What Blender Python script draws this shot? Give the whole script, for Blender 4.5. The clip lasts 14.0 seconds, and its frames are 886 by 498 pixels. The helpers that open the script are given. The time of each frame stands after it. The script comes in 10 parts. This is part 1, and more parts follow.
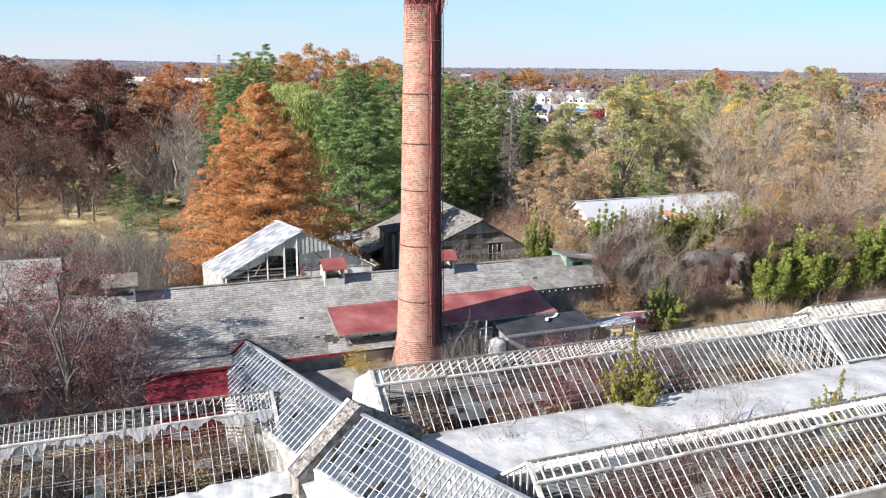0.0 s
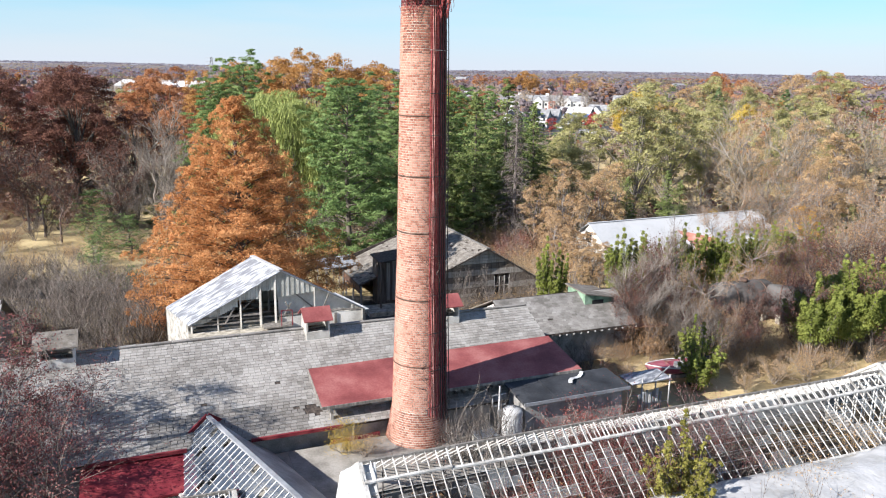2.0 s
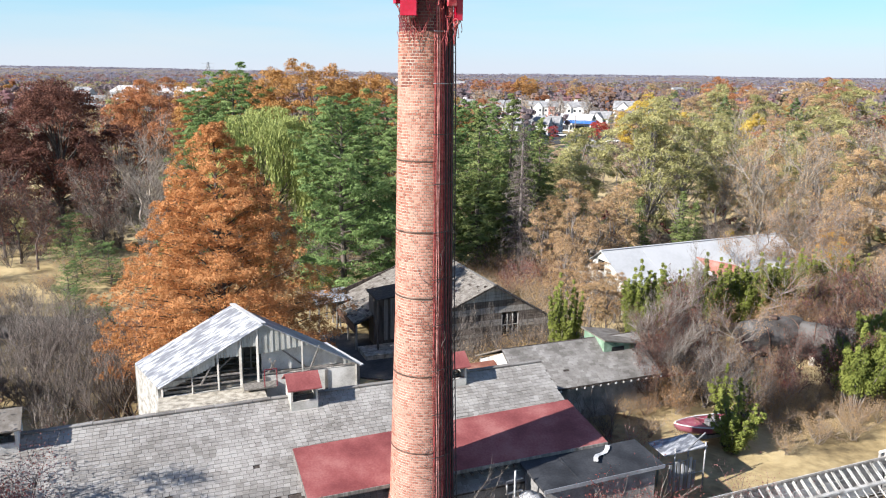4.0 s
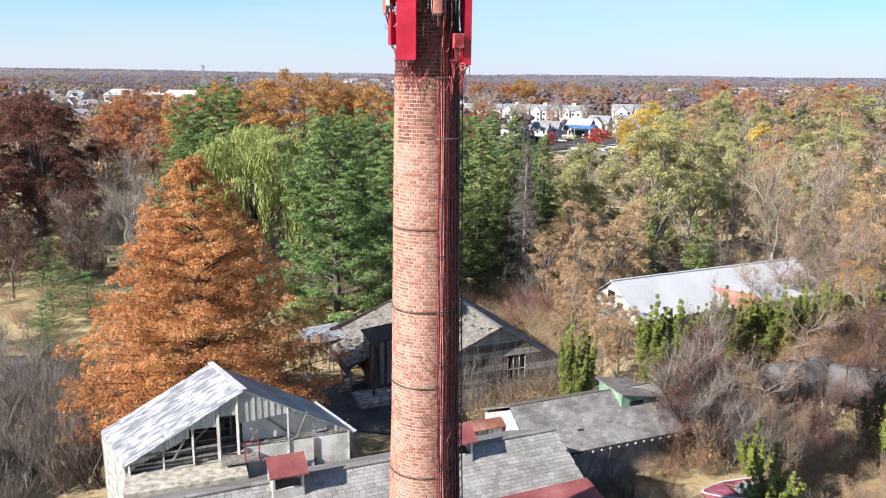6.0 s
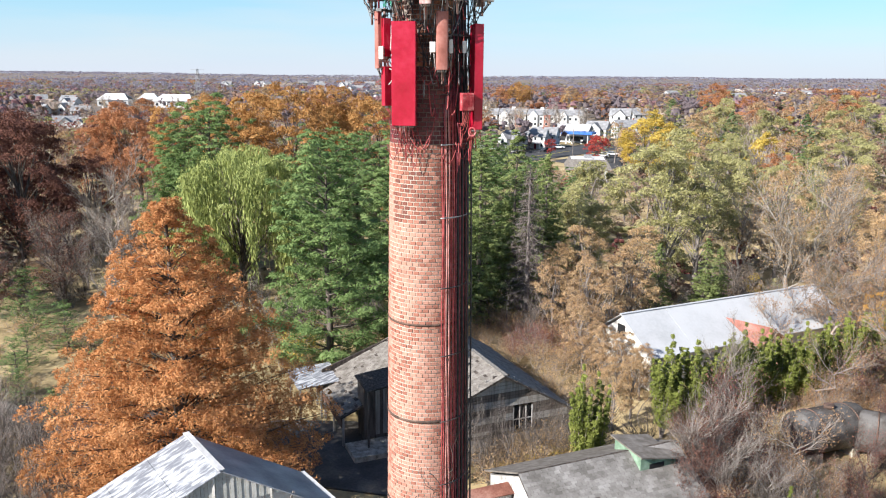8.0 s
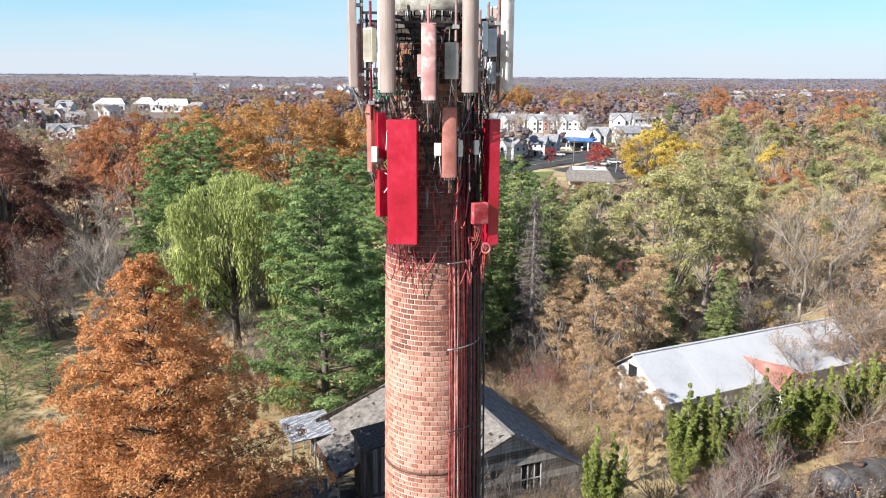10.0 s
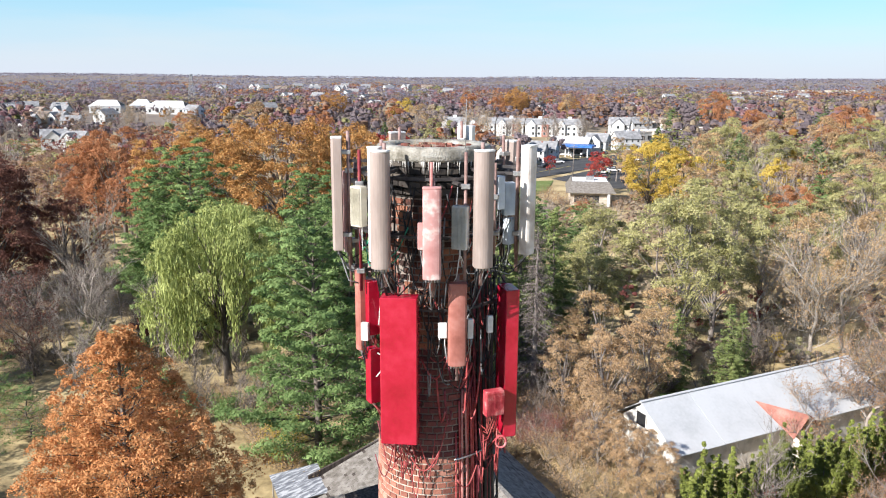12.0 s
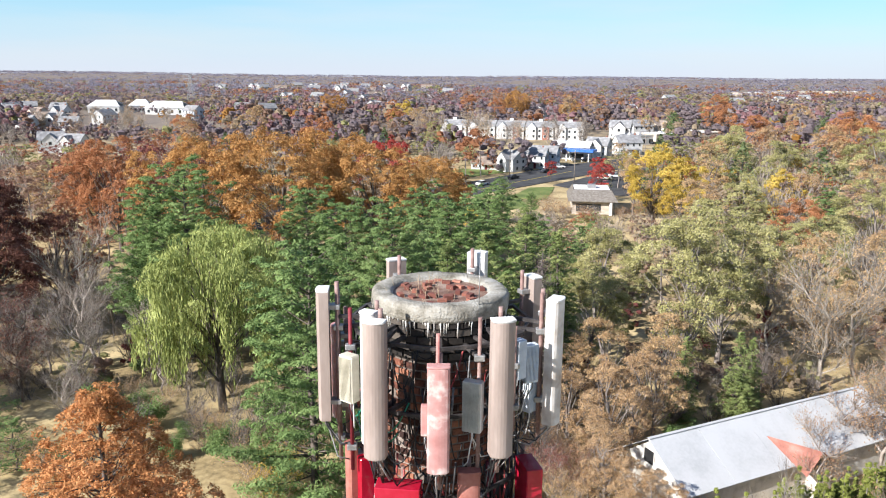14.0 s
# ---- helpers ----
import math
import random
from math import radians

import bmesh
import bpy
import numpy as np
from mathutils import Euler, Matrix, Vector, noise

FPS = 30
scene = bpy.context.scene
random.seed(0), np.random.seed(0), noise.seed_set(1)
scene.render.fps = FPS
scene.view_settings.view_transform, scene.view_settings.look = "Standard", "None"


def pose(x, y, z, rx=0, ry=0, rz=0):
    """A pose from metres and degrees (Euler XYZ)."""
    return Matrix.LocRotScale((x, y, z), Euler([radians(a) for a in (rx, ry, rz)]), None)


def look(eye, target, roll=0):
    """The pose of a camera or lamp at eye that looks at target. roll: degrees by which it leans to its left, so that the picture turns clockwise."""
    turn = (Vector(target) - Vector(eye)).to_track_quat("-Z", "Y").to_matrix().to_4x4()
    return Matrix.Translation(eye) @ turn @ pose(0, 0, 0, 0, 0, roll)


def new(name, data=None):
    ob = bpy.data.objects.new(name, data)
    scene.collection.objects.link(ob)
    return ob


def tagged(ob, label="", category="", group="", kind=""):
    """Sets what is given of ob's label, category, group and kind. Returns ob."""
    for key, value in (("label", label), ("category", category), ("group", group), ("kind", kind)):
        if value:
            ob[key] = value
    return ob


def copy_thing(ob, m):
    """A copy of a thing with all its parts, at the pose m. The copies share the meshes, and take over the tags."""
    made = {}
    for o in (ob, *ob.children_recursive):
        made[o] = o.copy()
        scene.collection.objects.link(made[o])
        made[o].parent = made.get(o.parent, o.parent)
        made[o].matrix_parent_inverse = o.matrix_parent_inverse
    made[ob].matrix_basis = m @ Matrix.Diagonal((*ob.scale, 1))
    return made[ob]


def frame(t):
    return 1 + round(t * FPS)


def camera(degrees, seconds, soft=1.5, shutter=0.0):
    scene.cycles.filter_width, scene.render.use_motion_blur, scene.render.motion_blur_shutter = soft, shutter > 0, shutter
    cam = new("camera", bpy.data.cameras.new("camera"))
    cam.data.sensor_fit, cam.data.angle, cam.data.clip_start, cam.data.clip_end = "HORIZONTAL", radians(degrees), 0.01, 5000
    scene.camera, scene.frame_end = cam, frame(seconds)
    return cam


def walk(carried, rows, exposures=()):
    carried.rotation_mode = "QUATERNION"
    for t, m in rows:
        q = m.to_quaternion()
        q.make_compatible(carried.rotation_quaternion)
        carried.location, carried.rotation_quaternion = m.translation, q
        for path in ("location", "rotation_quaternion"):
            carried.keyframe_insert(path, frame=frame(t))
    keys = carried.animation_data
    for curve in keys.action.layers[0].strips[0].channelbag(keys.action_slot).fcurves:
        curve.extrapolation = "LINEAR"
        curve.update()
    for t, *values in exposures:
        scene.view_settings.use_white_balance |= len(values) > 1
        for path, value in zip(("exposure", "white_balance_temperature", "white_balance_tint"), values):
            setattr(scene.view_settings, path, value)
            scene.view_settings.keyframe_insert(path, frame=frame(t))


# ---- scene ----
cam = camera(60.0, 14.0, soft=1.1)
# seconds, x, y, z, yaw, pitch, roll; the chimney stands at the origin
ROWS = [
    (0.0, 2.080, -45.854, 20.306, 0.824, -13.054, 0.896),
    (0.5, 1.862, -43.660, 20.410, 0.751, -13.137, 1.021),
    (1.0, 1.685, -41.407, 20.561, 0.615, -13.095, 1.044),
    (1.5, 1.537, -39.287, 20.745, 0.498, -12.997, 1.015),
    (2.0, 1.410, -37.369, 20.962, 0.426, -12.887, 0.964),
    (2.5, 1.298, -35.649, 21.219, 0.394, -12.790, 0.907),
    (3.0, 1.197, -34.088, 21.522, 0.385, -12.717, 0.854),
    (5.5, 0.758, -27.304, 23.526, 0.177, -12.613, 0.668),
    (6.0, 0.678, -26.028, 23.953, 0.086, -12.601, 0.635),
    (6.5, 0.601, -24.783, 24.372, -0.004, -12.583, 0.600),
    (7.0, 0.528, -23.577, 24.787, -0.083, -12.558, 0.561),
    (7.5, 0.460, -22.416, 25.205, -0.147, -12.527, 0.518),
    (10.0, 0.200, -17.138, 27.824, -0.284, -12.427, 0.295),
    (10.5, 0.162, -16.150, 28.497, -0.320, -12.436, 0.275),
    (11.0, 0.126, -15.195, 29.193, -0.367, -12.455, 0.275),
    (11.5, 0.092, -14.296, 29.880, -0.422, -12.480, 0.300),
    (12.0, 0.058, -13.479, 30.520, -0.474, -12.506, 0.351),
    (12.5, 0.024, -12.764, 31.079, -0.510, -12.530, 0.424),
    (13.0, -0.009, -12.143, 31.547, -0.520, -12.550, 0.503),
    (13.5, -0.039, -11.552, 31.957, -0.510, -12.570, 0.553),
    (14.0, -0.062, -10.823, 32.420, -0.515, -12.602, 0.518),
]
walk(cam, [(t, pose(x, y, z, 90 + pitch, 0, yaw) @ pose(0, 0, 0, 0, 0, roll)) for t, x, y, z, yaw, pitch, roll in ROWS])

# ---- light ----
SUN_AZ, SUN_EL = radians(235.5), radians(31)
world = bpy.data.worlds.new("world")
scene.world = world
world.use_nodes = True
wn = world.node_tree
sky = wn.nodes.new("ShaderNodeTexSky")
sky.sky_type = 'NISHITA'
sky.sun_disc = False
sky.sun_elevation, sky.sun_rotation = SUN_EL, SUN_AZ
sky.altitude, sky.air_density, sky.dust_density, sky.ozone_density = 600, 0.9, 0.1, 3.0
tint = wn.nodes.new("ShaderNodeMix")
tint.data_type, tint.blend_type = 'RGBA', 'MULTIPLY'
tint.inputs[0].default_value = 1.0
tint.inputs[7].default_value = (0.74, 0.9, 1.1, 1)
wn.links.new(sky.outputs[0], tint.inputs[6])
haze = wn.nodes.new("ShaderNodeMix")
haze.data_type = 'RGBA'
haze.inputs[7].default_value = (3.4, 5.85, 6.5, 1)
wn.links.new(tint.outputs[2], haze.inputs[6])
# haze is thick at the horizon and thins towards a deep blue zenith
_ray, _xyz, _rise = wn.nodes.new("ShaderNodeTexCoord"), wn.nodes.new("ShaderNodeSeparateXYZ"), wn.nodes.new("ShaderNodeMapRange")
_rise.interpolation_type = 'SMOOTHSTEP'
_rise.inputs[1].default_value, _rise.inputs[2].default_value, _rise.inputs[3].default_value, _rise.inputs[4].default_value = 0.08, 0.55, 0.58, 0.0
wn.links.new(_ray.outputs["Generated"], _xyz.inputs[0])
wn.links.new(_xyz.outputs[2], _rise.inputs[0])
wn.links.new(_rise.outputs[0], haze.inputs[0])
_dir, _flat, _wisp = wn.nodes.new("ShaderNodeTexCoord"), wn.nodes.new("ShaderNodeMapping"), wn.nodes.new("ShaderNodeTexNoise")
_flat.inputs["Scale"].default_value = (1.0, 1.0, 9.0)
_wisp.inputs["Scale"].default_value, _wisp.inputs["Detail"].default_value = 2.2, 6.0
wn.links.new(_dir.outputs["Generated"], _flat.inputs[0])
wn.links.new(_flat.outputs[0], _wisp.inputs["Vector"])
_thin = wn.nodes.new("ShaderNodeMapRange")
_thin.inputs[1].default_value, _thin.inputs[2].default_value, _thin.inputs[4].default_value = 0.46, 0.72, 0.45
wn.links.new(_wisp.outputs[0], _thin.inputs[0])
# a pale lavender band of haze along the skyline
low_haze, _skirt = wn.nodes.new("ShaderNodeMix"), wn.nodes.new("ShaderNodeMapRange")
low_haze.data_type = 'RGBA'
low_haze.inputs[7].default_value = (5.05, 5.4, 6.25, 1)
_skirt.interpolation_type = 'SMOOTHSTEP'
_skirt.inputs[1].default_value, _skirt.inputs[2].default_value, _skirt.inputs[3].default_value, _skirt.inputs[4].default_value = -0.01, 0.1, 0.95, 0.0
wn.links.new(_xyz.outputs[2], _skirt.inputs[0])
wn.links.new(_skirt.outputs[0], low_haze.inputs[0])
wn.links.new(haze.outputs[2], low_haze.inputs[6])
cloud = wn.nodes.new("ShaderNodeMix")
cloud.data_type = 'RGBA'
cloud.inputs[7].default_value = (5.4, 5.7, 6.0, 1)
wn.links.new(_thin.outputs[0], cloud.inputs[0])
wn.links.new(low_haze.outputs[2], cloud.inputs[6])
wn.links.new(cloud.outputs[2], wn.nodes["Background"].inputs[0])
wn.nodes["Background"].inputs[1].default_value = 0.072
sun = new("sun", bpy.data.lights.new("sun", 'SUN'))
sun.data.energy, sun.data.angle, sun.data.color = 5.0, radians(0.55), (1.0, 0.96, 0.92)
to_sun = Vector((math.sin(SUN_AZ) * math.cos(SUN_EL), math.cos(SUN_AZ) * math.cos(SUN_EL), math.sin(SUN_EL)))
sun.matrix_world = look((0, 0, 60), Vector((0, 0, 60)) - to_sun)
scene.view_settings.exposure = 1.07


# ---- materials ----
def material(name, ramp, scale=3.0, rough=0.85, metal=0.0, fine=30.0, bump=0.3, dist=0.02, island=0.0, objrand=0.0,
             stretch=(1, 1, 1), detail=6.0, spec=0.3, translucent=0.0, coords="Object", hue=0.0):
    """A surface whose colour runs along a ramp by noise at two scales, with bump; island/objrand vary its value piece by piece."""
    m = bpy.data.materials.new(name)
    m.use_nodes = True
    nt = m.node_tree
    n, l = nt.nodes, nt.links
    b = n["Principled BSDF"]
    b.inputs["Roughness"].default_value, b.inputs["Metallic"].default_value = rough, metal
    b.inputs["Specular IOR Level"].default_value = spec
    tc, mp = n.new("ShaderNodeTexCoord"), n.new("ShaderNodeMapping")
    mp.inputs["Scale"].default_value = stretch
    l.new(tc.outputs[coords], mp.inputs[0])
    a, f = n.new("ShaderNodeTexNoise"), n.new("ShaderNodeTexNoise")
    a.inputs["Scale"].default_value, a.inputs["Detail"].default_value = scale, detail
    f.inputs["Scale"].default_value, f.inputs["Detail"].default_value = fine, 4.0
    l.new(mp.outputs[0], a.inputs["Vector"])
    l.new(mp.outputs[0], f.inputs["Vector"])
    mix = n.new("ShaderNodeMath")
    mix.operation = 'MULTIPLY_ADD'
    mix.inputs[1].default_value, mix.inputs[2].default_value = 0.35, -0.175
    l.new(f.outputs[0], mix.inputs[0])
    add = n.new("ShaderNodeMath")
    add.operation = 'ADD'
    l.new(a.outputs[0], add.inputs[0])
    l.new(mix.outputs[0], add.inputs[1])
    out = add.outputs[0]
    for amount, node, socket in ((island, "ShaderNodeNewGeometry", "Random Per Island"), (objrand, "ShaderNodeObjectInfo", "Random")):
        if amount:
            g, k, s = n.new(node), n.new("ShaderNodeMath"), n.new("ShaderNodeMath")
            k.operation, s.operation = 'MULTIPLY_ADD', 'ADD'
            k.inputs[1].default_value, k.inputs[2].default_value = amount, -amount / 2
            l.new(g.outputs[socket], k.inputs[0])
            l.new(out, s.inputs[0])
            l.new(k.outputs[0], s.inputs[1])
            out = s.outputs[0]
    r = n.new("ShaderNodeValToRGB")
    el = r.color_ramp.elements
    while len(el) < len(ramp):
        el.new(0.5)
    for e, (p, c) in zip(el, ramp):
        e.position, e.color = p, (*c, 1)
    l.new(out, r.inputs[0])
    colour = r.outputs[0]
    l.new(colour, b.inputs["Base Color"])
    if bump:
        bp = n.new("ShaderNodeBump")
        bp.inputs["Strength"].default_value, bp.inputs["Distance"].default_value = bump, dist
        l.new(f.outputs[0], bp.inputs["Height"])
        l.new(bp.outputs[0], b.inputs["Normal"])
    if translucent:
        tr, ms = n.new("ShaderNodeBsdfTranslucent"), n.new("ShaderNodeMixShader")
        l.new(colour, tr.inputs[0])
        ms.inputs[0].default_value = translucent
        l.new(b.outputs[0], ms.inputs[1])
        l.new(tr.outputs[0], ms.inputs[2])
        l.new(ms.outputs[0], n["Material Output"].inputs[0])
    return m


def ramp3(a, b, c, lo=0.3, mid=0.5, hi=0.7):
    return [(lo, a), (mid, b), (hi, c)]


LEAF_GAIN = 1.7


def leafy(name, a, b, c, island=0.16, scale=0.35):
    a, b, c = (tuple(min(1, v * LEAF_GAIN) for v in k) for k in (a, b, c))
    return material(name, ramp3(a, b, c, 0.25, 0.5, 0.75), scale=scale, fine=2.0, bump=0, island=island, rough=0.7, translucent=0.27, spec=0.12, coords="Object")


BARK = material("bark", ramp3((0.05, 0.04, 0.032), (0.11, 0.09, 0.075), (0.2, 0.17, 0.145)), scale=4, fine=40, stretch=(1, 1, 0.2), bump=0.6)
BARK_GREY = material("grey_bark", ramp3((0.13, 0.11, 0.1), (0.22, 0.19, 0.17), (0.34, 0.3, 0.27)), scale=4, fine=40, stretch=(1, 1, 0.2), bump=0.5)
TWIG = material("twig", ramp3((0.16, 0.13, 0.11), (0.27, 0.23, 0.2), (0.38, 0.335, 0.295)), scale=1, fine=12, bump=0, island=0.4)
LEAF_RUST = leafy("rust_needles", (0.14, 0.062, 0.03), (0.255, 0.12, 0.058), (0.37, 0.19, 0.098))
LEAF_ORANGE = leafy("orange_leaves", (0.15, 0.076, 0.026), (0.27, 0.146, 0.052), (0.39, 0.235, 0.095))
LEAF_REDWOOD = leafy("rust_orange_needles", (0.175, 0.078, 0.028), (0.315, 0.152, 0.062), (0.43, 0.23, 0.105), 0.2, 0.4)
LEAF_MAROON = leafy("maroon_leaves", (0.047, 0.023, 0.018), (0.105, 0.049, 0.037), (0.19, 0.095, 0.066))
LEAF_RED = leafy("red_leaves", (0.1, 0.015, 0.015), (0.24, 0.04, 0.035), (0.36, 0.09, 0.06))
LEAF_CRIMSON = leafy("dull_crimson_leaves", (0.08, 0.022, 0.02), (0.17, 0.052, 0.045), (0.27, 0.115, 0.09))
LEAF_AMBER = leafy("amber_leaves", (0.17, 0.085, 0.02), (0.3, 0.165, 0.04), (0.4, 0.25, 0.075))
LEAF_PINE = leafy("pine_needles", (0.042, 0.072, 0.023), (0.102, 0.15, 0.053), (0.178, 0.232, 0.092))
LEAF_SPRUCE = leafy("spruce_needles", (0.041, 0.057, 0.019), (0.115, 0.142, 0.049), (0.230, 0.250, 0.101))
LEAF_WILLOW = leafy("willow_leaves", (0.075, 0.092, 0.026), (0.182, 0.205, 0.068), (0.29, 0.312, 0.122))
LEAF_CEDAR = leafy("arborvitae_leaves", (0.054, 0.066, 0.016), (0.13, 0.147, 0.035), (0.222, 0.24, 0.068))
LEAF_OLIVE = leafy("olive_leaves", (0.104, 0.1, 0.036), (0.215, 0.204, 0.088), (0.35, 0.325, 0.162))
LEAF_TAN = leafy("tan_leaves", (0.14, 0.09, 0.045), (0.28, 0.19, 0.1), (0.42, 0.3, 0.17))
LEAF_YELLOW = leafy("yellow_leaves", (0.17, 0.12, 0.025), (0.31, 0.225, 0.048), (0.42, 0.32, 0.085))
LEAF_PINE_B = leafy("white_pine_needles", (0.045, 0.074, 0.026), (0.106, 0.152, 0.055), (0.178, 0.23, 0.092))
LEAF_PLUM = leafy("plum_leaves", (0.06, 0.022, 0.024), (0.13, 0.052, 0.05), (0.225, 0.115, 0.098))
LEAF_GOLD = leafy("golden_cedar_leaves", (0.065, 0.062, 0.014), (0.14, 0.13, 0.032), (0.235, 0.215, 0.065))
TWIG_DARK = material("dark_twig", ramp3((0.06, 0.045, 0.04), (0.12, 0.095, 0.085), (0.2, 0.165, 0.15)), scale=1, fine=12, bump=0, island=0.4)
TWIG_PALE = material("pale_twig", ramp3((0.2, 0.168, 0.138), (0.32, 0.28, 0.24), (0.43, 0.39, 0.34)), scale=1, fine=12, bump=0, island=0.4)
TWIG_SHRUB = material("shrub_twig", ramp3((0.07, 0.057, 0.049), (0.145, 0.122, 0.107), (0.26, 0.226, 0.2)), scale=1, fine=12, bump=0, island=0.4)
LEAF_RUSSET = leafy("russet_tan_leaves", (0.135, 0.083, 0.045), (0.25, 0.165, 0.09), (0.37, 0.265, 0.155))
LEAF_BROWN = leafy("brown_leaves", (0.11, 0.062, 0.034), (0.22, 0.132, 0.07), (0.34, 0.22, 0.12))
GROUND = material("dry_ground", [(0.3, (0.13, 0.098, 0.052)), (0.42, (0.29, 0.22, 0.112)), (0.56, (0.45, 0.35, 0.185)), (0.72, (0.56, 0.45, 0.255))],
                  scale=0.11, fine=1.6, bump=0.6, dist=0.15, detail=9)
_gn = GROUND.node_tree
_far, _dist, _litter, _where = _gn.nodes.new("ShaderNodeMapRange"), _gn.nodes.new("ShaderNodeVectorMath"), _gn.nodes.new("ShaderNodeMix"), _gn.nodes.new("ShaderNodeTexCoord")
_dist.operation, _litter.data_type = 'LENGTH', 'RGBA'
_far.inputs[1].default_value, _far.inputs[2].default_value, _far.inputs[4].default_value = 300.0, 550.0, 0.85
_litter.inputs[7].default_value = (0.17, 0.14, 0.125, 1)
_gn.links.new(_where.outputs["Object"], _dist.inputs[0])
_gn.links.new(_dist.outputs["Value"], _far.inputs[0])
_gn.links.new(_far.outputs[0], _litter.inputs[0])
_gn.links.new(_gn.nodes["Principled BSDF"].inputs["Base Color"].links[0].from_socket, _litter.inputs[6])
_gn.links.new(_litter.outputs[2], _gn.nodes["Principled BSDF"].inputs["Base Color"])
ASPHALT = material("asphalt", ramp3((0.035, 0.035, 0.037), (0.055, 0.055, 0.057), (0.08, 0.08, 0.08)), scale=0.3, fine=20, rough=0.9)
GRASS = material("mown_grass", ramp3((0.07, 0.1, 0.025), (0.13, 0.17, 0.045), (0.2, 0.22, 0.075)), scale=0.2, fine=4)
BRICK = material("red_brick", ramp3((0.15, 0.055, 0.042), (0.31, 0.125, 0.086), (0.45, 0.235, 0.175), 0.18, 0.5, 0.82), scale=0.7, fine=40, bump=0.4, dist=0.01, objrand=0.5, island=0.5, detail=8)
MORTAR = material("pale_mortar", ramp3((0.27, 0.21, 0.168), (0.41, 0.345, 0.282), (0.51, 0.45, 0.385)), scale=1.5, fine=30, bump=0.4)
CONCRETE = material("stained_concrete", ramp3((0.2, 0.18, 0.15), (0.42, 0.38, 0.31), (0.62, 0.58, 0.5)), scale=2.5, fine=25, bump=0.6, dist=0.03)
SLATE = material("grey_slate", ramp3((0.13, 0.12, 0.108), (0.23, 0.216, 0.2), (0.35, 0.335, 0.315), 0.2, 0.5, 0.8), scale=0.7, fine=9, objrand=0.26, island=0.28, rough=0.8)
OLD_SHINGLE = material("weathered_shingle", ramp3((0.12, 0.105, 0.088), (0.185, 0.166, 0.145), (0.26, 0.238, 0.212)), scale=2.0, fine=14, island=0.24, objrand=0.2)
RED_ROOF = material("faded_red_roofing", ramp3((0.17, 0.045, 0.045), (0.25, 0.075, 0.072), (0.33, 0.13, 0.12)), scale=0.7, fine=10, rough=0.6)
RED_PAINT = material("glossy_red_paint", ramp3((0.28, 0.005, 0.018), (0.355, 0.008, 0.028), (0.42, 0.018, 0.046)), scale=1.5, fine=7, rough=0.26, bump=0.3, dist=0.03, spec=0.5)
# darkened beyond its paint: the porch's shade is put into this colour
DARK_RED = material("dark_red_trim", ramp3((0.09, 0.01, 0.014), (0.165, 0.018, 0.027), (0.23, 0.042, 0.044)), scale=2, fine=20, rough=0.6)
WHITE_PAINT = material("peeling_white_paint", ramp3((0.252, 0.239, 0.216), (0.450, 0.436, 0.410), (0.612, 0.599, 0.576), 0.28, 0.46, 0.62), scale=2.0, fine=20, bump=0.4, island=0.2)
WHITE_SHEET = material("white_sheeting", ramp3((0.361, 0.361, 0.361), (0.506, 0.506, 0.506), (0.578, 0.578, 0.578), 0.25, 0.45, 0.6), scale=0.5, fine=3, bump=0.6, dist=0.1, rough=0.5)
TIN = material("rust_stained_tin", ramp3((0.15, 0.158, 0.178), (0.27, 0.28, 0.3), (0.47, 0.478, 0.495), 0.42, 0.52, 0.6), scale=2.6, fine=12, rough=0.6, detail=8)
_along = TIN.node_tree.nodes["Mapping"]
_along.vector_type = 'TEXTURE'
_along.inputs["Rotation"].default_value, _along.inputs["Scale"].default_value = (0, 0, radians(21)), (1.9, 0.55, 1.9)
GREY_METAL = material("grey_metal_roofing", ramp3((0.2, 0.21, 0.23), (0.3, 0.31, 0.33), (0.42, 0.43, 0.45)), scale=0.6, fine=8, rough=0.5, metal=0.3)
STUCCO = material("dirty_white_wall", ramp3((0.26, 0.245, 0.215), (0.44, 0.425, 0.385), (0.58, 0.565, 0.53)), scale=1.0, fine=12, bump=0.3)
# lighter copy of the white wall, its missing sunlight put into the colour
STUCCO_LIT = material("lit_white_wall", ramp3((0.42, 0.4, 0.36), (0.64, 0.62, 0.57), (0.76, 0.74, 0.7)), scale=1.0, fine=12, bump=0.3)
DARK_WOOD = material("dark_boards", ramp3((0.035, 0.028, 0.024), (0.075, 0.06, 0.052), (0.15, 0.125, 0.105)), scale=1.5, fine=16, stretch=(4, 4, 0.4), island=0.4)
GREY_WOOD = material("grey_boards", ramp3((0.13, 0.12, 0.105), (0.23, 0.21, 0.19), (0.36, 0.34, 0.31)), scale=1.5, fine=16, stretch=(4, 4, 0.4), island=0.4)
BLACK_FELT = material("black_roofing_felt", ramp3((0.018, 0.019, 0.022), (0.035, 0.037, 0.042), (0.06, 0.062, 0.068)), scale=0.7, fine=10, rough=0.7)
GREEN_PAINT = material("faded_green_paint", ramp3((0.1, 0.16, 0.11), (0.17, 0.26, 0.18), (0.26, 0.36, 0.27)), scale=2, fine=20)
GREY_BLOCK = material("grey_block_wall", ramp3((0.16, 0.155, 0.15), (0.27, 0.26, 0.25), (0.38, 0.37, 0.355)), scale=1.2, fine=18, bump=0.4)
ANT_TAN = material("tan_antenna_cover", ramp3((0.255, 0.205, 0.182), (0.3, 0.243, 0.216), (0.36, 0.295, 0.265)), scale=3, fine=14, stretch=(1.6, 1.6, 0.4), rough=0.5, bump=0.05)
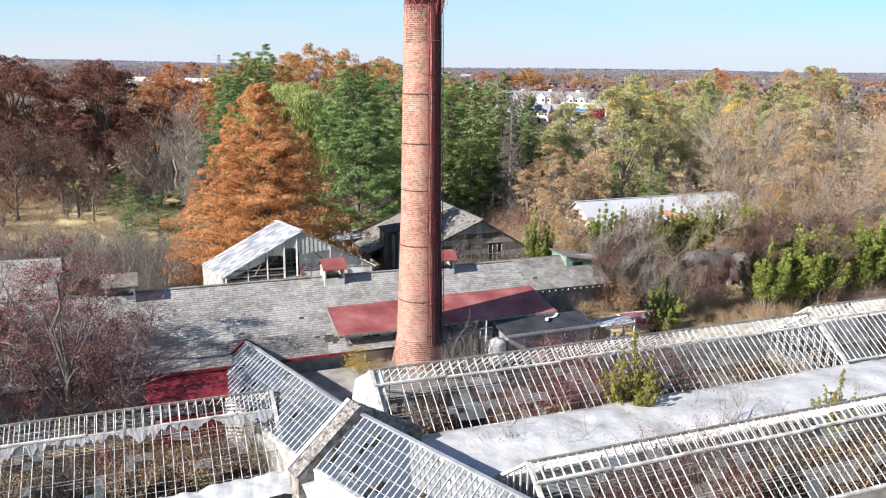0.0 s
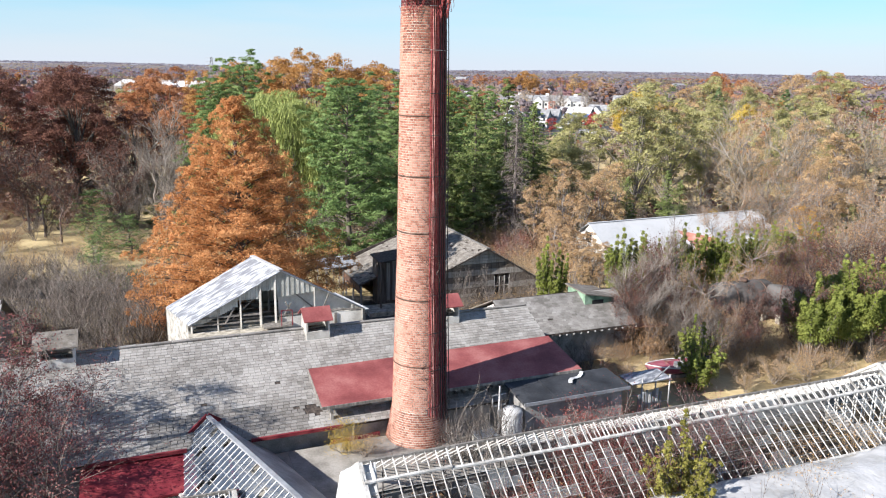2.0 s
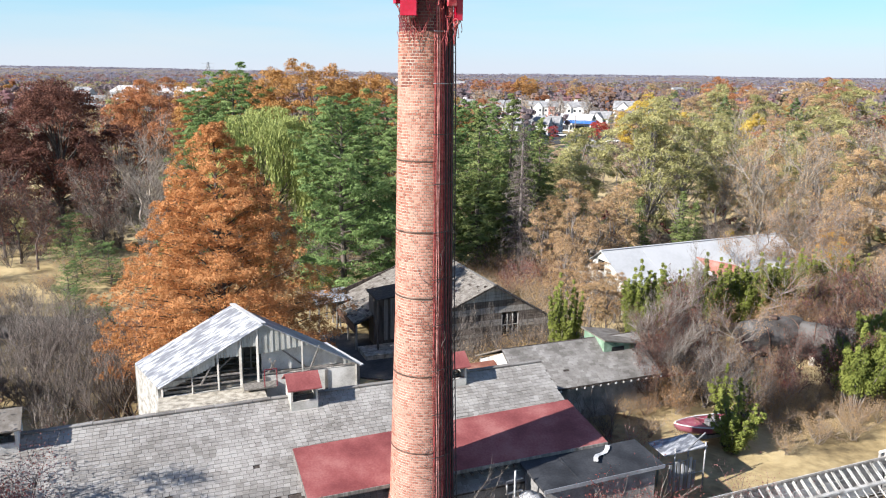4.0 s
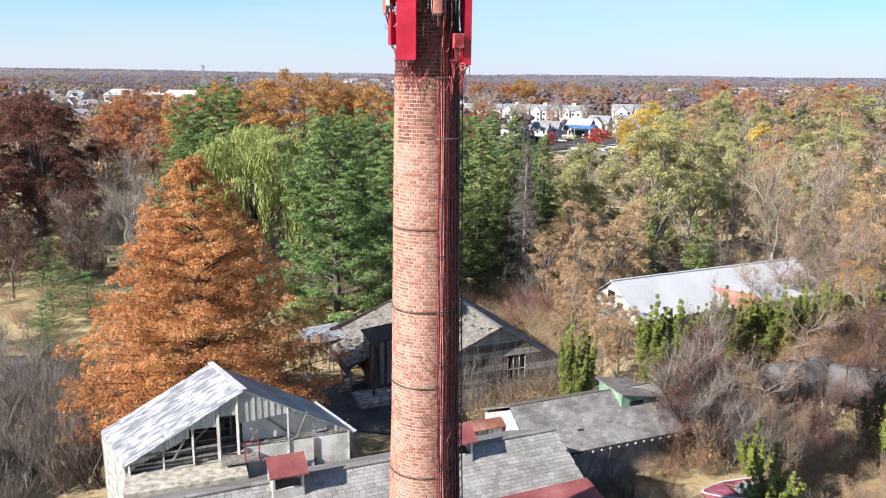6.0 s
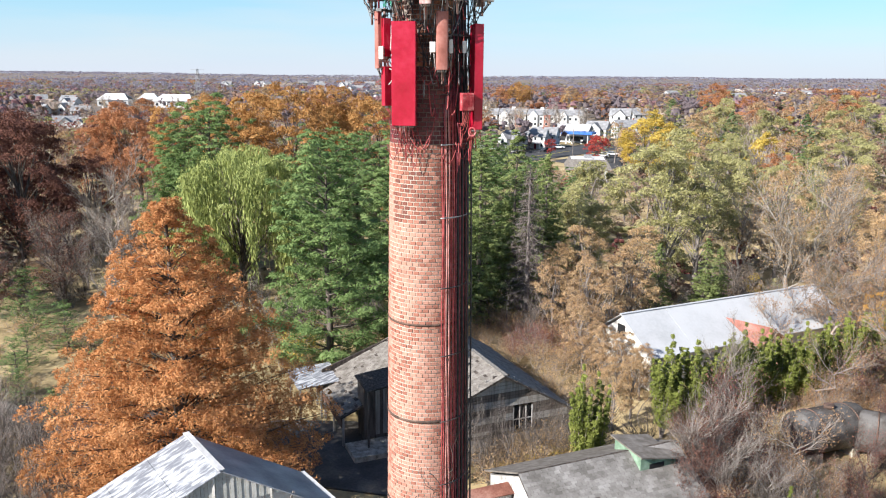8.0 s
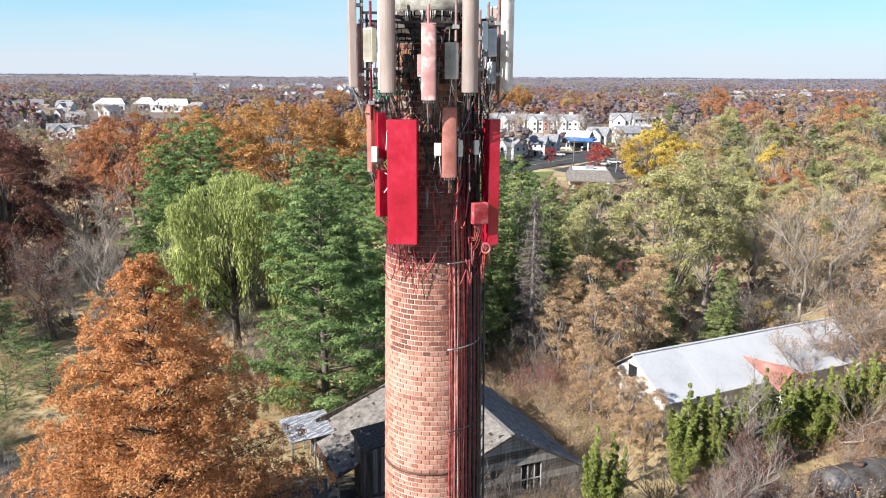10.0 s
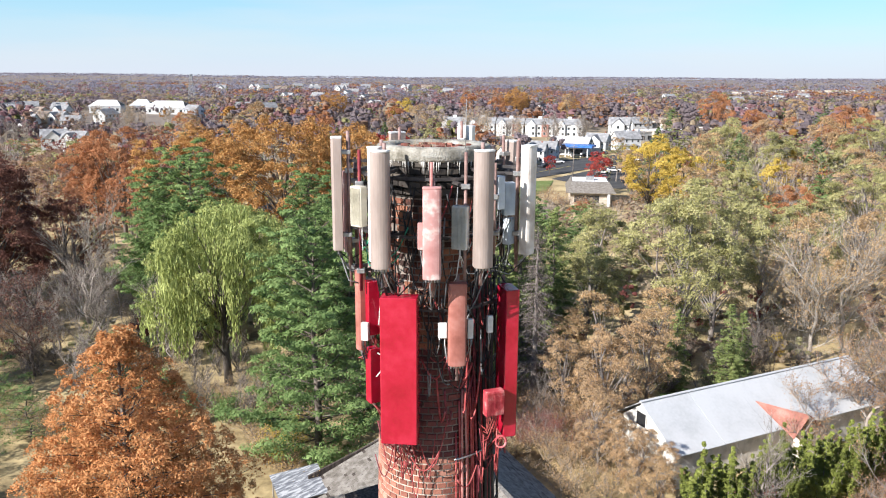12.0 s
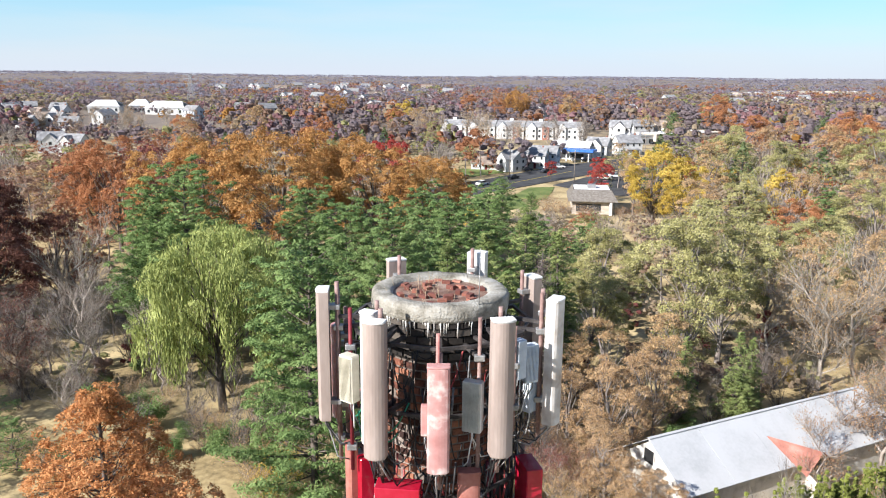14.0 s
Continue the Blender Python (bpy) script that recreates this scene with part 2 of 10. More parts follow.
ANT_PINK = material("pink_antenna_cover", ramp3((0.38, 0.18, 0.17), (0.48, 0.26, 0.245), (0.68, 0.53, 0.5), 0.3, 0.52, 0.66), scale=3, fine=10, rough=0.5, bump=0.05)
ANT_BRICK = material("brick_red_antenna_cover", ramp3((0.24, 0.085, 0.065), (0.33, 0.125, 0.1), (0.4, 0.18, 0.15)), scale=3, fine=14, rough=0.5, bump=0.05)
ANT_WHITE = material("white_antenna_cover", ramp3((0.495, 0.486, 0.468), (0.630, 0.621, 0.603), (0.720, 0.720, 0.702)), scale=3, fine=14, rough=0.45, bump=0.05)
RADIO_BEIGE = material("beige_radio_casing", ramp3((0.42, 0.39, 0.31), (0.54, 0.51, 0.42), (0.62, 0.6, 0.5)), scale=3, fine=20, rough=0.5, bump=0.05)
RADIO_GREY = material("grey_radio_casing", ramp3((0.3, 0.31, 0.29), (0.42, 0.43, 0.4), (0.52, 0.53, 0.5)), scale=3, fine=20, rough=0.5, bump=0.05)
STEEL = material("dull_galvanised_steel", ramp3((0.22, 0.22, 0.22), (0.36, 0.36, 0.36), (0.5, 0.5, 0.5)), scale=4, fine=30, rough=0.5, metal=0.6)
PIPE_BROWN = material("brown_painted_pipe", ramp3((0.14, 0.08, 0.07), (0.24, 0.15, 0.13), (0.34, 0.24, 0.22)), scale=4, fine=30, rough=0.6)
CABLE_BLACK = material("black_cable", ramp3((0.012, 0.012, 0.013), (0.022, 0.022, 0.024), (0.04, 0.04, 0.042)), scale=8, fine=40, rough=0.5, bump=0)
CABLE_RED = material("red_painted_cable", ramp3((0.18, 0.025, 0.03), (0.32, 0.055, 0.055), (0.42, 0.12, 0.11)), scale=6, fine=30, rough=0.5, bump=0)
CABLE_GREEN = material("green_cable", ramp3((0.02, 0.2, 0.12), (0.03, 0.32, 0.2), (0.05, 0.42, 0.28)), scale=6, fine=30, rough=0.5, bump=0)
CABLE_WHITE = material("white_cable", ramp3((0.5, 0.5, 0.5), (0.65, 0.65, 0.65), (0.75, 0.75, 0.75)), scale=6, fine=30, rough=0.5, bump=0)
BRICK_MAROON = material("maroon_painted_brick", ramp3((0.05, 0.012, 0.014), (0.11, 0.026, 0.028), (0.17, 0.05, 0.045)), scale=2, fine=30, island=0.3, rough=0.6)
BRICK_OLD = material("weathered_dark_brick", ramp3((0.035, 0.018, 0.015), (0.17, 0.062, 0.04), (0.34, 0.15, 0.09), 0.3, 0.52, 0.78), scale=1.6, fine=30, island=0.5)
MORTAR_SOOT = material("sooty_mortar", ramp3((0.05, 0.04, 0.035), (0.16, 0.13, 0.11), (0.34, 0.29, 0.25), 0.3, 0.52, 0.75), scale=1.3, fine=20, bump=0.4)
SOOTY_BRICK = material("sooty_brick", ramp3((0.02, 0.017, 0.015), (0.05, 0.042, 0.036), (0.1, 0.085, 0.07)), scale=2, fine=25, island=0.4)
CAP_STONE = material("lichen_grey_cap", ramp3((0.13, 0.118, 0.092), (0.27, 0.252, 0.212), (0.4, 0.385, 0.345), 0.28, 0.48, 0.66), scale=4, fine=30, bump=0.8, dist=0.03)
LIME = material("lime_streak", ramp3((0.45, 0.44, 0.4), (0.6, 0.58, 0.54), (0.72, 0.7, 0.66)), scale=4, bump=0)
FLUE_DIRT = material("flue_dirt", ramp3((0.09, 0.045, 0.035), (0.2, 0.12, 0.09), (0.33, 0.25, 0.2)), scale=4, fine=40, bump=0.8)
DRY_STALK = material("dry_stalk", ramp3((0.2, 0.14, 0.08), (0.34, 0.25, 0.15), (0.45, 0.35, 0.24)), scale=4, bump=0, island=0.5)
RUST_IRON = material("rusted_iron", ramp3((0.04, 0.028, 0.022), (0.1, 0.065, 0.05), (0.2, 0.12, 0.09)), scale=3, fine=25, rough=0.8)
STEEL_DARK = material("dark_painted_steel", ramp3((0.025, 0.022, 0.022), (0.05, 0.045, 0.045), (0.1, 0.085, 0.08)), scale=4, fine=25, rough=0.6)
PIPE_PINK = material("pink_painted_pipe", ramp3((0.26, 0.09, 0.08), (0.4, 0.17, 0.15), (0.5, 0.27, 0.24)), scale=4, fine=25, rough=0.55)
CABLE_GREY = material("grey_cable", ramp3((0.1, 0.1, 0.1), (0.2, 0.2, 0.2), (0.34, 0.34, 0.34)), scale=8, bump=0, rough=0.5)
CABLE_MAROON = material("maroon_cable", ramp3((0.09, 0.014, 0.022), (0.17, 0.028, 0.04), (0.27, 0.06, 0.07)), scale=8, bump=0, rough=0.5)
RADIO_BLUE = material("blue_white_radio_casing", ramp3((0.42, 0.48, 0.55), (0.54, 0.6, 0.66), (0.64, 0.68, 0.72)), scale=3, fine=20, rough=0.5, bump=0.05)
RED_FADED = material("faded_red_paint", ramp3((0.3, 0.02, 0.035), (0.46, 0.07, 0.08), (0.58, 0.25, 0.24), 0.3, 0.52, 0.72), scale=6, fine=30, rough=0.55, bump=0.1)
# tan cover with the sunlit face's white mixed into its colour
ANT_TAN_LIT = material("sunlit_tan_antenna_cover", ramp3((0.4, 0.33, 0.28), (0.6, 0.56, 0.52), (0.72, 0.7, 0.68)), scale=2, fine=10, rough=0.5, bump=0.05)
ROOF_FELT_WARM = material("weathered_flat_roofing", ramp3((0.16, 0.148, 0.13), (0.25, 0.235, 0.21), (0.35, 0.33, 0.3)), scale=0.9, fine=9, rough=0.85, detail=9)
RUST_TIN = material("rusty_tin", ramp3((0.13, 0.05, 0.035), (0.24, 0.1, 0.07), (0.36, 0.2, 0.15)), scale=1, fine=10, rough=0.7)
RUST_BOARD = material("rusty_brown_boards", ramp3((0.05, 0.028, 0.02), (0.11, 0.06, 0.042), (0.18, 0.11, 0.08)), scale=1.5, fine=14, stretch=(0.5, 4, 4))
RED_ROOF_PALE = material("pale_brick_red_roofing", ramp3((0.25, 0.1, 0.075), (0.36, 0.15, 0.115), (0.46, 0.24, 0.2)), scale=0.8, fine=10, rough=0.7)
WHITE_ROOF = material("white_metal_roofing", ramp3((0.377, 0.384, 0.389), (0.451, 0.457, 0.462), (0.487, 0.493, 0.499), 0.25, 0.45, 0.6), scale=0.35, fine=4, bump=0.15, dist=0.03, rough=0.55, objrand=0.15)
PALE_CLADDING = material("pale_grey_cladding", ramp3((0.3, 0.3, 0.27), (0.42, 0.42, 0.38), (0.54, 0.53, 0.49)), scale=1.2, fine=14, objrand=0.25)
TANK_RUST = material("grey_rusting_steel", ramp3((0.043, 0.032, 0.026), (0.086, 0.078, 0.071), (0.138, 0.130, 0.123), 0.32, 0.5, 0.65), scale=0.8, fine=10, rough=0.7)
TRACK = material("cinder_and_tree_shade", ramp3((0.05, 0.048, 0.047), (0.09, 0.085, 0.08), (0.17, 0.15, 0.125)), scale=0.35, fine=6, bump=0.5)
BOAT_RED = material("faded_magenta_gelcoat", ramp3((0.26, 0.055, 0.085), (0.34, 0.085, 0.12), (0.41, 0.18, 0.21)), scale=2, fine=12, rough=0.35, bump=0)
PANE_EDGE = material("dirty_pane_edge", ramp3((0.28, 0.28, 0.27), (0.42, 0.42, 0.41), (0.55, 0.55, 0.54)), scale=2, bump=0)
FILM = material("cloudy_plastic_film", ramp3((0.4, 0.4, 0.4), (0.55, 0.55, 0.55), (0.66, 0.66, 0.66)), scale=1.2, fine=8, rough=0.3, bump=0.4, dist=0.05, translucent=0.45)
FILM.node_tree.nodes["Principled BSDF"].inputs["Alpha"].default_value = 0.75
# weedy soil, darkened to hold the shade that the panes don't cast
SHADED_SOIL = material("shade_darkened_soil", ramp3((0.02, 0.017, 0.012), (0.055, 0.045, 0.032), (0.11, 0.092, 0.062)), scale=0.8, fine=8, bump=0.8, dist=0.1)
GREY_FELT = material("grey_roofing_felt", ramp3((0.2, 0.2, 0.2), (0.3, 0.3, 0.3), (0.4, 0.4, 0.4)), scale=0.8, fine=10, rough=0.8)
RUBBLE_PALE = material("limewashed_rubble", ramp3((0.17, 0.16, 0.14), (0.34, 0.325, 0.3), (0.5, 0.485, 0.455)), scale=3, fine=14, bump=0.9, dist=0.06)
RUBBLE = material("mossy_rubble", ramp3((0.11, 0.095, 0.085), (0.24, 0.215, 0.195), (0.42, 0.39, 0.36)), scale=4, fine=22, bump=0.9, dist=0.05)
PLASTIC = material("dirty_white_plastic", ramp3((0.35, 0.345, 0.33), (0.5, 0.5, 0.495), (0.58, 0.58, 0.585), 0.22, 0.4, 0.58), scale=0.7, fine=4, bump=0.5, dist=0.08, rough=0.35, translucent=0.2)
SIDING_WHITE = material("white_siding", ramp3((0.43, 0.43, 0.42), (0.51, 0.51, 0.5), (0.58, 0.58, 0.575)), scale=0.5, fine=6, stretch=(1, 1, 6), bump=0.1)
SIDING_TAN = material("tan_siding", ramp3((0.38, 0.33, 0.27), (0.48, 0.42, 0.35), (0.56, 0.5, 0.43)), scale=0.5, fine=6, stretch=(1, 1, 6), bump=0.1)
SIDING_BLUE = material("blue_grey_siding", ramp3((0.4, 0.45, 0.5), (0.5, 0.55, 0.6), (0.58, 0.62, 0.66)), scale=0.5, fine=6, stretch=(1, 1, 6), bump=0.1)
ROOF_GREY = material("grey_shingle_roof", ramp3((0.16, 0.16, 0.165), (0.24, 0.24, 0.245), (0.33, 0.33, 0.33)), scale=0.6, fine=6)
ROOF_BROWN = material("brown_shingle_roof", ramp3((0.16, 0.12, 0.1), (0.25, 0.2, 0.165), (0.34, 0.28, 0.23)), scale=0.6, fine=6)
TRIM_WHITE = material("white_trim", ramp3((0.561, 0.561, 0.561), (0.629, 0.629, 0.629), (0.680, 0.680, 0.680)), scale=1, bump=0)
TRIM_GREY = material("pale_grey_roof", ramp3((0.5, 0.5, 0.5), (0.6, 0.6, 0.6), (0.68, 0.68, 0.68)), scale=0.5, bump=0)
WINDOW_DARK = material("dark_window_glass", ramp3((0.02, 0.022, 0.026), (0.035, 0.04, 0.045), (0.06, 0.065, 0.07)), rough=0.1, bump=0, spec=0.5)
BRICK_FAR = material("dull_brick", ramp3((0.2, 0.09, 0.065), (0.28, 0.13, 0.1), (0.36, 0.19, 0.15)), scale=2, fine=12)
PETROL_BLUE = material("blue_canopy", ramp3((0.03, 0.1, 0.36), (0.04, 0.15, 0.46), (0.08, 0.2, 0.52)), scale=1, bump=0, rough=0.4)
LANE_YELLOW = material("worn_yellow_line", ramp3((0.3, 0.24, 0.06), (0.45, 0.36, 0.08), (0.55, 0.45, 0.12)), scale=3, bump=0)
CAR_DARK = material("dark_car_paint", ramp3((0.02, 0.022, 0.027), (0.03, 0.033, 0.04), (0.05, 0.052, 0.06)), bump=0, rough=0.25, spec=0.6)
CAR_WHITE = material("white_car_paint", ramp3((0.68, 0.68, 0.68), (0.74, 0.74, 0.74), (0.8, 0.8, 0.8)), bump=0, rough=0.25, spec=0.6)
CAR_RED = material("red_car_paint", ramp3((0.3, 0.02, 0.02), (0.4, 0.03, 0.03), (0.48, 0.05, 0.05)), bump=0, rough=0.25, spec=0.6)
GLASS = bpy.data.materials.new("dusty_glass")
GLASS.use_nodes = True
_g = GLASS.node_tree.nodes["Principled BSDF"]
_g.inputs["Base Color"].default_value, _g.inputs["Roughness"].default_value = (0.55, 0.6, 0.62, 1), 0.12
_g.inputs["Alpha"].default_value = 0.13
BLUE_GLASS = GLASS.copy()
BLUE_GLASS.name = "dusty_blue_glass"
BLUE_GLASS.node_tree.nodes["Principled BSDF"].inputs["Base Color"].default_value = (0.09, 0.115, 0.16, 1)
BLUE_GLASS.node_tree.nodes["Principled BSDF"].inputs["Alpha"].default_value = 0.5
BLUE_GLASS.node_tree.nodes["Principled BSDF"].inputs["Specular IOR Level"].default_value = 0.25
# near-black panels: the darkness of unlit openings is put into their colour
VOID_PANEL = material("black_opening_panel", ramp3((0.008, 0.008, 0.009), (0.014, 0.014, 0.015), (0.02, 0.02, 0.02)), bump=0)


# ---- building blocks ----
YAW = radians(22.5)
SITE = Matrix.Rotation(YAW, 4, 'Z')


def site(u, v, z=0.0):
    """A place of the yard's own grid, turned against the world's axes, in the world."""
    return SITE @ Vector((u, v, z))


def part(name, bm, mat, parent=None, label=""):
    if isinstance(bm, tuple):
        me = bpy.data.meshes.new(name)
        me.from_pydata(*bm)
    else:
        me = bpy.data.meshes.new(name)
        bm.to_mesh(me)
        bm.free()
    me.materials.append(mat)
    ob = new(name, me)
    if parent is not None:
        ob.parent = parent
    if label:
        tagged(ob, label)
    return ob


def thing(name, at, label, category, group="", kind="", turn=0.0):
    ob = new(name)
    ob.empty_display_size = 0.1
    ob.matrix_world = Matrix.Translation(at) @ Matrix.Rotation(turn, 4, 'Z')
    return tagged(ob, label, category, group, kind)


def boxed(bm, x0, x1, y0, y1, z0, z1, bevel=0.0):
    m = Matrix.Translation(((x0 + x1) / 2, (y0 + y1) / 2, (z0 + z1) / 2)) @ Matrix.Diagonal((abs(x1 - x0), abs(y1 - y0), abs(z1 - z0), 1))
    r = bmesh.ops.create_cube(bm, size=1, matrix=m)
    if bevel:
        es = {e for v in r["verts"] for e in v.link_edges}
        bmesh.ops.bevel(bm, geom=list(es), offset=bevel, segments=2, affect='EDGES', profile=0.5)
    return bm


def box(x0, x1, y0, y1, z0, z1, bevel=0.0):
    return boxed(bmesh.new(), x0, x1, y0, y1, z0, z1, bevel)


def slab(corners, thick, bm=None):
    """A plate with the given top corners (anticlockwise from above) and thickness downwards."""
    bm = bm or bmesh.new()
    top = [bm.verts.new(c) for c in corners]
    low = [bm.verts.new(Vector(c) - Vector((0, 0, thick))) for c in corners]
    bm.faces.new(top)
    bm.faces.new(low[::-1])
    n = len(top)
    for i in range(n):
        bm.faces.new((top[i], low[i], low[(i + 1) % n], top[(i + 1) % n]))
    bmesh.ops.recalc_face_normals(bm, faces=bm.faces)
    return bm


def beam(bm, p, q, w, h=None):
    """A square bar from p to q."""
    h = h or w
    p, q = Vector(p), Vector(q)
    d = (q - p).normalized()
    s = d.cross(Vector((0, 0, 1)))
    s = s.normalized() if s.length > 1e-4 else Vector((1, 0, 0))
    t = s.cross(d)
    ring = [[bm.verts.new(c + s * a * w / 2 + t * b * h / 2) for a, b in ((-1, -1), (1, -1), (1, 1), (-1, 1))] for c in (p, q)]
    bm.faces.new(ring[0])
    bm.faces.new(ring[1][::-1])
    for i in range(4):
        j = (i + 1) % 4
        bm.faces.new((ring[0][j], ring[0][i], ring[1][i], ring[1][j]))
    return bm


def tube(bm, pts, r, sides=6, r1=None):
    """A pipe along points, tapering from r to r1."""
    pts = [Vector(p) for p in pts]
    r1 = r if r1 is None else r1
    rings = []
    for i, p in enumerate(pts):
        d = (pts[min(i + 1, len(pts) - 1)] - pts[max(i - 1, 0)]).normalized()
        s = d.cross(Vector((0.13, 0.31, 0.94)))
        s = s.normalized() if s.length > 1e-3 else Vector((1, 0, 0))
        t = d.cross(s)
        k = r + (r1 - r) * i / (len(pts) - 1)
        rings.append([bm.verts.new(p + (s * math.cos(a) + t * math.sin(a)) * k) for a in (2 * math.pi * j / sides for j in range(sides))])
    for a, b in zip(rings, rings[1:]):
        for j in range(sides):
            f = bm.faces.new((a[j], a[(j + 1) % sides], b[(j + 1) % sides], b[j]))
            f.smooth = True
    bm.faces.new(rings[0][::-1])
    bm.faces.new(rings[-1])
    return bm


def lathe(bm, profile, sides=48, smooth=True):
    """A turned body from (radius, height) pairs."""
    rings = [[bm.verts.new((r * math.cos(2 * math.pi * j / sides), r * math.sin(2 * math.pi * j / sides), z)) for j in range(sides)] for r, z in profile]
    for a, b in zip(rings, rings[1:]):
        for j in range(sides):
            f = bm.faces.new((a[j], a[(j + 1) % sides], b[(j + 1) % sides], b[j]))
            f.smooth = smooth
    return bm


# ---- ground ----
def far_height(x, y):
    """The land is level near the yard and rolls up to low wooded hills."""
    d = math.hypot(x, y)
    k = max(0.0, d - 900.0)
    roll = noise.noise(Vector((x / 900.0, y / 900.0, 0.3))) + 0.5 * noise.noise(Vector((x / 300.0, y / 300.0, 4.0)))
    return min(k / 3000.0, 1.0) ** 1.2 * 34.0 + min(k / 900.0, 1.0) * 9.0 * roll


def build_ground():
    rs = [0.0]
    step = 1.0
    while rs[-1] < 4700:
        rs.append(rs[-1] + step)
        step = min(max(1.0, rs[-1] * 0.045), 120)
    n = 144
    verts, faces = [(0, 0, 0)], []
    for r in rs[1:]:
        for j in range(n):
            a = 2 * math.pi * j / n
            x, y = r * math.sin(a), r * math.cos(a)
            near = 0.10 * noise.noise(Vector((x / 6, y / 6, 0))) if r > 35 else 0.0
            verts.append((x, y, far_height(x, y) + near))
    for j in range(n):
        faces.append((0, 1 + (j + 1) % n, 1 + j))
    for i in range(len(rs) - 2):
        for j in range(n):
            a, b = 1 + i * n, 1 + (i + 1) * n
            faces.append((a + j, a + (j + 1) % n, b + (j + 1) % n, b + j))
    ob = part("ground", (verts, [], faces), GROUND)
    for p in ob.data.polygons:
        p.use_smooth = True
    return tagged(ob, "dry straw-coloured grass and bare earth running to far hills", "ground", kind="structure")


build_ground()


# ---- chimney ----
RADII = [(0.0, 1.50), (5.0, 1.37), (12.2, 1.165), (21.5, 1.06), (23.6, 1.03), (28.4, 0.85), (30.0, 0.84)]


def shaft_radius(z):
    for (za, ra), (zb, rb) in zip(RADII, RADII[1:]):
        if z <= zb:
            return ra + (rb - ra) * (z - za) / (zb - za)
    return RADII[-1][1]


COURSE = 0.118
BRICK_LEN = 0.178
PAINT_LO, PAINT_HI = 23.95, 25.95


def brick_shape(width, height, depth, soft=0.006):
    """One chimney brick: a slightly softened face and its four sides, lying against the wall at the origin, facing -y."""
    w, h = width / 2, height / 2
    v = [(-w, 0, -h), (w, 0, -h), (w, 0, h), (-w, 0, h)]
    f = [(-w + soft, -depth, -h + soft), (w - soft, -depth, -h + soft), (w - soft, -depth, h - soft), (-w + soft, -depth, h - soft)]
    return v + f, [(4, 5, 6, 7)] + [(i, (i + 1) % 4, 4 + (i + 1) % 4, 4 + i) for i in range(4)]


def build_chimney():
    ch = thing("chimney", (0, 0, 0), "tall tapering red brick chimney with a stained concrete cap", "chimney")
    core = [(shaft_radius(z) - 0.012, z) for z in np.linspace(0, PAINT_LO, 50)]
    part("mortar_core", lathe(bmesh.new(), core, 72), MORTAR, ch, "pale sandy mortar between the bricks")
    core = [(shaft_radius(z) - 0.012, z) for z in np.linspace(PAINT_LO, 28.9, 14)]
    part("upper_mortar", lathe(bmesh.new(), core, 72), MORTAR_SOOT, ch, "soot-stained mortar near the head")
    rng = random.Random(5)
    base_v, base_f = brick_shape(BRICK_LEN - 0.022, COURSE - 0.023, 0.014)
    zones = {"shaft": [[], []], "painted_band": [[], []], "upper_shaft": [[], []]}
    single = []
    nz = int(28.62 / COURSE)
    for c in range(nz):
        z = (c + 0.5) * COURSE
        r = shaft_radius(z)
        n = round(2 * math.pi * r / BRICK_LEN)
        k = 2 * math.pi * r / n / BRICK_LEN
        phase = (0.5 if c % 2 else 0.0) + rng.uniform(-0.08, 0.08)
        zone = "shaft" if z < PAINT_LO else "painted_band" if z < PAINT_HI else "upper_shaft"
        V, F = zones[zone]
        for j in range(n):
            a = 2 * math.pi * (j + phase) / n
            jut = rng.uniform(-0.003, 0.004)
            if zone == "upper_shaft" and rng.random() < 0.06:
                continue
            m = Matrix.Rotation(a, 4, 'Z') @ Matrix.Translation((0, -(r - 0.012) - jut, z)) @ Matrix.Diagonal((k, 1, 1, 1))
            off = (a + math.pi) % (2 * math.pi) - math.pi
            if 21.85 < z < PAINT_LO and abs(off) < 0.98 and len(single) < 300:
                single.append(m)
                continue
            s = len(V)
            V.extend(tuple(m @ Vector(p)) for p in base_v)
            F.extend(tuple(s + i for i in f) for f in base_f)
    for zone, mat, label in (("shaft", BRICK, "salmon-red chimney bricks in level courses"), ("painted_band", BRICK_MAROON, "bricks painted dark maroon"),
                             ("upper_shaft", BRICK_OLD, "sooty orange-brown weathered bricks")):
        V, F = zones[zone]
        o = part(zone, (V, [], F), mat, ch, label)
        tagged(o, kind="stuff")
    me = bpy.data.meshes.new("brick")
    me.from_pydata(base_v, [], base_f)
    me.materials.append(BRICK)
    for m in single:
        o = new("brick", me)
        o.parent = ch
        o.matrix_local = m
    # iron straps
    for z in (16.14, 13.4, 10.03, 6.6, 19.0):
        r = shaft_radius(z) + 0.012
        wide = 0.036 if z in (16.14, 13.4, 10.03) else 0.03
        bm = lathe(bmesh.new(), [(r, z - wide), (r + 0.012, z - wide), (r + 0.012, z + wide), (r, z + wide)], 72)
        part("iron_band", bm, RUST_IRON, ch, "dark rusted iron strap round the shaft")
    # corbelled head and cap
    head = [(0.82, 28.5), (0.875, 28.64), (0.89, 28.8), (0.91, 28.95), (0.93, 29.1), (0.94, 29.2)]
    V, F = [], []
    for c, (z, r) in enumerate([(28.68 + 0.118 * i, 0.872 + 0.016 * i) for i in range(5)]):
        n = round(2 * math.pi * r / 0.21)
        bv, bf = brick_shape(0.2, 0.104, 0.03)
        for j in range(n):
            m = Matrix.Rotation(2 * math.pi * (j + 0.5 * (c % 2)) / n, 4, 'Z') @ Matrix.Translation((0, -r + rng.uniform(-0.006, 0.006), z))
            s = len(V)
            V.extend(tuple(m @ Vector(p)) for p in bv)
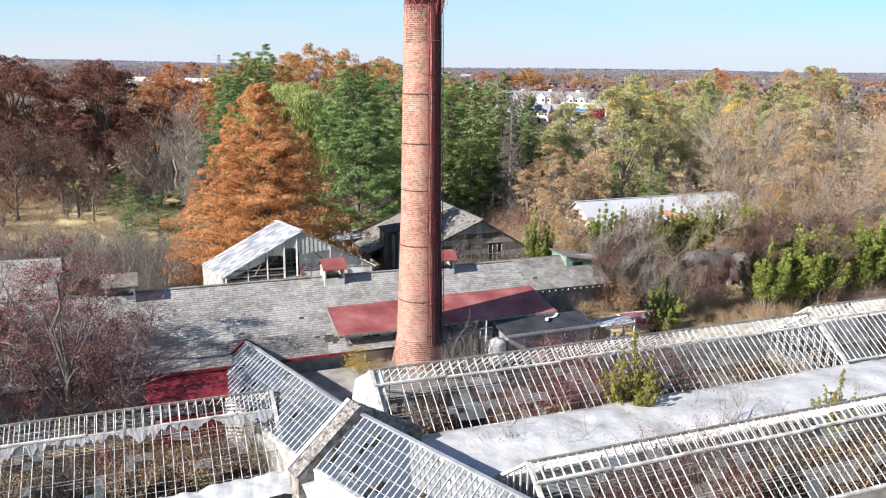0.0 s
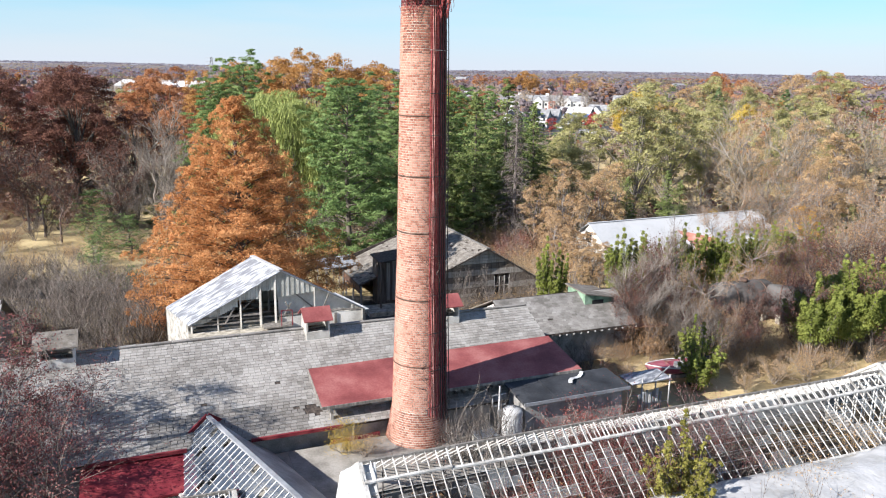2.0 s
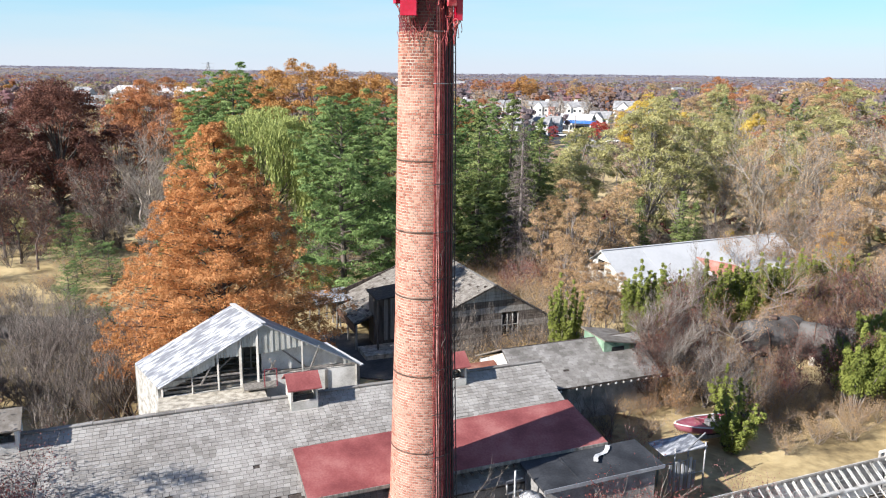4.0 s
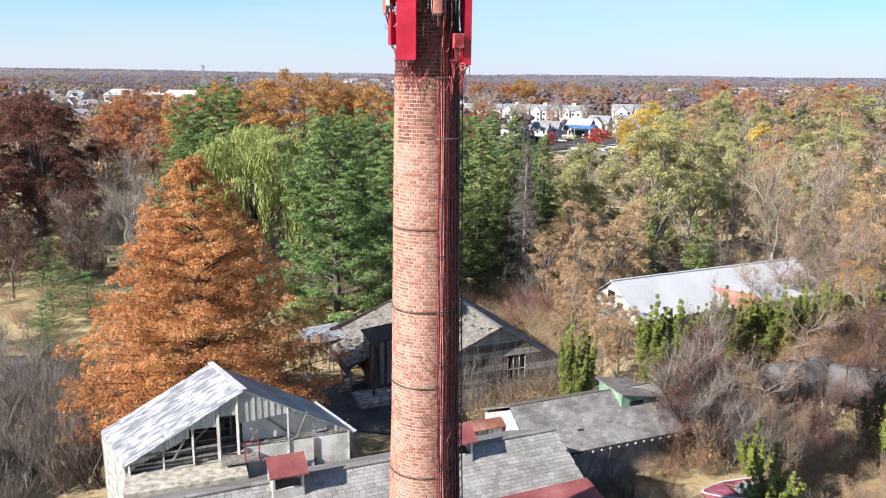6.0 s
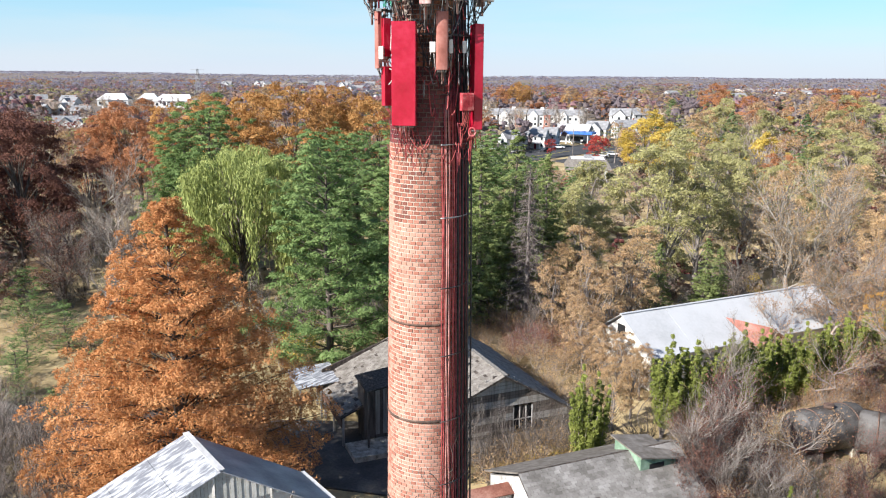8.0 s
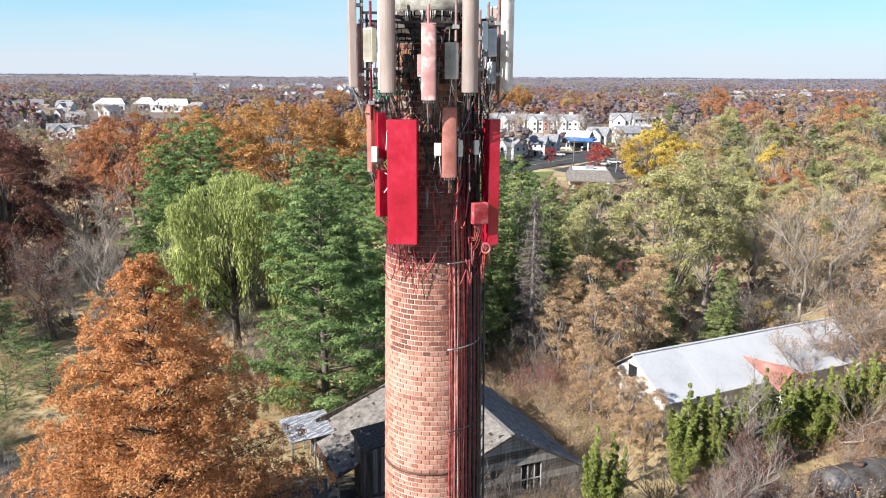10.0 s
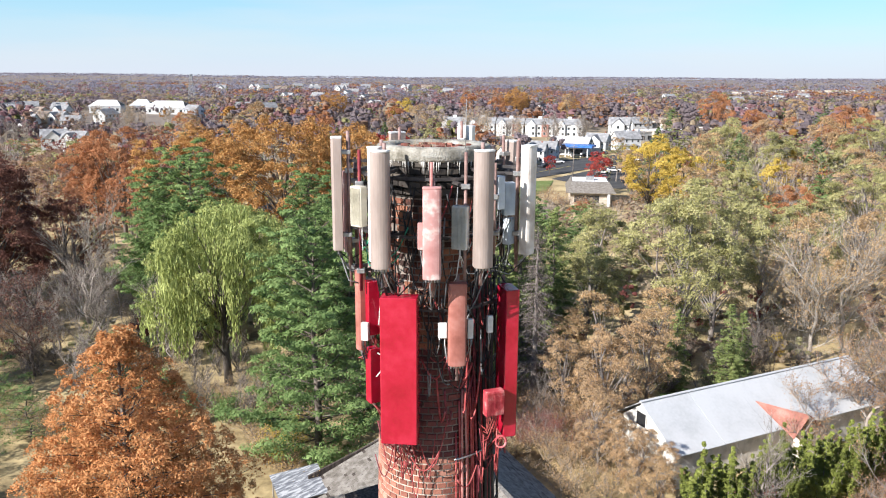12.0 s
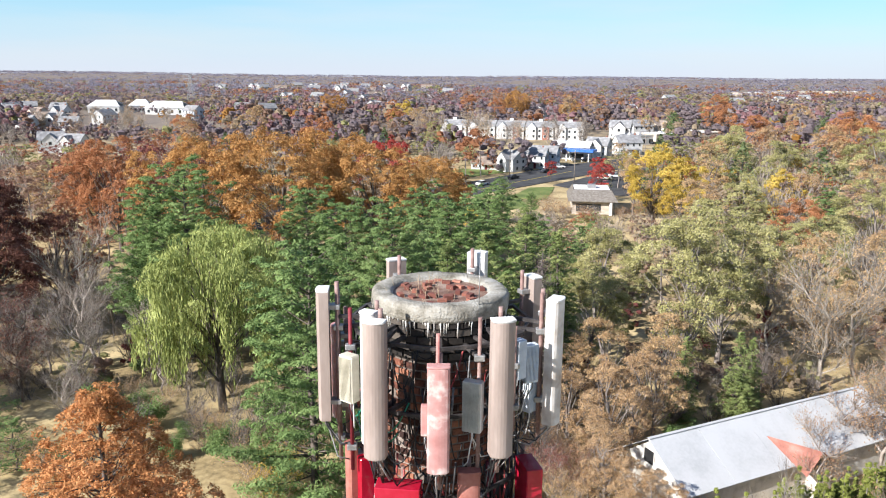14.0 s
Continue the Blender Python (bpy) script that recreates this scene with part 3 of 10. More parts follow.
            F.extend(tuple(s + i for i in f) for f in bf)
    o = part("corbel", (V, [], F), SOOTY_BRICK, ch, "soot-blackened corbel courses under the cap")
    tagged(o, kind="stuff")
    part("head_core", lathe(bmesh.new(), [(r - 0.01, z) for r, z in head], 64), SOOTY_BRICK, ch)
    bm = bmesh.new()
    sides = 96
    prof = [(0.93, 29.17), (0.985, 29.19), (1.005, 29.23), (1.005, 29.35), (0.985, 29.4), (0.94, 29.425), (0.76, 29.42), (0.7, 29.395), (0.67, 29.3)]
    rings = []
    for r, z in prof:
        ring = []
        for j in range(sides):
            a = 2 * math.pi * j / sides
            d = Vector((math.cos(a), math.sin(a), 0))
            w = noise.noise(Vector((d.x * 3, d.y * 3, z * 5))) * 0.016 + noise.noise(Vector((d.x * 11, d.y * 11, z * 13))) * 0.008
            ring.append(bm.verts.new((d.x * (r + w), d.y * (r + w), z + w * 0.8)))
        rings.append(ring)
    for a, b in zip(rings, rings[1:]):
        for j in range(sides):
            bm.faces.new((a[j], a[(j + 1) % sides], b[(j + 1) % sides], b[j])).smooth = True
    part("cap", bm, CAP_STONE, ch, "pale lichen-grey concrete cap, worn and rounded")
    # runs of mortar and lime hanging from the cap
    bm = bmesh.new()
    for _ in range(85):
        a = rng.uniform(0, 2 * math.pi)
        L = rng.uniform(0.03, 0.24)
        r0 = 0.985
        d = Vector((math.cos(a), math.sin(a), 0))
        pts = [d * r0 + Vector((0, 0, 29.2)), d * (r0 - 0.004) + Vector((0, 0, 29.2 - L * 0.5)), d * (r0 - 0.012) + Vector((0, 0, 29.2 - L))]
        tube(bm, pts, rng.uniform(0.005, 0.01), 4, 0.003)
    o = part("lime_drips", bm, LIME, ch, "white lime drips under the cap")
    tagged(o, kind="stuff")
    # flue: inner brick ring and rubble
    part("flue_wall", lathe(bmesh.new(), [(0.66, 29.27), (0.65, 27.6)], 48), BRICK_OLD, ch)
    bm = bmesh.new()
    for i in range(26):
        a = 2 * math.pi * i / 26 + 0.05
        m = Matrix.Rotation(a, 4, 'Z') @ Matrix.Translation((0, 0.62 - 0.12 * (i % 4), 29.335 + 0.012 * (i % 3)))
        r = bmesh.ops.create_cube(bm, size=1, matrix=m @ Matrix.Diagonal((0.13, 0.07, 0.1, 1)))
    o = part("flue_bricks", bm, BRICK, ch, "broken red bricks round the open flue")
    tagged(o, kind="stuff")
    part("flue_fill", lathe(bmesh.new(), [(0.7, 29.36), (0.5, 29.355), (0.3, 29.34), (0.01, 29.35)], 32), FLUE_DIRT, ch, "brown dirt and rubble filling the flue")
    # splayed plinth at the foot
    bm = lathe(bmesh.new(), [(1.77, 0), (1.73, 2.3), (1.57, 3.2), (1.43, 3.95), (1.36, 4.4)], 40)
    part("plinth", bm, MORTAR, ch)
    V, F = [], []
    for c in range(35):
        z = 0.06 + c * COURSE
        r = float(np.interp(z, (0, 2.3, 3.2, 3.95, 4.4), (1.77, 1.73, 1.57, 1.43, 1.36)))
        n = round(2 * math.pi * r / BRICK_LEN)
        for j in range(n):
            m = Matrix.Rotation(2 * math.pi * (j + 0.5 * (c % 2)) / n, 4, 'Z') @ Matrix.Translation((0, -r, z)) @ Matrix.Diagonal((2 * math.pi * r / n / BRICK_LEN, 1, 1, 1))
            s = len(V)
            V.extend(tuple(m @ Vector(p)) for p in base_v)
            F.extend(tuple(s + i for i in f) for f in base_f)
    o = part("plinth_bricks", (V, [], F), BRICK, ch, "salmon-red bricks of the splayed foot")
    tagged(o, kind="stuff")
    return ch


chimney = build_chimney()


def build_weeds():
    rng = random.Random(8)
    bm = bmesh.new()
    for _ in range(150):
        a, r = rng.uniform(0, 2 * math.pi), rng.uniform(0.1, 0.62)
        if math.cos(a) > 0.55:
            continue
        p = Vector((r * math.cos(a), r * math.sin(a), 28.97))
        q = p + Vector((rng.gauss(0, 0.12), rng.gauss(0, 0.12), rng.uniform(0.15, 0.62)))
        tube(bm, [p, (p + q) / 2 + Vector((rng.gauss(0, 0.03), rng.gauss(0, 0.03), 0)), q], 0.006, 3, 0.002)
    o = part("dry_weeds", bm, DRY_STALK)
    return tagged(o, "dry brown weeds growing in the open flue", "weeds", kind="stuff")


build_weeds()


# ---- antennas and cables on the chimney ----
def polar(x, y):
    return math.hypot(x, y), math.atan2(x, -y)


def rounded_panel(w, d, h, soft, bulge=0.0):
    """An upright case, its front at -y, standing on z = 0 with softened edges and a curved face."""
    bm = bmesh.new()
    prof = []
    n = 6
    for i in range(n + 1):
        t = -1 + 2 * i / n
        prof.append((t * (w / 2 - soft), -d / 2 - bulge * (1 - t * t)))
    ring2d = [(-w / 2, d / 2), (-w / 2, -d / 2 + soft)] + prof + [(w / 2, -d / 2 + soft), (w / 2, d / 2)]
    low = [bm.verts.new((x * 0.96, y * 0.96, 0)) for x, y in ring2d]
    a = [bm.verts.new((x, y, soft * 0.6)) for x, y in ring2d]
    b = [bm.verts.new((x, y, h - soft * 0.6)) for x, y in ring2d]
    top = [bm.verts.new((x * 0.96, y * 0.96, h)) for x, y in ring2d]
    k = len(ring2d)
    for p, q in ((low, a), (a, b), (b, top)):
        for i in range(k):
            bm.faces.new((p[i], p[(i + 1) % k], q[(i + 1) % k], q[i]))
    bm.faces.new(low[::-1])
    bm.faces.new(top)
    bmesh.ops.recalc_face_normals(bm, faces=bm.faces)
    return bm


def sag(p, q, drop, n=6):
    p, q = Vector(p), Vector(q)
    return [p.lerp(q, i / n) - Vector((0, 0, drop * math.sin(math.pi * i / n))) for i in range(n + 1)]


def antenna(name, label, x, y, z0, z1, w, d, facing, mat, cap_mat=None, pipe=True, jumpers=5, bulge=0.02, cable=None, group="antennas on the chimney", cat="antenna", soft=0.03):
    """A panel antenna with caps, mounting pipe, clamps and jumper cables; facing in degrees from the yard side, to the east positive."""
    t = thing(name, (x, y, z0), label, cat, group, turn=radians(facing))
    h = z1 - z0
    rng = random.Random(int(1000 * (x + 3 * y + 7 * z0)))
    part("case", rounded_panel(w, d, h, soft, bulge), mat, t)
    if cap_mat:
        bm = rounded_panel(w * 1.02, d * 1.04, 0.03, 0.012, bulge)
        bmesh.ops.translate(bm, verts=bm.verts, vec=(0, 0, h - 0.005))
        part("end_cap", bm, cap_mat, t)
    if pipe:
        py = d / 2 + 0.11
        part("mounting_pipe", tube(bmesh.new(), [(0.02, py, -0.35), (0.02, py, h + 0.12)], 0.03, 10), PIPE_BROWN, t)
        for f in (0.12, 0.86):
            part("clamp", box(-0.05, 0.09, d / 2 - 0.01, py + 0.04, h * f, h * f + 0.07, 0.008), STEEL, t)
        out = polar(x, y)[0]
        for f in (0.2, 0.8):
            bm = bmesh.new()
            beam(bm, (0.02, py, h * f), (0.02, py + max(0.1, out - shaft_radius(z0) - d / 2 - 0.2), h * f), 0.05)
            part("standoff_arm", bm, STEEL_DARK, t)
    for j in range(jumpers):
        bm = bmesh.new()
        px = w * (0.8 * (j + 0.5) / jumpers - 0.4)
        a = Vector((px, 0.0, 0.01))
        b = a + Vector((rng.uniform(-0.05, 0.05), rng.uniform(0, 0.03), -rng.uniform(0.07, 0.12)))
        e = a + Vector((rng.uniform(-0.25, 0.25), d / 2 + rng.uniform(0.2, 0.5), -rng.uniform(0.15, 0.6)))
        mid = (b + e) / 2 + Vector((rng.uniform(-0.08, 0.08), 0, -rng.uniform(0.1, 0.3)))
        tube(bm, [a, b, mid, e], rng.uniform(0.009, 0.014), 5)
        part("jumper_cable", bm, cable or (CABLE_BLACK if rng.random() < 0.6 else CABLE_GREY), t)
        part("connector", tube(bmesh.new(), [a, a - Vector((0, 0, 0.07))], 0.016, 8), STEEL, t)
    return t


def radio(label, x, y, z0, z1, w, d, facing, mat, side=None, fins=True, group="radio units on the chimney", cables=4, cable=None):
    """A remote radio unit: case, cooling ribs, bracket and short cables."""
    t = thing("radio_unit", (x, y, z0), label, "radio unit", group, turn=radians(facing))
    h = z1 - z0
    rng = random.Random(int(999 * (x - y + z0)))
    part("case", box(-w / 2, w / 2, -d / 2, d / 2, 0, h, 0.012), mat, t)
    if fins:
        n = max(5, int(w / 0.022))
        for i in range(n):
            fx = -w / 2 + 0.015 + (w - 0.03) * i / (n - 1)
            part("cooling_rib", box(fx - 0.004, fx + 0.004, -d / 2 - 0.012, -d / 2 + 0.002, 0.03, h - 0.03), mat, t)
    if side:
        part("side_cover", box(w / 2 - 0.002, w / 2 + 0.012, -d / 2 + 0.01, d / 2 - 0.01, 0.01, h - 0.01, 0.005), side, t)
    part("bracket", box(-0.06, 0.06, d / 2, d / 2 + 0.12, h * 0.3, h * 0.7), STEEL_DARK, t)
    for j in range(cables):
        a = Vector((rng.uniform(-w, w) * 0.38, 0, 0.0))
        e = a + Vector((rng.uniform(-0.2, 0.2), rng.uniform(0.1, 0.4), -rng.uniform(0.25, 0.6)))
        bm = tube(bmesh.new(), [a, a - Vector((0, 0, 0.1)), (a + e) / 2 + Vector((0, 0, -0.2)), e], 0.009, 5)
        part("cable", bm, cable or rng.choice((CABLE_BLACK, CABLE_BLACK, CABLE_GREY, CABLE_WHITE)), t)
    return t


def build_antennas():
    tan = "tall tan-painted panel antenna on a pipe mount"
    antenna("panel_antenna", "tan panel antenna seen edge-on beside the chimney", -1.62, -0.62, 27.66, 29.55, 0.3, 0.16, -86, ANT_TAN, ANT_WHITE)
    antenna("panel_antenna", "narrow pink panel antenna behind a pipe", -1.5, -0.35, 27.56, 28.97, 0.2, 0.09, -80, ANT_PINK)
    antenna("panel_antenna", tan, -0.835, -1.62, 27.57, 29.42, 0.29, 0.16, -14, ANT_TAN, ANT_WHITE, bulge=0.045)
    antenna("panel_antenna", "white-topped panel antenna half hidden behind a tan one", -0.93, -1.33, 27.62, 29.45, 0.22, 0.14, -26, ANT_WHITE, ANT_WHITE, jumpers=3)
    antenna("panel_antenna", "tan panel antenna with pale vertical streaks", 0.795, -1.56, 27.58, 29.43, 0.3, 0.16, 12, ANT_TAN, ANT_WHITE, bulge=0.045)
    antenna("panel_antenna", "short pink panel antenna with peeling pale patches", -0.02, -1.74, 27.43, 28.87, 0.29, 0.14, 0, ANT_PINK, ANT_PINK)
    antenna("panel_antenna", "tan panel antenna turned aside, whitened like its sunlit face", 1.6, -0.6, 27.6, 29.43, 0.3, 0.17, 62, ANT_TAN_LIT, ANT_WHITE, bulge=0.04)
    antenna("panel_antenna", "brick-red painted panel antenna", 0.4, -1.42, 25.87, 27.26, 0.3, 0.15, 4, ANT_BRICK, ANT_BRICK)
    antenna("panel_antenna", "slim brick-red panel antenna", -1.26, -0.72, 25.9, 27.3, 0.2, 0.13, -62, ANT_BRICK, ANT_BRICK)
    antenna("panel_antenna", "tan panel antenna on the chimney's far side", -0.72, 1.4, 27.6, 29.5, 0.3, 0.16, -155, ANT_TAN, ANT_WHITE, jumpers=2)
    antenna("panel_antenna", "white-capped panel antenna on the chimney's far side", 0.62, 1.42, 27.7, 29.62, 0.3, 0.2, 158, ANT_WHITE, ANT_WHITE, jumpers=2)
    antenna("panel_antenna", "tan panel antenna on the chimney's far side", 1.45, 0.75, 27.6, 29.4, 0.3, 0.16, 118, ANT_TAN, ANT_WHITE, jumpers=2)
    # the large red shrouds
    big = "large glossy red antenna shroud"
    antenna("antenna_shroud", big, -0.55, -1.36, 24.47, 27.04, 0.62, 0.3, -6, RED_PAINT, None, jumpers=9, bulge=0.0, cable=CABLE_RED, soft=0.015)
    antenna("antenna_shroud", "large glossy red antenna shroud turned aside", 1.3, -0.72, 24.35, 27.03, 0.24, 0.5, 13, RED_PAINT, None, jumpers=8, bulge=0.0, cable=CABLE_RED, soft=0.015)
    antenna("antenna_shroud", "narrow red antenna shroud behind a larger one", -1.06, -0.78, 26.2, 27.15, 0.22, 0.2, -66, RED_PAINT, None, jumpers=4, bulge=0.0, cable=CABLE_RED, soft=0.015)
    antenna("antenna_shroud", "short red antenna shroud behind a larger one", -1.05, -0.8, 24.95, 25.95, 0.2, 0.2, -60, RED_PAINT, None, jumpers=5, bulge=0.0, cable=CABLE_RED, soft=0.015)
    antenna("antenna_shroud", "large glossy red antenna shroud on the far side", -0.3, 1.4, 24.5, 27.0, 0.6, 0.3, 178, RED_PAINT, None, jumpers=2, bulge=0.0, cable=CABLE_RED, soft=0.015)
    # poles
    for x, y, z0, z1, mat in ((-1.42, -0.6, 27.0, 29.56, PIPE_BROWN), (-1.22, -0.9, 27.0, 29.38, DARK_RED), (-0.03, -1.6, 27.2, 29.26, PIPE_PINK), (0.515, -1.35, 26.5, 29.4, PIPE_BROWN),
                               (1.41, -0.6, 27.6, 29.52, PIPE_BROWN), (1.0, -1.1, 27.7, 29.2, PIPE_BROWN), (-1.36, -0.25, 27.3, 29.2, PIPE_BROWN)):
        p = thing("mounting_pole", (x, y, z0), "slender painted pipe mast carrying antennas", "pole", "pipe masts on the chimney")
        part("pipe", tube(bmesh.new(), [(0, 0, 0), (0, 0, z1 - z0)], 0.028, 10), mat, p)
        r, a = polar(x, y)
        for z in (0.35, z1 - z0 - 0.55):
            d = Vector((-x, -y, 0)).normalized()
            part("arm", beam(bmesh.new(), (0, 0, z), d * (r - shaft_radius(z0 + z) + 0.02) + Vector((0, 0, z)), 0.05), STEEL_DARK, p)
            part("clamp", box(-0.07, 0.07, -0.05, 0.05, z - 0.04, z + 0.04, 0.01), STEEL, p)
    # radio units
    radio("beige finned radio unit under a pipe clamp", -1.21, -1.2, 28.17, 28.83, 0.22, 0.16, -38, RADIO_BEIGE, RADIO_BEIGE)
    # white side plate carries the tone of the unit's lit side
    radio("grey finned radio unit, its lit side painted white", 0.43, -1.4, 27.84, 28.55, 0.25, 0.14, -20, RADIO_GREY, ANT_WHITE)
    radio("pale blue-white radio unit", 1.07, -1.0, 28.43, 28.98, 0.16, 0.14, 40, RADIO_BLUE, None, False)
    radio("pale blue-white finned radio unit", 1.25, -0.8, 28.3, 28.85, 0.2, 0.14, 20, RADIO_BLUE)
    radio("pale blue-white finned radio unit", 1.3, -0.55, 27.75, 28.2, 0.2, 0.14, 50, RADIO_BLUE)
    radio("red-painted finned radio unit", 1.05, -1.12, 24.85, 25.3, 0.34, 0.16, 20, RED_FADED, cable=CABLE_RED, cables=9)
    for x, y, z0, z1, w in ((-1.16, -0.95, 26.13, 26.45, 0.13), (0.16, -1.3, 26.3, 26.56, 0.15), (0.62, -1.25, 26.28, 26.62, 0.1), (0.965, -1.0, 26.3, 26.6, 0.1), (-0.2, -1.62, 27.88, 28.31, 0.09)):
        t = radio("small white junction box with hanging cables" if w != 0.09 else "small pink junction box", x, y, z0, z1, w, 0.08, degrees_out(x, y) * 0.4, ANT_WHITE if w != 0.09 else ANT_PINK, None, False, "junction boxes on the chimney", 3, CABLE_WHITE if w == 0.15 else None)
        t.name = "junction_box"
        tagged(t, category="junction box")
    # frames that carry it all
    for z, r in ((28.95, 1.32), (28.0, 1.36), (26.75, 1.24)):
        t = thing("mounting_ring", (0, 0, z), "dark steel ring frame bolted round the chimney head", "mounting frame", "ring frames on the chimney")
        for i in range(12):
            a, b = 2 * math.pi * i / 12, 2 * math.pi * (i + 1) / 12
            part("ring_bar", beam(bmesh.new(), (r * math.cos(a), r * math.sin(a), 0), (r * math.cos(b), r * math.sin(b), 0), 0.045), STEEL_DARK, t)
            part("spoke", beam(bmesh.new(), (r * math.cos(a), r * math.sin(a), 0), (0.86 * math.cos(a), 0.86 * math.sin(a), 0), 0.05), STEEL_DARK, t)
    # lightning whip
    w = thing("whip_aerial", (0.52, -0.82, 29.2), "thin whip aerial on the cap's rim", "aerial")
    part("rod", tube(bmesh.new(), [(0, 0, 0), (0.01, 0, 1.0)], 0.009, 6, 0.004), STEEL, w)


def degrees_out(x, y):
    return math.degrees(math.atan2(x, -y))





def build_cables():
    """The cable runs down the shaft, and the tangle round its head."""
    run = thing("cable_run", (0, 0, 0), "bundle of red and black cables strapped down the brick shaft", "cables")
    rng = random.Random(12)

    def down(deg, mat, rad, off, top, bottom=0.3):
        bm = bmesh.new()
        pts = []
        z = top
        while z > bottom:
            a = radians(deg) + 0.012 * math.sin(z * 1.3 + deg)
            r = shaft_radius(z) + off + 0.006 * math.sin(z * 2.1 + deg * 3)
            pts.append((r * math.sin(a), -r * math.cos(a), z))
            z -= 0.8
        tube(bm, pts, rad, 6)
        part("cable", bm, mat, run)
    for deg, mat, rad, off, top in ((24, CABLE_RED, 0.018, 0.03, 24.4), (27, CABLE_RED, 0.02, 0.03, 25.0), (30.5, PIPE_PINK, 0.024, 0.04, 25.2), (34, PIPE_PINK, 0.024, 0.05, 25.3),
                                    (37, CABLE_RED, 0.022, 0.04, 25.6), (40, CABLE_RED, 0.022, 0.05, 25.4), (43, CABLE_RED, 0.02, 0.06, 25.2),
                                    (47, CABLE_MAROON, 0.03, 0.05, 27), (51, CABLE_BLACK, 0.03, 0.07, 27.5), (55, CABLE_MAROON, 0.035, 0.06, 28), (59, CABLE_BLACK, 0.035, 0.09, 28),
                                    (64, CABLE_MAROON, 0.035, 0.07, 28), (69, CABLE_BLACK, 0.035, 0.09, 28), (75, CABLE_MAROON, 0.035, 0.07, 28), (81, CABLE_BLACK, 0.035, 0.08, 28), (88, CABLE_MAROON, 0.03, 0.06, 28)):
        down(deg, mat, rad, off, top)
    z = 2.5
    while z < 24.5:
        r = shaft_radius(z) + 0.1
        pts = [(r * math.sin(radians(d)), -r * math.cos(radians(d)), z) for d in range(20, 96, 8)]
        part("strap", tube(bmesh.new(), pts, 0.018, 5), STEEL if int(z) % 2 else STEEL_DARK, run)
        z += 1.95
    lad = thing("cable_ladder", (0, 0, 0), "dark steel ladder standing off the shaft beside the cables", "ladder")
    for deg in (66, 84):
        bm = bmesh.new()
        tube(bm, [((shaft_radius(z) + 0.2) * math.sin(radians(deg)), -(shaft_radius(z) + 0.2) * math.cos(radians(deg)), z) for z in np.linspace(0.4, 28.3, 15)], 0.025, 6)
        part("rail", bm, STEEL_DARK, lad)
    for z in np.arange(0.8, 28.2, 0.4):
        r = shaft_radius(z) + 0.2
        part("rung", beam(bmesh.new(), (r * math.sin(radians(66)), -r * math.cos(radians(66)), z), (r * math.sin(radians(84)), -r * math.cos(radians(84)), z), 0.022), STEEL_DARK, lad)
    tangle = thing("cable_tangle", (0, 0, 0), "tangle of black, red and green cables round the chimney head", "cables")

    def loops(n, z0, z1, mats, lo=-100, hi=100, r0=0.05, r1=0.45, drop=(0.1, 0.5), rad=(0.008, 0.016)):
        for _ in range(n):
            a = radians(rng.uniform(lo, hi))
            b = a + rng.uniform(-0.45, 0.45)
            za, zb = rng.uniform(z0, z1), rng.uniform(z0, z1)
            ra, rb = shaft_radius(za) + rng.uniform(r0, r1), shaft_radius(zb) + rng.uniform(r0, r1)
            bm = tube(bmesh.new(), sag((ra * math.sin(a), -ra * math.cos(a), za), (rb * math.sin(b), -rb * math.cos(b), zb), rng.uniform(*drop), 8), rng.uniform(*rad), 5)
            part("cable", bm, rng.choice(mats), tangle)
    loops(70, 27.0, 28.9, [CABLE_BLACK] * 5 + [CABLE_GREY, CABLE_RED])
    loops(55, 25.4, 27.3, [CABLE_BLACK] * 4 + [CABLE_RED, CABLE_GREY], -20, 100)
    loops(22, 25.4, 27.3, [CABLE_BLACK, CABLE_RED, CABLE_WHITE], -100, -20)
    loops(13, 23.9, 24.8, [CABLE_RED, CABLE_RED, CABLE_MAROON], -36, -10, 0.08, 0.35, (0.3, 0.75), (0.008, 0.013))
    loops(12, 23.6, 24.9, [CABLE_RED, CABLE_RED, CABLE_MAROON], 38, 66, 0.1, 0.4, (0.2, 0.6), (0.009, 0.015))
    loops(9, 27.5, 28.2, [CABLE_GREEN], -62, -38, 0.3, 0.55, (0.15, 0.45), (0.009, 0.013))
    loops(10, 24.6, 26.2, [CABLE_RED, CABLE_MAROON, CABLE_BLACK], 8, 34, 0.06, 0.3, (0.15, 0.5), (0.012, 0.02))
    # a loose ring of coiled cable by the red radio unit
    coil = [(1.2 + 0.09 * math.cos(t), -1.05, 24.3 + 0.11 * math.sin(t)) for t in np.linspace(0, 6.3, 14)]
    part("coil", tube(bmesh.new(), coil, 0.022, 6), RED_FADED, tangle)


def build_creeper():
    """Leafless creeper stems that wander up the cable side of the shaft."""
    c = thing("dead_creeper", (0, 0, 0), "leafless brown creeper clinging to the brick shaft", "creeper")
    rng = random.Random(23)
    for k in range(64):
        a, z = radians(rng.choice((rng.uniform(10, 46), rng.uniform(40, 100)))), rng.uniform(3.6, 15.5)
        off, pts = rng.uniform(0.03, 0.12), []
        lean = rng.uniform(-0.12, 0.12)
        for _ in range(rng.randint(4, 9)):
            r = shaft_radius(z) + off
            pts.append((r * math.sin(a), -r * math.cos(a), z))
            a += lean + rng.gauss(0, 0.07)
            z += rng.uniform(0.05, 0.32)
            off = min(0.4, max(0.03, off + rng.gauss(0.015, 0.05)))
        part("stem", tube(bmesh.new(), pts, rng.uniform(0.008, 0.016), 4, 0.004), TWIG_DARK, c)


build_antennas()
build_cables()
build_creeper()


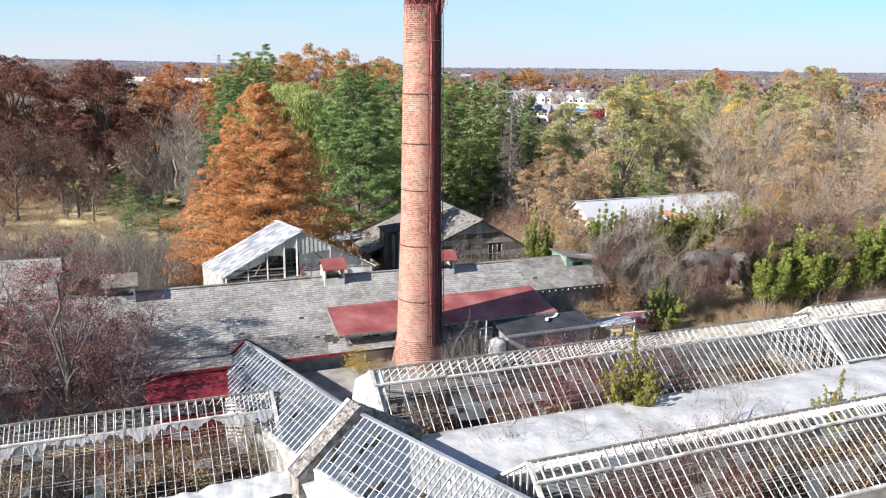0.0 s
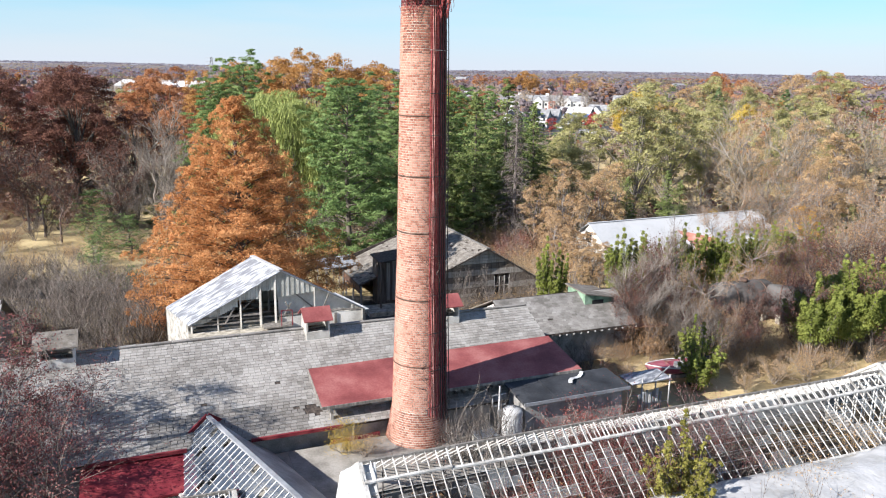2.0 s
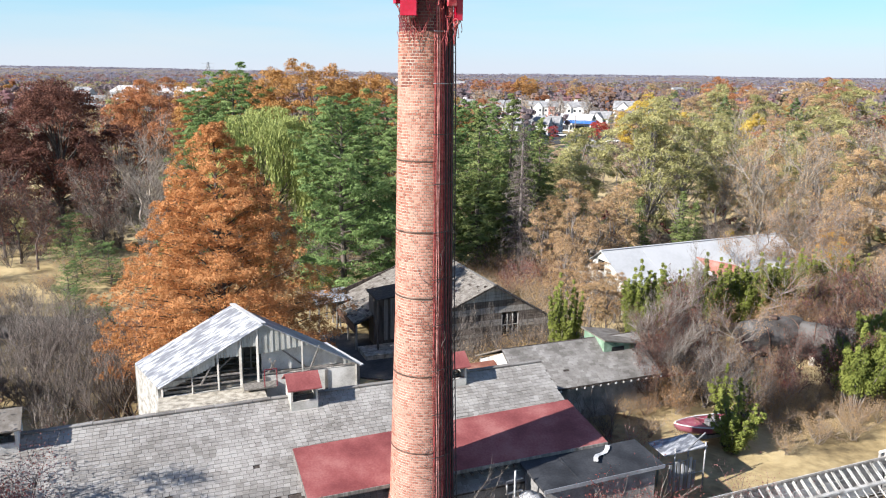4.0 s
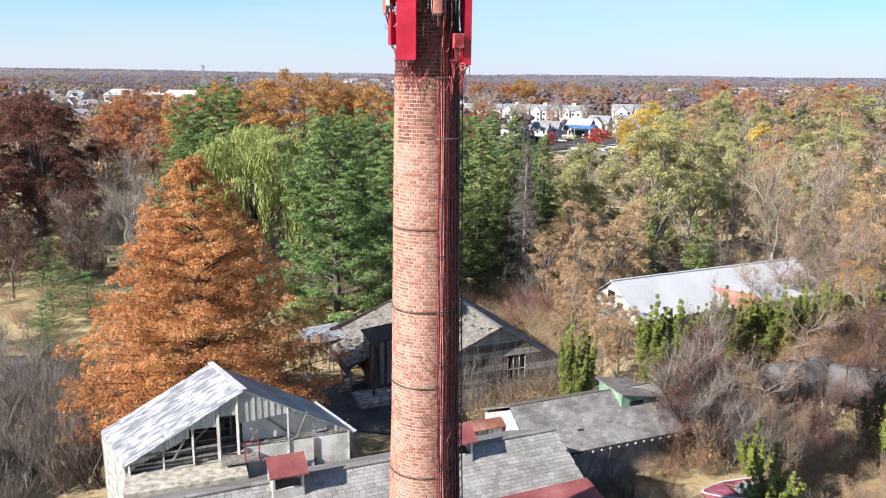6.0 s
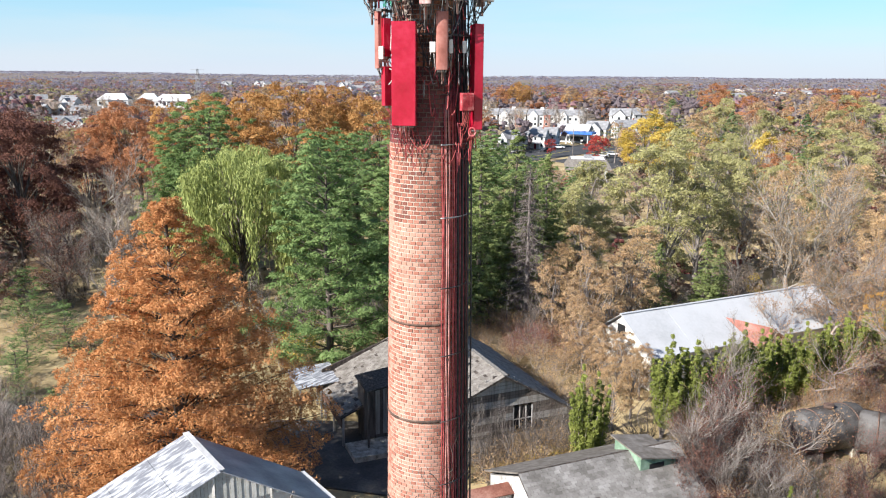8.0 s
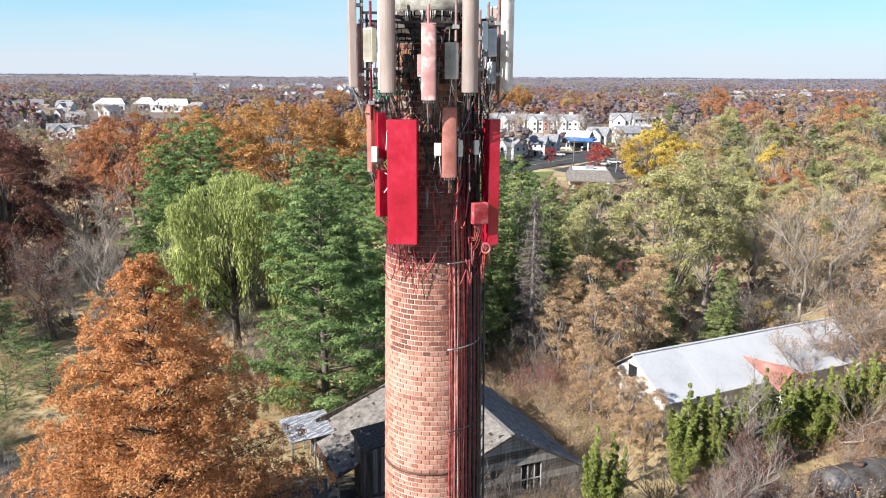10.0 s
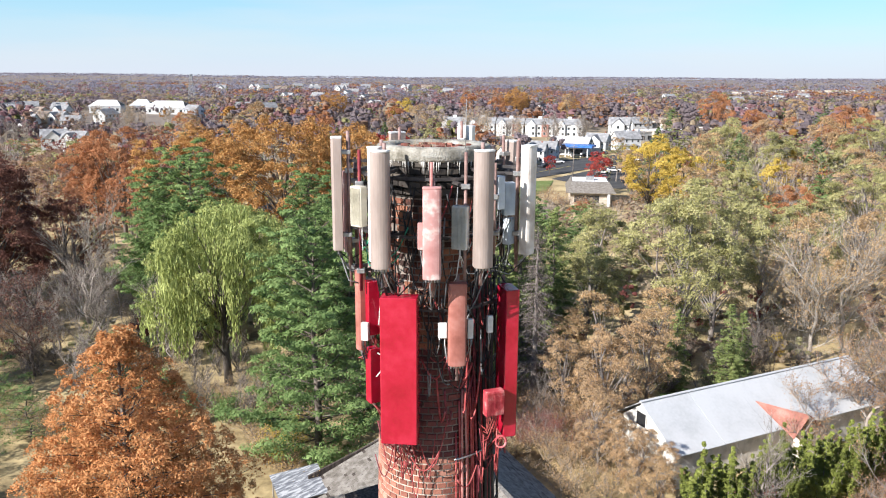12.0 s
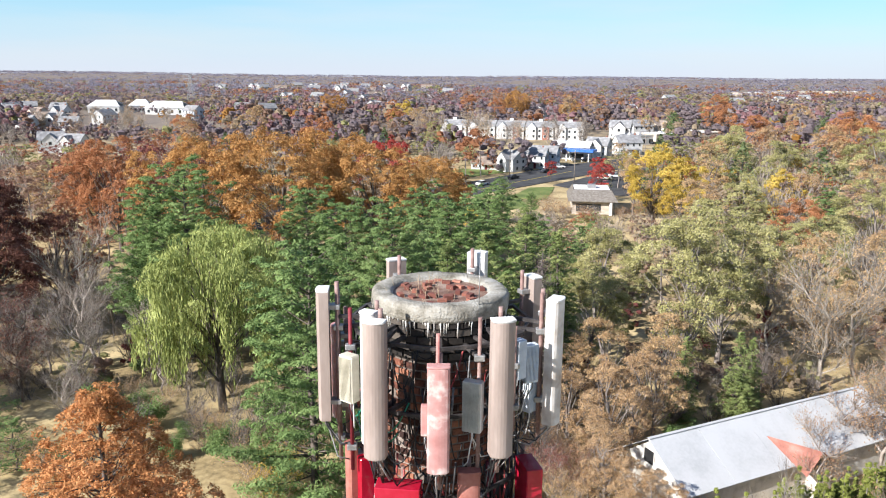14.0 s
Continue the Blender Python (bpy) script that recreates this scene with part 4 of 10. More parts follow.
# ---- buildings ----
def at_site(name, label, cat, m=SITE, group="", kind=""):
    b = new(name)
    b.empty_display_size = 0.1
    b.matrix_world = m
    return tagged(b, label, cat, group, kind)


def prism(points, depth_vec, bm=None):
    """A body from a polygon pushed along a vector."""
    bm = bm or bmesh.new()
    d = Vector(depth_vec)
    a = [bm.verts.new(Vector(p)) for p in points]
    b = [bm.verts.new(Vector(p) + d) for p in points]
    bm.faces.new(a)
    bm.faces.new(b[::-1])
    n = len(a)
    for i in range(n):
        bm.faces.new((a[i], b[i], b[(i + 1) % n], a[(i + 1) % n]))
    bmesh.ops.recalc_face_normals(bm, faces=bm.faces)
    return bm


SLATE_PARTS = []


def slated(parent, u0, u1, v0, z0, v1, z1, mat, wide=0.3, high=0.21, missing=0.01, holes=(), single=None, rng_seed=3, name="slate_covering", thick=0.018):
    """Courses of slates on a slope from (v0, z0) up to (v1, z1); those inside the stretch 'single' become pieces of their own later."""
    rng = random.Random(rng_seed)
    up = Vector((0, v1 - v0, z1 - z0))
    length = up.length
    up.normalize()
    out = Vector((1, 0, 0)).cross(up)
    rows, V, F = int(length / high), [], []
    lean = thick * 1.4 / high
    for r in range(rows):
        base = Vector((0, v0, z0)) + up * (r * high)
        u = u0 - (wide / 2 if r % 2 else 0) + rng.uniform(-0.02, 0.02)
        while u < u1:
            w = wide * rng.uniform(0.93, 1.05)
            a, b = max(u, u0), min(u + w - 0.014, u1)
            c = ((a + b) / 2, base.y + up.y * high / 2)
            u += w
            if b - a < 0.08 or rng.random() < missing or any(abs(c[0] - hx) < hr * 1.3 and abs(c[1] - hv) < hr for hx, hv, hr in holes):
                continue
            sl = rng.uniform(-0.008, 0.008)
            lift = thick * rng.uniform(0.9, 1.8)
            p = base + up * rng.uniform(-0.012, 0.012)
            lo, hi = p + out * lift, p + up * (high * 1.15) + out * 0.004
            pts = [lo + Vector((a, 0, sl * 0.5)), lo + Vector((b, 0, -sl * 0.5)), hi + Vector((b, 0, 0)), hi + Vector((a, 0, 0)),
                   p + Vector((a, 0, 0)) - out * 0.006, p + Vector((b, 0, 0)) - out * 0.006]
            if single and single[0] < c[0] < single[1] and single[2] < c[1] < single[3] and b - a > wide * 0.8 and len(SLATE_PARTS) < 300:
                SLATE_PARTS.append((parent, p + Vector(((a + b) / 2, 0, 0)), up, out, b - a, high, mat))
                continue
            k = len(V)
            V.extend(tuple(q) for q in pts)
            F.extend([(k, k + 1, k + 2, k + 3), (k + 4, k + 5, k + 1, k), (k + 4, k, k + 3, k + 3)[:3], (k + 5, k + 2, k + 1)])
    o = part(name, (V, [], F), mat, parent)
    return tagged(o, kind="stuff")


def walls(b, u0, u1, v0, v1, vr, ze0, ze1, zr, mat, t=0.22):
    """Four walls with two gables under a ridge along u."""
    part("front_wall", box(u0, u1, v0, v0 + t, 0, ze0), mat, b)
    part("rear_wall", box(u0, u1, v1 - t, v1, 0, ze1), mat, b)
    for u in (u0, u1 - t):
        part("gable", prism([(u, v0 + t, 0), (u, v1 - t, 0), (u, v1 - t, ze1), (u, vr, zr), (u, v0 + t, ze0)], (t, 0, 0)), mat, b)


def cupola(u, v, z, w, label, roof_mat, wall_mat, h=1.1):
    c = at_site("cupola", label, "cupola", SITE @ Matrix.Translation((u, v, z)), "roof cupolas")
    part("side", box(-w / 2, -w / 2 + 0.1, -w / 2, w / 2, -0.5, h), wall_mat, c)
    part("side", box(w / 2 - 0.1, w / 2, -w / 2, w / 2, -0.5, h), wall_mat, c)
    part("back", box(-w / 2 + 0.1, w / 2 - 0.1, w / 2 - 0.1, w / 2, -0.5, h), wall_mat, c)
    part("sill", box(-w / 2 + 0.1, w / 2 - 0.1, -w / 2, -w / 2 + 0.1, -0.5, h * 0.3), wall_mat, c)
    part("lintel", box(-w / 2 + 0.1, w / 2 - 0.1, -w / 2, -w / 2 + 0.1, h * 0.8, h), wall_mat, c)
    for s in (-1, 1):
        lo = [(-w * 0.62, s * w * 0.68, h - 0.08), (w * 0.62, s * w * 0.68, h - 0.08), (w * 0.62, 0, h + 0.5), (-w * 0.62, 0, h + 0.5)]
        part("roof_slope", slab(lo if s < 0 else lo[::-1], 0.06), roof_mat, c)
    return c


def build_main_shed():
    b = at_site("slate_roofed_shed", "long low shed with a weathered grey slate roof", "shed")
    u0, u1, ve, ze, vr, zr = -27.0, 9.9, 0.3, 3.38, 7.0, 6.45
    walls(b, u0 + 0.3, u1 - 0.3, ve + 0.35, 11.6, vr, ze - 0.12, 4.1, zr - 0.32, GREY_BLOCK)
    # deck coloured dark so gaps in the slates look like unlit holes
    part("roof_deck", slab([(u0, ve, ze), (u1, ve, ze), (u1, vr, zr), (u0, vr, zr)], 0.12), DARK_WOOD, b, "board deck under the slates, darkened to read as unlit holes")
    part("rear_roof", slab([(u0, vr + 0.004, zr), (u1, vr + 0.004, zr), (u1, 11.9, 4.2), (u0, 11.9, 4.2)], 0.12), SLATE, b)
    slated(b, u0, u1, ve - 0.05, ze + 0.012, vr, zr + 0.015, SLATE, missing=0.0012, holes=((-5.3, 1.5, 0.26), (-10.6, 2.6, 0.15), (-6.2, 1.6, 0.1), (-5.0, 1.1, 0.12)), single=(-13.2, -5.6, 0.2, 2.2))
    bm = bmesh.new()
    for i in range(int((u1 - u0) / 0.9)):
        beam(bm, (u0 + i * 0.9, vr, zr + 0.05), (u0 + i * 0.9 + 0.88, vr, zr + 0.05 + 0.01 * (i % 3)), 0.26, 0.06)
    part("ridge_tiles", bm, SLATE, b)
    part("red_gutter", beam(bmesh.new(), (-8.6, ve - 0.06, ze - 0.02), (-4.0, ve - 0.06, ze - 0.02), 0.14, 0.16), DARK_RED, b, "dark red painted gutter along the eave")
    part("red_gutter", beam(bmesh.new(), (-16.0, ve - 0.06, ze - 0.02), (-11.6, ve - 0.06, ze - 0.02), 0.14, 0.16), DARK_RED, b, "dark red painted gutter along the eave")
    cupola(-3.9, 6.75, 6.2, 1.35, "white roof cupola with a small red gabled roof", RED_ROOF, STUCCO)
    cupola(4.2, 6.75, 6.2, 1.3, "roof cupola with a small red gabled roof", RED_ROOF, STUCCO)
    cupola(-17.3, 6.9, 6.2, 1.7, "white roof cupola with a grey roof", OLD_SHINGLE, WHITE_PAINT)
    cupola(-27.5, 7.2, 6.2, 1.7, "white roof cupola with a grey roof", OLD_SHINGLE, WHITE_PAINT)


def build_red_annex():
    b = at_site("red_roofed_annex", "lean-to annex under a faded red sheet roof", "annex")
    top = [(-5.0, 0.55, 4.42), (10.15, 0.45, 4.5), (9.85, 3.9, 5.4), (-5.0, 3.72, 5.28)]
    part("roof", slab(top, 0.1), RED_ROOF, b, "faded red sheet roofing")
    part("fascia", beam(bmesh.new(), (-5.0, 0.53, 4.34), (10.15, 0.43, 4.42), 0.05, 0.16), GREY_WOOD, b, "grey weathered fascia board")
    part("end_board", beam(bmesh.new(), (-5.02, 0.55, 4.32), (-5.02, 3.7, 5.18), 0.05, 0.16), GREY_WOOD, b)
    part("wall", box(-4.3, -3.3, 1.2, 1.4, 2.3, 4.4), GREY_BLOCK, b)
    part("wall", box(-3.3, -2.2, 1.2, 1.4, 2.3, 2.75), GREY_BLOCK, b)
    part("wall", box(-3.3, -2.2, 1.2, 1.4, 4.05, 4.4), GREY_BLOCK, b)
    part("wall", box(-2.2, 9.2, 1.2, 1.4, 0, 4.4), GREY_BLOCK, b)
    w = part("window", box(-3.28, -2.22, 1.28, 1.32, 2.77, 4.03), VOID_PANEL, b, "broken window filled by a near-black panel for its unlit inside")
    part("mullion", box(-2.79, -2.71, 1.22, 1.27, 2.77, 4.03), GREY_WOOD, w)
    part("side_wall", prism([(-4.3, 1.2, 2.3), (-4.3, 3.6, 2.3), (-4.3, 3.6, 5.1), (-4.3, 1.2, 4.4)], (0.2, 0, 0)), GREY_WOOD, b)
    part("post", box(-4.55, -4.4, 0.65, 0.8, 2.4, 4.35), GREY_WOOD, b)
    part("sill_board", box(-4.6, -2.0, 0.35, 0.55, 2.42, 2.6), DARK_RED, b, "dark red board at the wall's foot")
    for u in np.arange(2.2, 9.3, 0.45):
        part("rafter_tail", box(u, u + 0.08, 0.3, 1.3, 4.15, 4.27), DARK_WOOD, b)
    part("door", box(2.6, 3.6, 1.14, 1.2, 0.1, 2.3), DARK_WOOD, b)


def build_felt_shed():
    b = at_site("felt_roofed_shed", "small grey block shed with a flat black felt roof", "shed")
    part("body", box(5.45, 11.55, -1.65, 0.3, 0, 3.98), GREY_BLOCK, b)
    part("roof", slab([(5.2, -1.95, 4.1), (11.8, -1.95, 4.16), (11.8, 0.45, 4.36), (5.2, 0.45, 4.34)], 0.14), BLACK_FELT, b, "black roofing felt")
    part("fascia", beam(bmesh.new(), (5.18, -1.98, 4.02), (11.82, -1.98, 4.08), 0.04, 0.18), GREY_METAL, b)
    for u in (7.2, 9.4):
        part("felt_seam", beam(bmesh.new(), (u, -1.9, 4.13), (u, 0.4, 4.36), 0.1, 0.015), BLACK_FELT, b)
    d = part("door", box(6.1, 6.95, -1.7, -1.65, 0.05, 2.1), GREY_WOOD, b)
    part("handle", box(6.82, 6.86, -1.75, -1.7, 1.0, 1.12), STEEL, d)
    s = at_site("bent_sheet", "bent scrap of white sheet metal on the felt roof", "scrap", SITE @ Matrix.Translation((9.3, -0.3, 4.33)) @ Matrix.Rotation(0.7, 4, 'Z'))
    bm = bmesh.new()
    for i in range(6):
        beam(bm, (-0.9 + 0.3 * i, 0.12 * math.sin(i), 0.05 + 0.05 * math.sin(i * 1.3)), (-0.6 + 0.3 * i, 0.12 * math.sin(i + 1), 0.05 + 0.05 * math.sin(i * 1.3 + 1.3)), 0.22, 0.02)
    part("sheet", bm, WHITE_SHEET, s)
    t = at_site("white_tank", "upright white plastic tank against the shed", "tank", SITE @ Matrix.Translation((4.75, -1.5, 0.75)))
    part("body", lathe(bmesh.new(), [(0.01, 0), (0.55, 0), (0.56, 0.1), (0.56, 2.75), (0.5, 2.95), (0.2, 3.05), (0.01, 3.06)], 24), WHITE_SHEET, t)
    part("lid", lathe(bmesh.new(), [(0.16, 3.04), (0.16, 3.12), (0.01, 3.13)], 16), STEEL, t)
    t = at_site("pale_bin", "pale square bin standing by the tank", "bin", SITE @ Matrix.Translation((2.6, -2.7, 2.3)))
    part("body", box(-0.55, 0.55, -0.4, 0.4, 0, 0.85, 0.03), STUCCO, t)
    part("lid", box(-0.58, 0.58, -0.43, 0.43, 0.85, 0.92, 0.02), STEEL, t)
    p = at_site("service_mast", "grey steel service mast with cross arms and boxes", "mast", SITE @ Matrix.Translation((4.05, -1.3, 0.3)))
    part("pole", tube(bmesh.new(), [(0, 0, 0), (0, 0, 4.7)], 0.05, 8), STEEL, p)
    for z in (3.6, 4.2):
        part("arm", beam(bmesh.new(), (-0.45, 0, z), (0.4, 0.05, z + 0.02), 0.06), STEEL, p)
    part("meter_box", box(-0.12, 0.14, -0.16, -0.03, 3.0, 3.4, 0.02), STEEL, p)
    part("stub", tube(bmesh.new(), [(-0.4, 0, 3.62), (-0.4, 0, 4.05)], 0.035, 6), STEEL, p)
    g = at_site("steel_rack", "galvanised pipe rack with a pale sheet over upright stored boards", "rack", SITE @ Matrix.Translation((15.0, 1.1, -0.25)))
    for x in (0, 2.05):
        for y in (0, 1.3):
            part("upright", tube(bmesh.new(), [(x, y, 0), (x, y, 3.22 - 0.1 * (y > 0))], 0.05, 8), STEEL, g)
    for z in (1.5, 2.9):
        for y in (0, 1.3):
            part("rail", tube(bmesh.new(), [(-0.1, y, z), (2.15, y, z)], 0.03, 6), STEEL, g)
    part("top_sheet", slab([(-0.75, -0.1, 2.95), (2.1, -0.1, 3.02), (2.1, 1.4, 3.1), (-0.75, 1.4, 3.02)], 0.05), TIN, g)
    for k in range(7):
        part("stored_board", box(0.15 + 0.27 * k, 0.33 + 0.27 * k, 0.5, 0.56, 0, 1.9 + 0.12 * (k % 3), 0.01), WHITE_SHEET if k % 2 else GREY_METAL, g)
    part("brace", beam(bmesh.new(), (0.9, 0.05, 3.0), (2.0, 0.05, 3.75), 0.06), STEEL, g)


def build_boiler_house():
    b = at_site("boiler_house", "low boiler house with a flat grey felted roof", "building")
    part("body", box(-9.3, 4.0, -4.4, 0.25, 0, 2.15), GREY_BLOCK, b)
    part("roof_deck", slab([(-9.6, -4.5, 2.2), (4.1, -4.5, 2.2), (4.1, 0.28, 2.4), (-9.6, 0.28, 2.4)], 0.08), DARK_WOOD, b)
    for i in range(5):
        u = -9.6 + i * 2.74
        part("roofing_strip", slab([(u, -4.55, 2.24), (u + 2.73, -4.55, 2.24), (u + 2.73, 0.25, 2.44), (u, 0.25, 2.44)], 0.03), ROOF_FELT_WARM, b)
    part("red_edge", beam(bmesh.new(), (-9.65, -4.5, 2.25), (-9.65, 0.2, 2.45), 0.12, 0.16), DARK_RED, b, "dark red painted edge board")


def build_low_shed():
    b = at_site("grey_roofed_shed", "low shed with a faded grey shingle roof", "shed")
    u0, u1, ve, ze, vr, zr = 10.7, 21.3, 10.5, 2.85, 13.6, 4.85
    walls(b, u0 + 0.25, u1 - 0.3, ve + 0.9, 17.4, vr, ze + 0.2, 2.85, zr - 0.3, GREY_BLOCK)
    part("peeling_cladding", prism([(u0 + 0.22, ve + 1.0, 0.3), (u0 + 0.22, 17.2, 0.3), (u0 + 0.22, 17.2, 2.8), (u0 + 0.22, vr, zr - 0.3), (u0 + 0.22, ve + 1.0, ze + 0.2)], (0.02, 0, 0)), WHITE_PAINT, b, "peeling white gable boards")
    part("roof_deck", slab([(u0, ve, ze), (u1, ve, ze), (u1, vr, zr), (u0, vr, zr)], 0.1), DARK_WOOD, b)
    part("rear_roof", slab([(u0, vr + 0.004, zr), (u1, vr + 0.004, zr), (u1, 17.7, 2.95), (u0, 17.7, 2.95)], 0.1), OLD_SHINGLE, b)
    slated(b, u0, u1, ve - 0.04, ze + 0.012, vr, zr + 0.01, SLATE, wide=0.4, high=0.2, missing=0.003, rng_seed=9, name="shingle_covering", thick=0.01)
    part("fascia", beam(bmesh.new(), (u0, ve - 0.04, ze - 0.06), (u1, ve - 0.04, ze - 0.06), 0.05, 0.14), DARK_WOOD, b)
    for u in np.arange(u0 + 0.3, u1, 0.6):
        part("rafter_end", box(u, u + 0.09, ve - 0.1, ve + 0.35, ze - 0.22, ze - 0.11), WHITE_PAINT, b)
    d = at_site("roof_dormer", "pale green clerestory dormer with a brown roof", "dormer", SITE @ Matrix.Translation((18.0, 12.4, 0)))
    part("front", prism([(0, 0, 3.6), (2.2, 0, 3.6), (2.2, 0, 4.55), (0, 0, 4.95)], (0, 0.12, 0)), GREEN_PAINT, d)
    part("side", box(-0.12, 0, 0.0, 2.5, 3.6, 4.9), GREEN_PAINT, d)
    part("side", box(2.2, 2.32, 0.0, 2.5, 3.2, 4.5), GREEN_PAINT, d, "dark green shaded side boards")
    part("roof", slab([(-0.25, -0.25, 5.05), (2.5, -0.25, 4.58), (2.5, 2.8, 4.62), (-0.25, 2.8, 5.1)], 0.09), OLD_SHINGLE, d)
    part("window", box(0.5, 1.5, -0.03, 0.0, 3.95, 4.4), VOID_PANEL, d)
    w = at_site("peeling_annex", "peeling white board annex with a rusty red tin roof", "annex")
    part("front_wall", box(5.6, 10.9, 14.6, 14.75, 0, 3.2), WHITE_PAINT, w)
    part("roof", slab([(5.4, 14.3, 3.22), (10.95, 14.3, 3.22), (10.95, 15.1, 3.5), (5.4, 15.1, 3.5)], 0.06), RUST_TIN, w, "rusty red tin roofing")
    part("rear_wall", box(5.6, 10.9, 14.9, 15.05, 0, 3.4), GREY_WOOD, w)
    for u in np.arange(5.7, 10.8, 0.34):
        part("board", box(u, u + 0.03, 14.575, 14.6, 0, 3.15), GREY_WOOD, w)
    for u in (7.3, 8.6):
        f = part("window", box(u, u + 0.9, 14.57, 14.595, 1.4, 2.5), VOID_PANEL, w)
        part("frame", box(u + 0.42, u + 0.48, 14.54, 14.57, 1.4, 2.5), WHITE_PAINT, f)
    g = at_site("brown_lean_to", "dark open lean-to with a rusty brown roof", "lean-to", SITE @ Matrix.Translation((21.6, 11.2, 0)))
    part("roof", slab([(-0.4, -0.5, 2.5), (2.9, -0.5, 2.3), (2.9, 2.9, 2.75), (-0.4, 2.9, 2.95)], 0.06), RUST_TIN, g, "rusty brown tin roofing")
    part("rear_wall", box(0, 2.6, 2.4, 2.5, 0, 2.6), DARK_WOOD, g)
    part("side_wall", box(2.5, 2.6, 0, 2.4, 0, 2.3), DARK_WOOD, g)
    for u in (0.0, 1.3, 2.5):
        part("post", box(u, u + 0.1, -0.05, 0.05, 0, 2.42), DARK_WOOD, g)


def build_red_porch():
    b = at_site("red_porch", "low dark red porch with a row of broken panes", "porch")
    part("roof", slab([(-16.2, -2.1, 2.55), (-11.3, -2.1, 2.55), (-11.3, 0.3, 3.2), (-16.2, 0.3, 3.2)], 0.1), DARK_RED, b, "dark red painted roofing")
    part("wall", box(-16.0, -11.5, -1.9, -1.75, 0, 1.7), DARK_RED, b)
    part("wall_head", box(-16.0, -11.5, -1.9, -1.75, 2.3, 2.45), DARK_RED, b)
    for i in range(7):
        u = -15.9 + i * 0.62
        p = part("window_frame", box(u, u + 0.07, -1.92, -1.74, 1.7, 2.3), WHITE_PAINT, b)
        if i in (0, 2, 3, 5):
            part("pane", box(u + 0.07, u + 0.62, -1.84, -1.82, 1.72, 2.28), GLASS, p)


build_main_shed()
build_red_annex()
build_felt_shed()
build_boiler_house()
build_low_shed()
build_red_porch()


def build_tin_shed():
    """The derelict white shed: an open, corrugated gable under a tin roof; in world places."""
    b = at_site("tin_roofed_shed", "derelict white shed with a rust-streaked tin roof and open gable", "shed", Matrix.Identity(4))
    A, Lf, Rf, D = Vector((-9.4, 10.06, 8.55)), Vector((-14.75, 8.0, 5.45)), Vector((-4.1, 11.9, 5.5)), Vector((-2.65, 3.5, 0))
    over = -D.normalized() * 0.25
    Al, Ar = A + over, A + over
    tin = [Lf + over, Al, A + D, Lf + D]
    part("tin_roof", slab([tuple(p) for p in (tin[0], tin[1], tin[2], tin[3])][::1], 0.06), TIN, b, "white tin sheets streaked with grey rust")
    part("grey_roof", slab([tuple(p) for p in (Ar, Rf + over, Rf + D, A + D + Vector((0, 0, 0.004)))], 0.06), GREY_METAL, b, "dull grey metal sheeting")
    part("verge_board", beam(bmesh.new(), Rf + over * 1.1 + Vector((0, 0, 0.02)), Rf + D + Vector((0, 0, 0.02)), 0.22, 0.05), WHITE_SHEET, b)
    part("ridge_cap", beam(bmesh.new(), Al + Vector((0, 0, 0.05)), A + D + Vector((0, 0, 0.05)), 0.3, 0.05), WHITE_SHEET, b)
    for k in range(1, 3):
        p = Lf.lerp(A, k / 3)
        part("sheet_lap", beam(bmesh.new(), p + over + Vector((0, 0, 0.012)), p + D + Vector((0, 0, 0.012)), 0.03, 0.02), TIN, b)
    across = (Rf - Lf)
    n = Vector((-across.y, across.x, 0)).normalized()

    def on(f, z):
        q = Lf.lerp(Rf, f)
        return Vector((q.x, q.y, z))

    def roof_z(f):
        fa = (A - Lf).dot(across.normalized()) / across.length
        return Lf.z + (A.z - Lf.z) * f / fa if f < fa else A.z + (Rf.z - A.z) * (f - fa) / (1 - fa)
    # corrugated gable sheets above the opening
    N = 70
    for i in range(N):
        f0, f1 = i / N, (i + 0.92) / N
        zt0, zt1 = roof_z(f0) - 0.1, roof_z(min(f1, 1)) - 0.1
        if f0 < 0.27:
            low = zt0 - 0.35 - 1.0 * f0
        elif f0 < 0.39:
            low = 6.75
        elif f0 < 0.475:
            low = 7.25
        elif f0 < 0.72:
            low = 6.75 + 0.25 * (f0 - 0.475) / 0.245
        elif f0 < 0.91:
            low = zt0 - 0.12
        else:
            low = 5.45
        if min(zt0, zt1) - low < 0.08:
            continue
        off = n * (0.03 if i % 2 else 0.0)
        part("corrugated_sheet", prism([on(f0, low) + off, on(f1, low) + off, on(f1, zt1) + off, on(f0, zt0) + off], n * 0.03), PALE_CLADDING, b)
    for f, w in ((0.02, 0.1), (0.16, 0.07), (0.285, 0.1), (0.395, 0.15), (0.478, 0.13), (0.7, 0.09), (0.98, 0.1)):
        part("post", beam(bmesh.new(), on(f, 0), on(f, roof_z(f) - 0.1), w), STUCCO, b)
    for z, a0, a1 in ((5.3, 0.0, 0.4), (5.75, 0.05, 0.4), (5.55, 0.48, 0.97)):
        part("tie_beam", beam(bmesh.new(), on(a0, z), on(a1, z), 0.07, 0.1), GREY_WOOD, b)
    for f0, z0, f1, z1 in ((0.74, 5.55, 0.79, 6.9), (0.2, 5.3, 0.25, 6.3), (0.53, 5.6, 0.565, 6.3), (0.535, 6.4, 0.57, 5.5)):
        part("brace", beam(bmesh.new(), on(f0, z0), on(f1, z1), 0.09), GREY_WOOD, b)
    part("front_wall", prism([on(0.5, 0), on(1, 0), on(1, 5.42), on(0.5, 5.4)], n * 0.2), STUCCO_LIT, b)
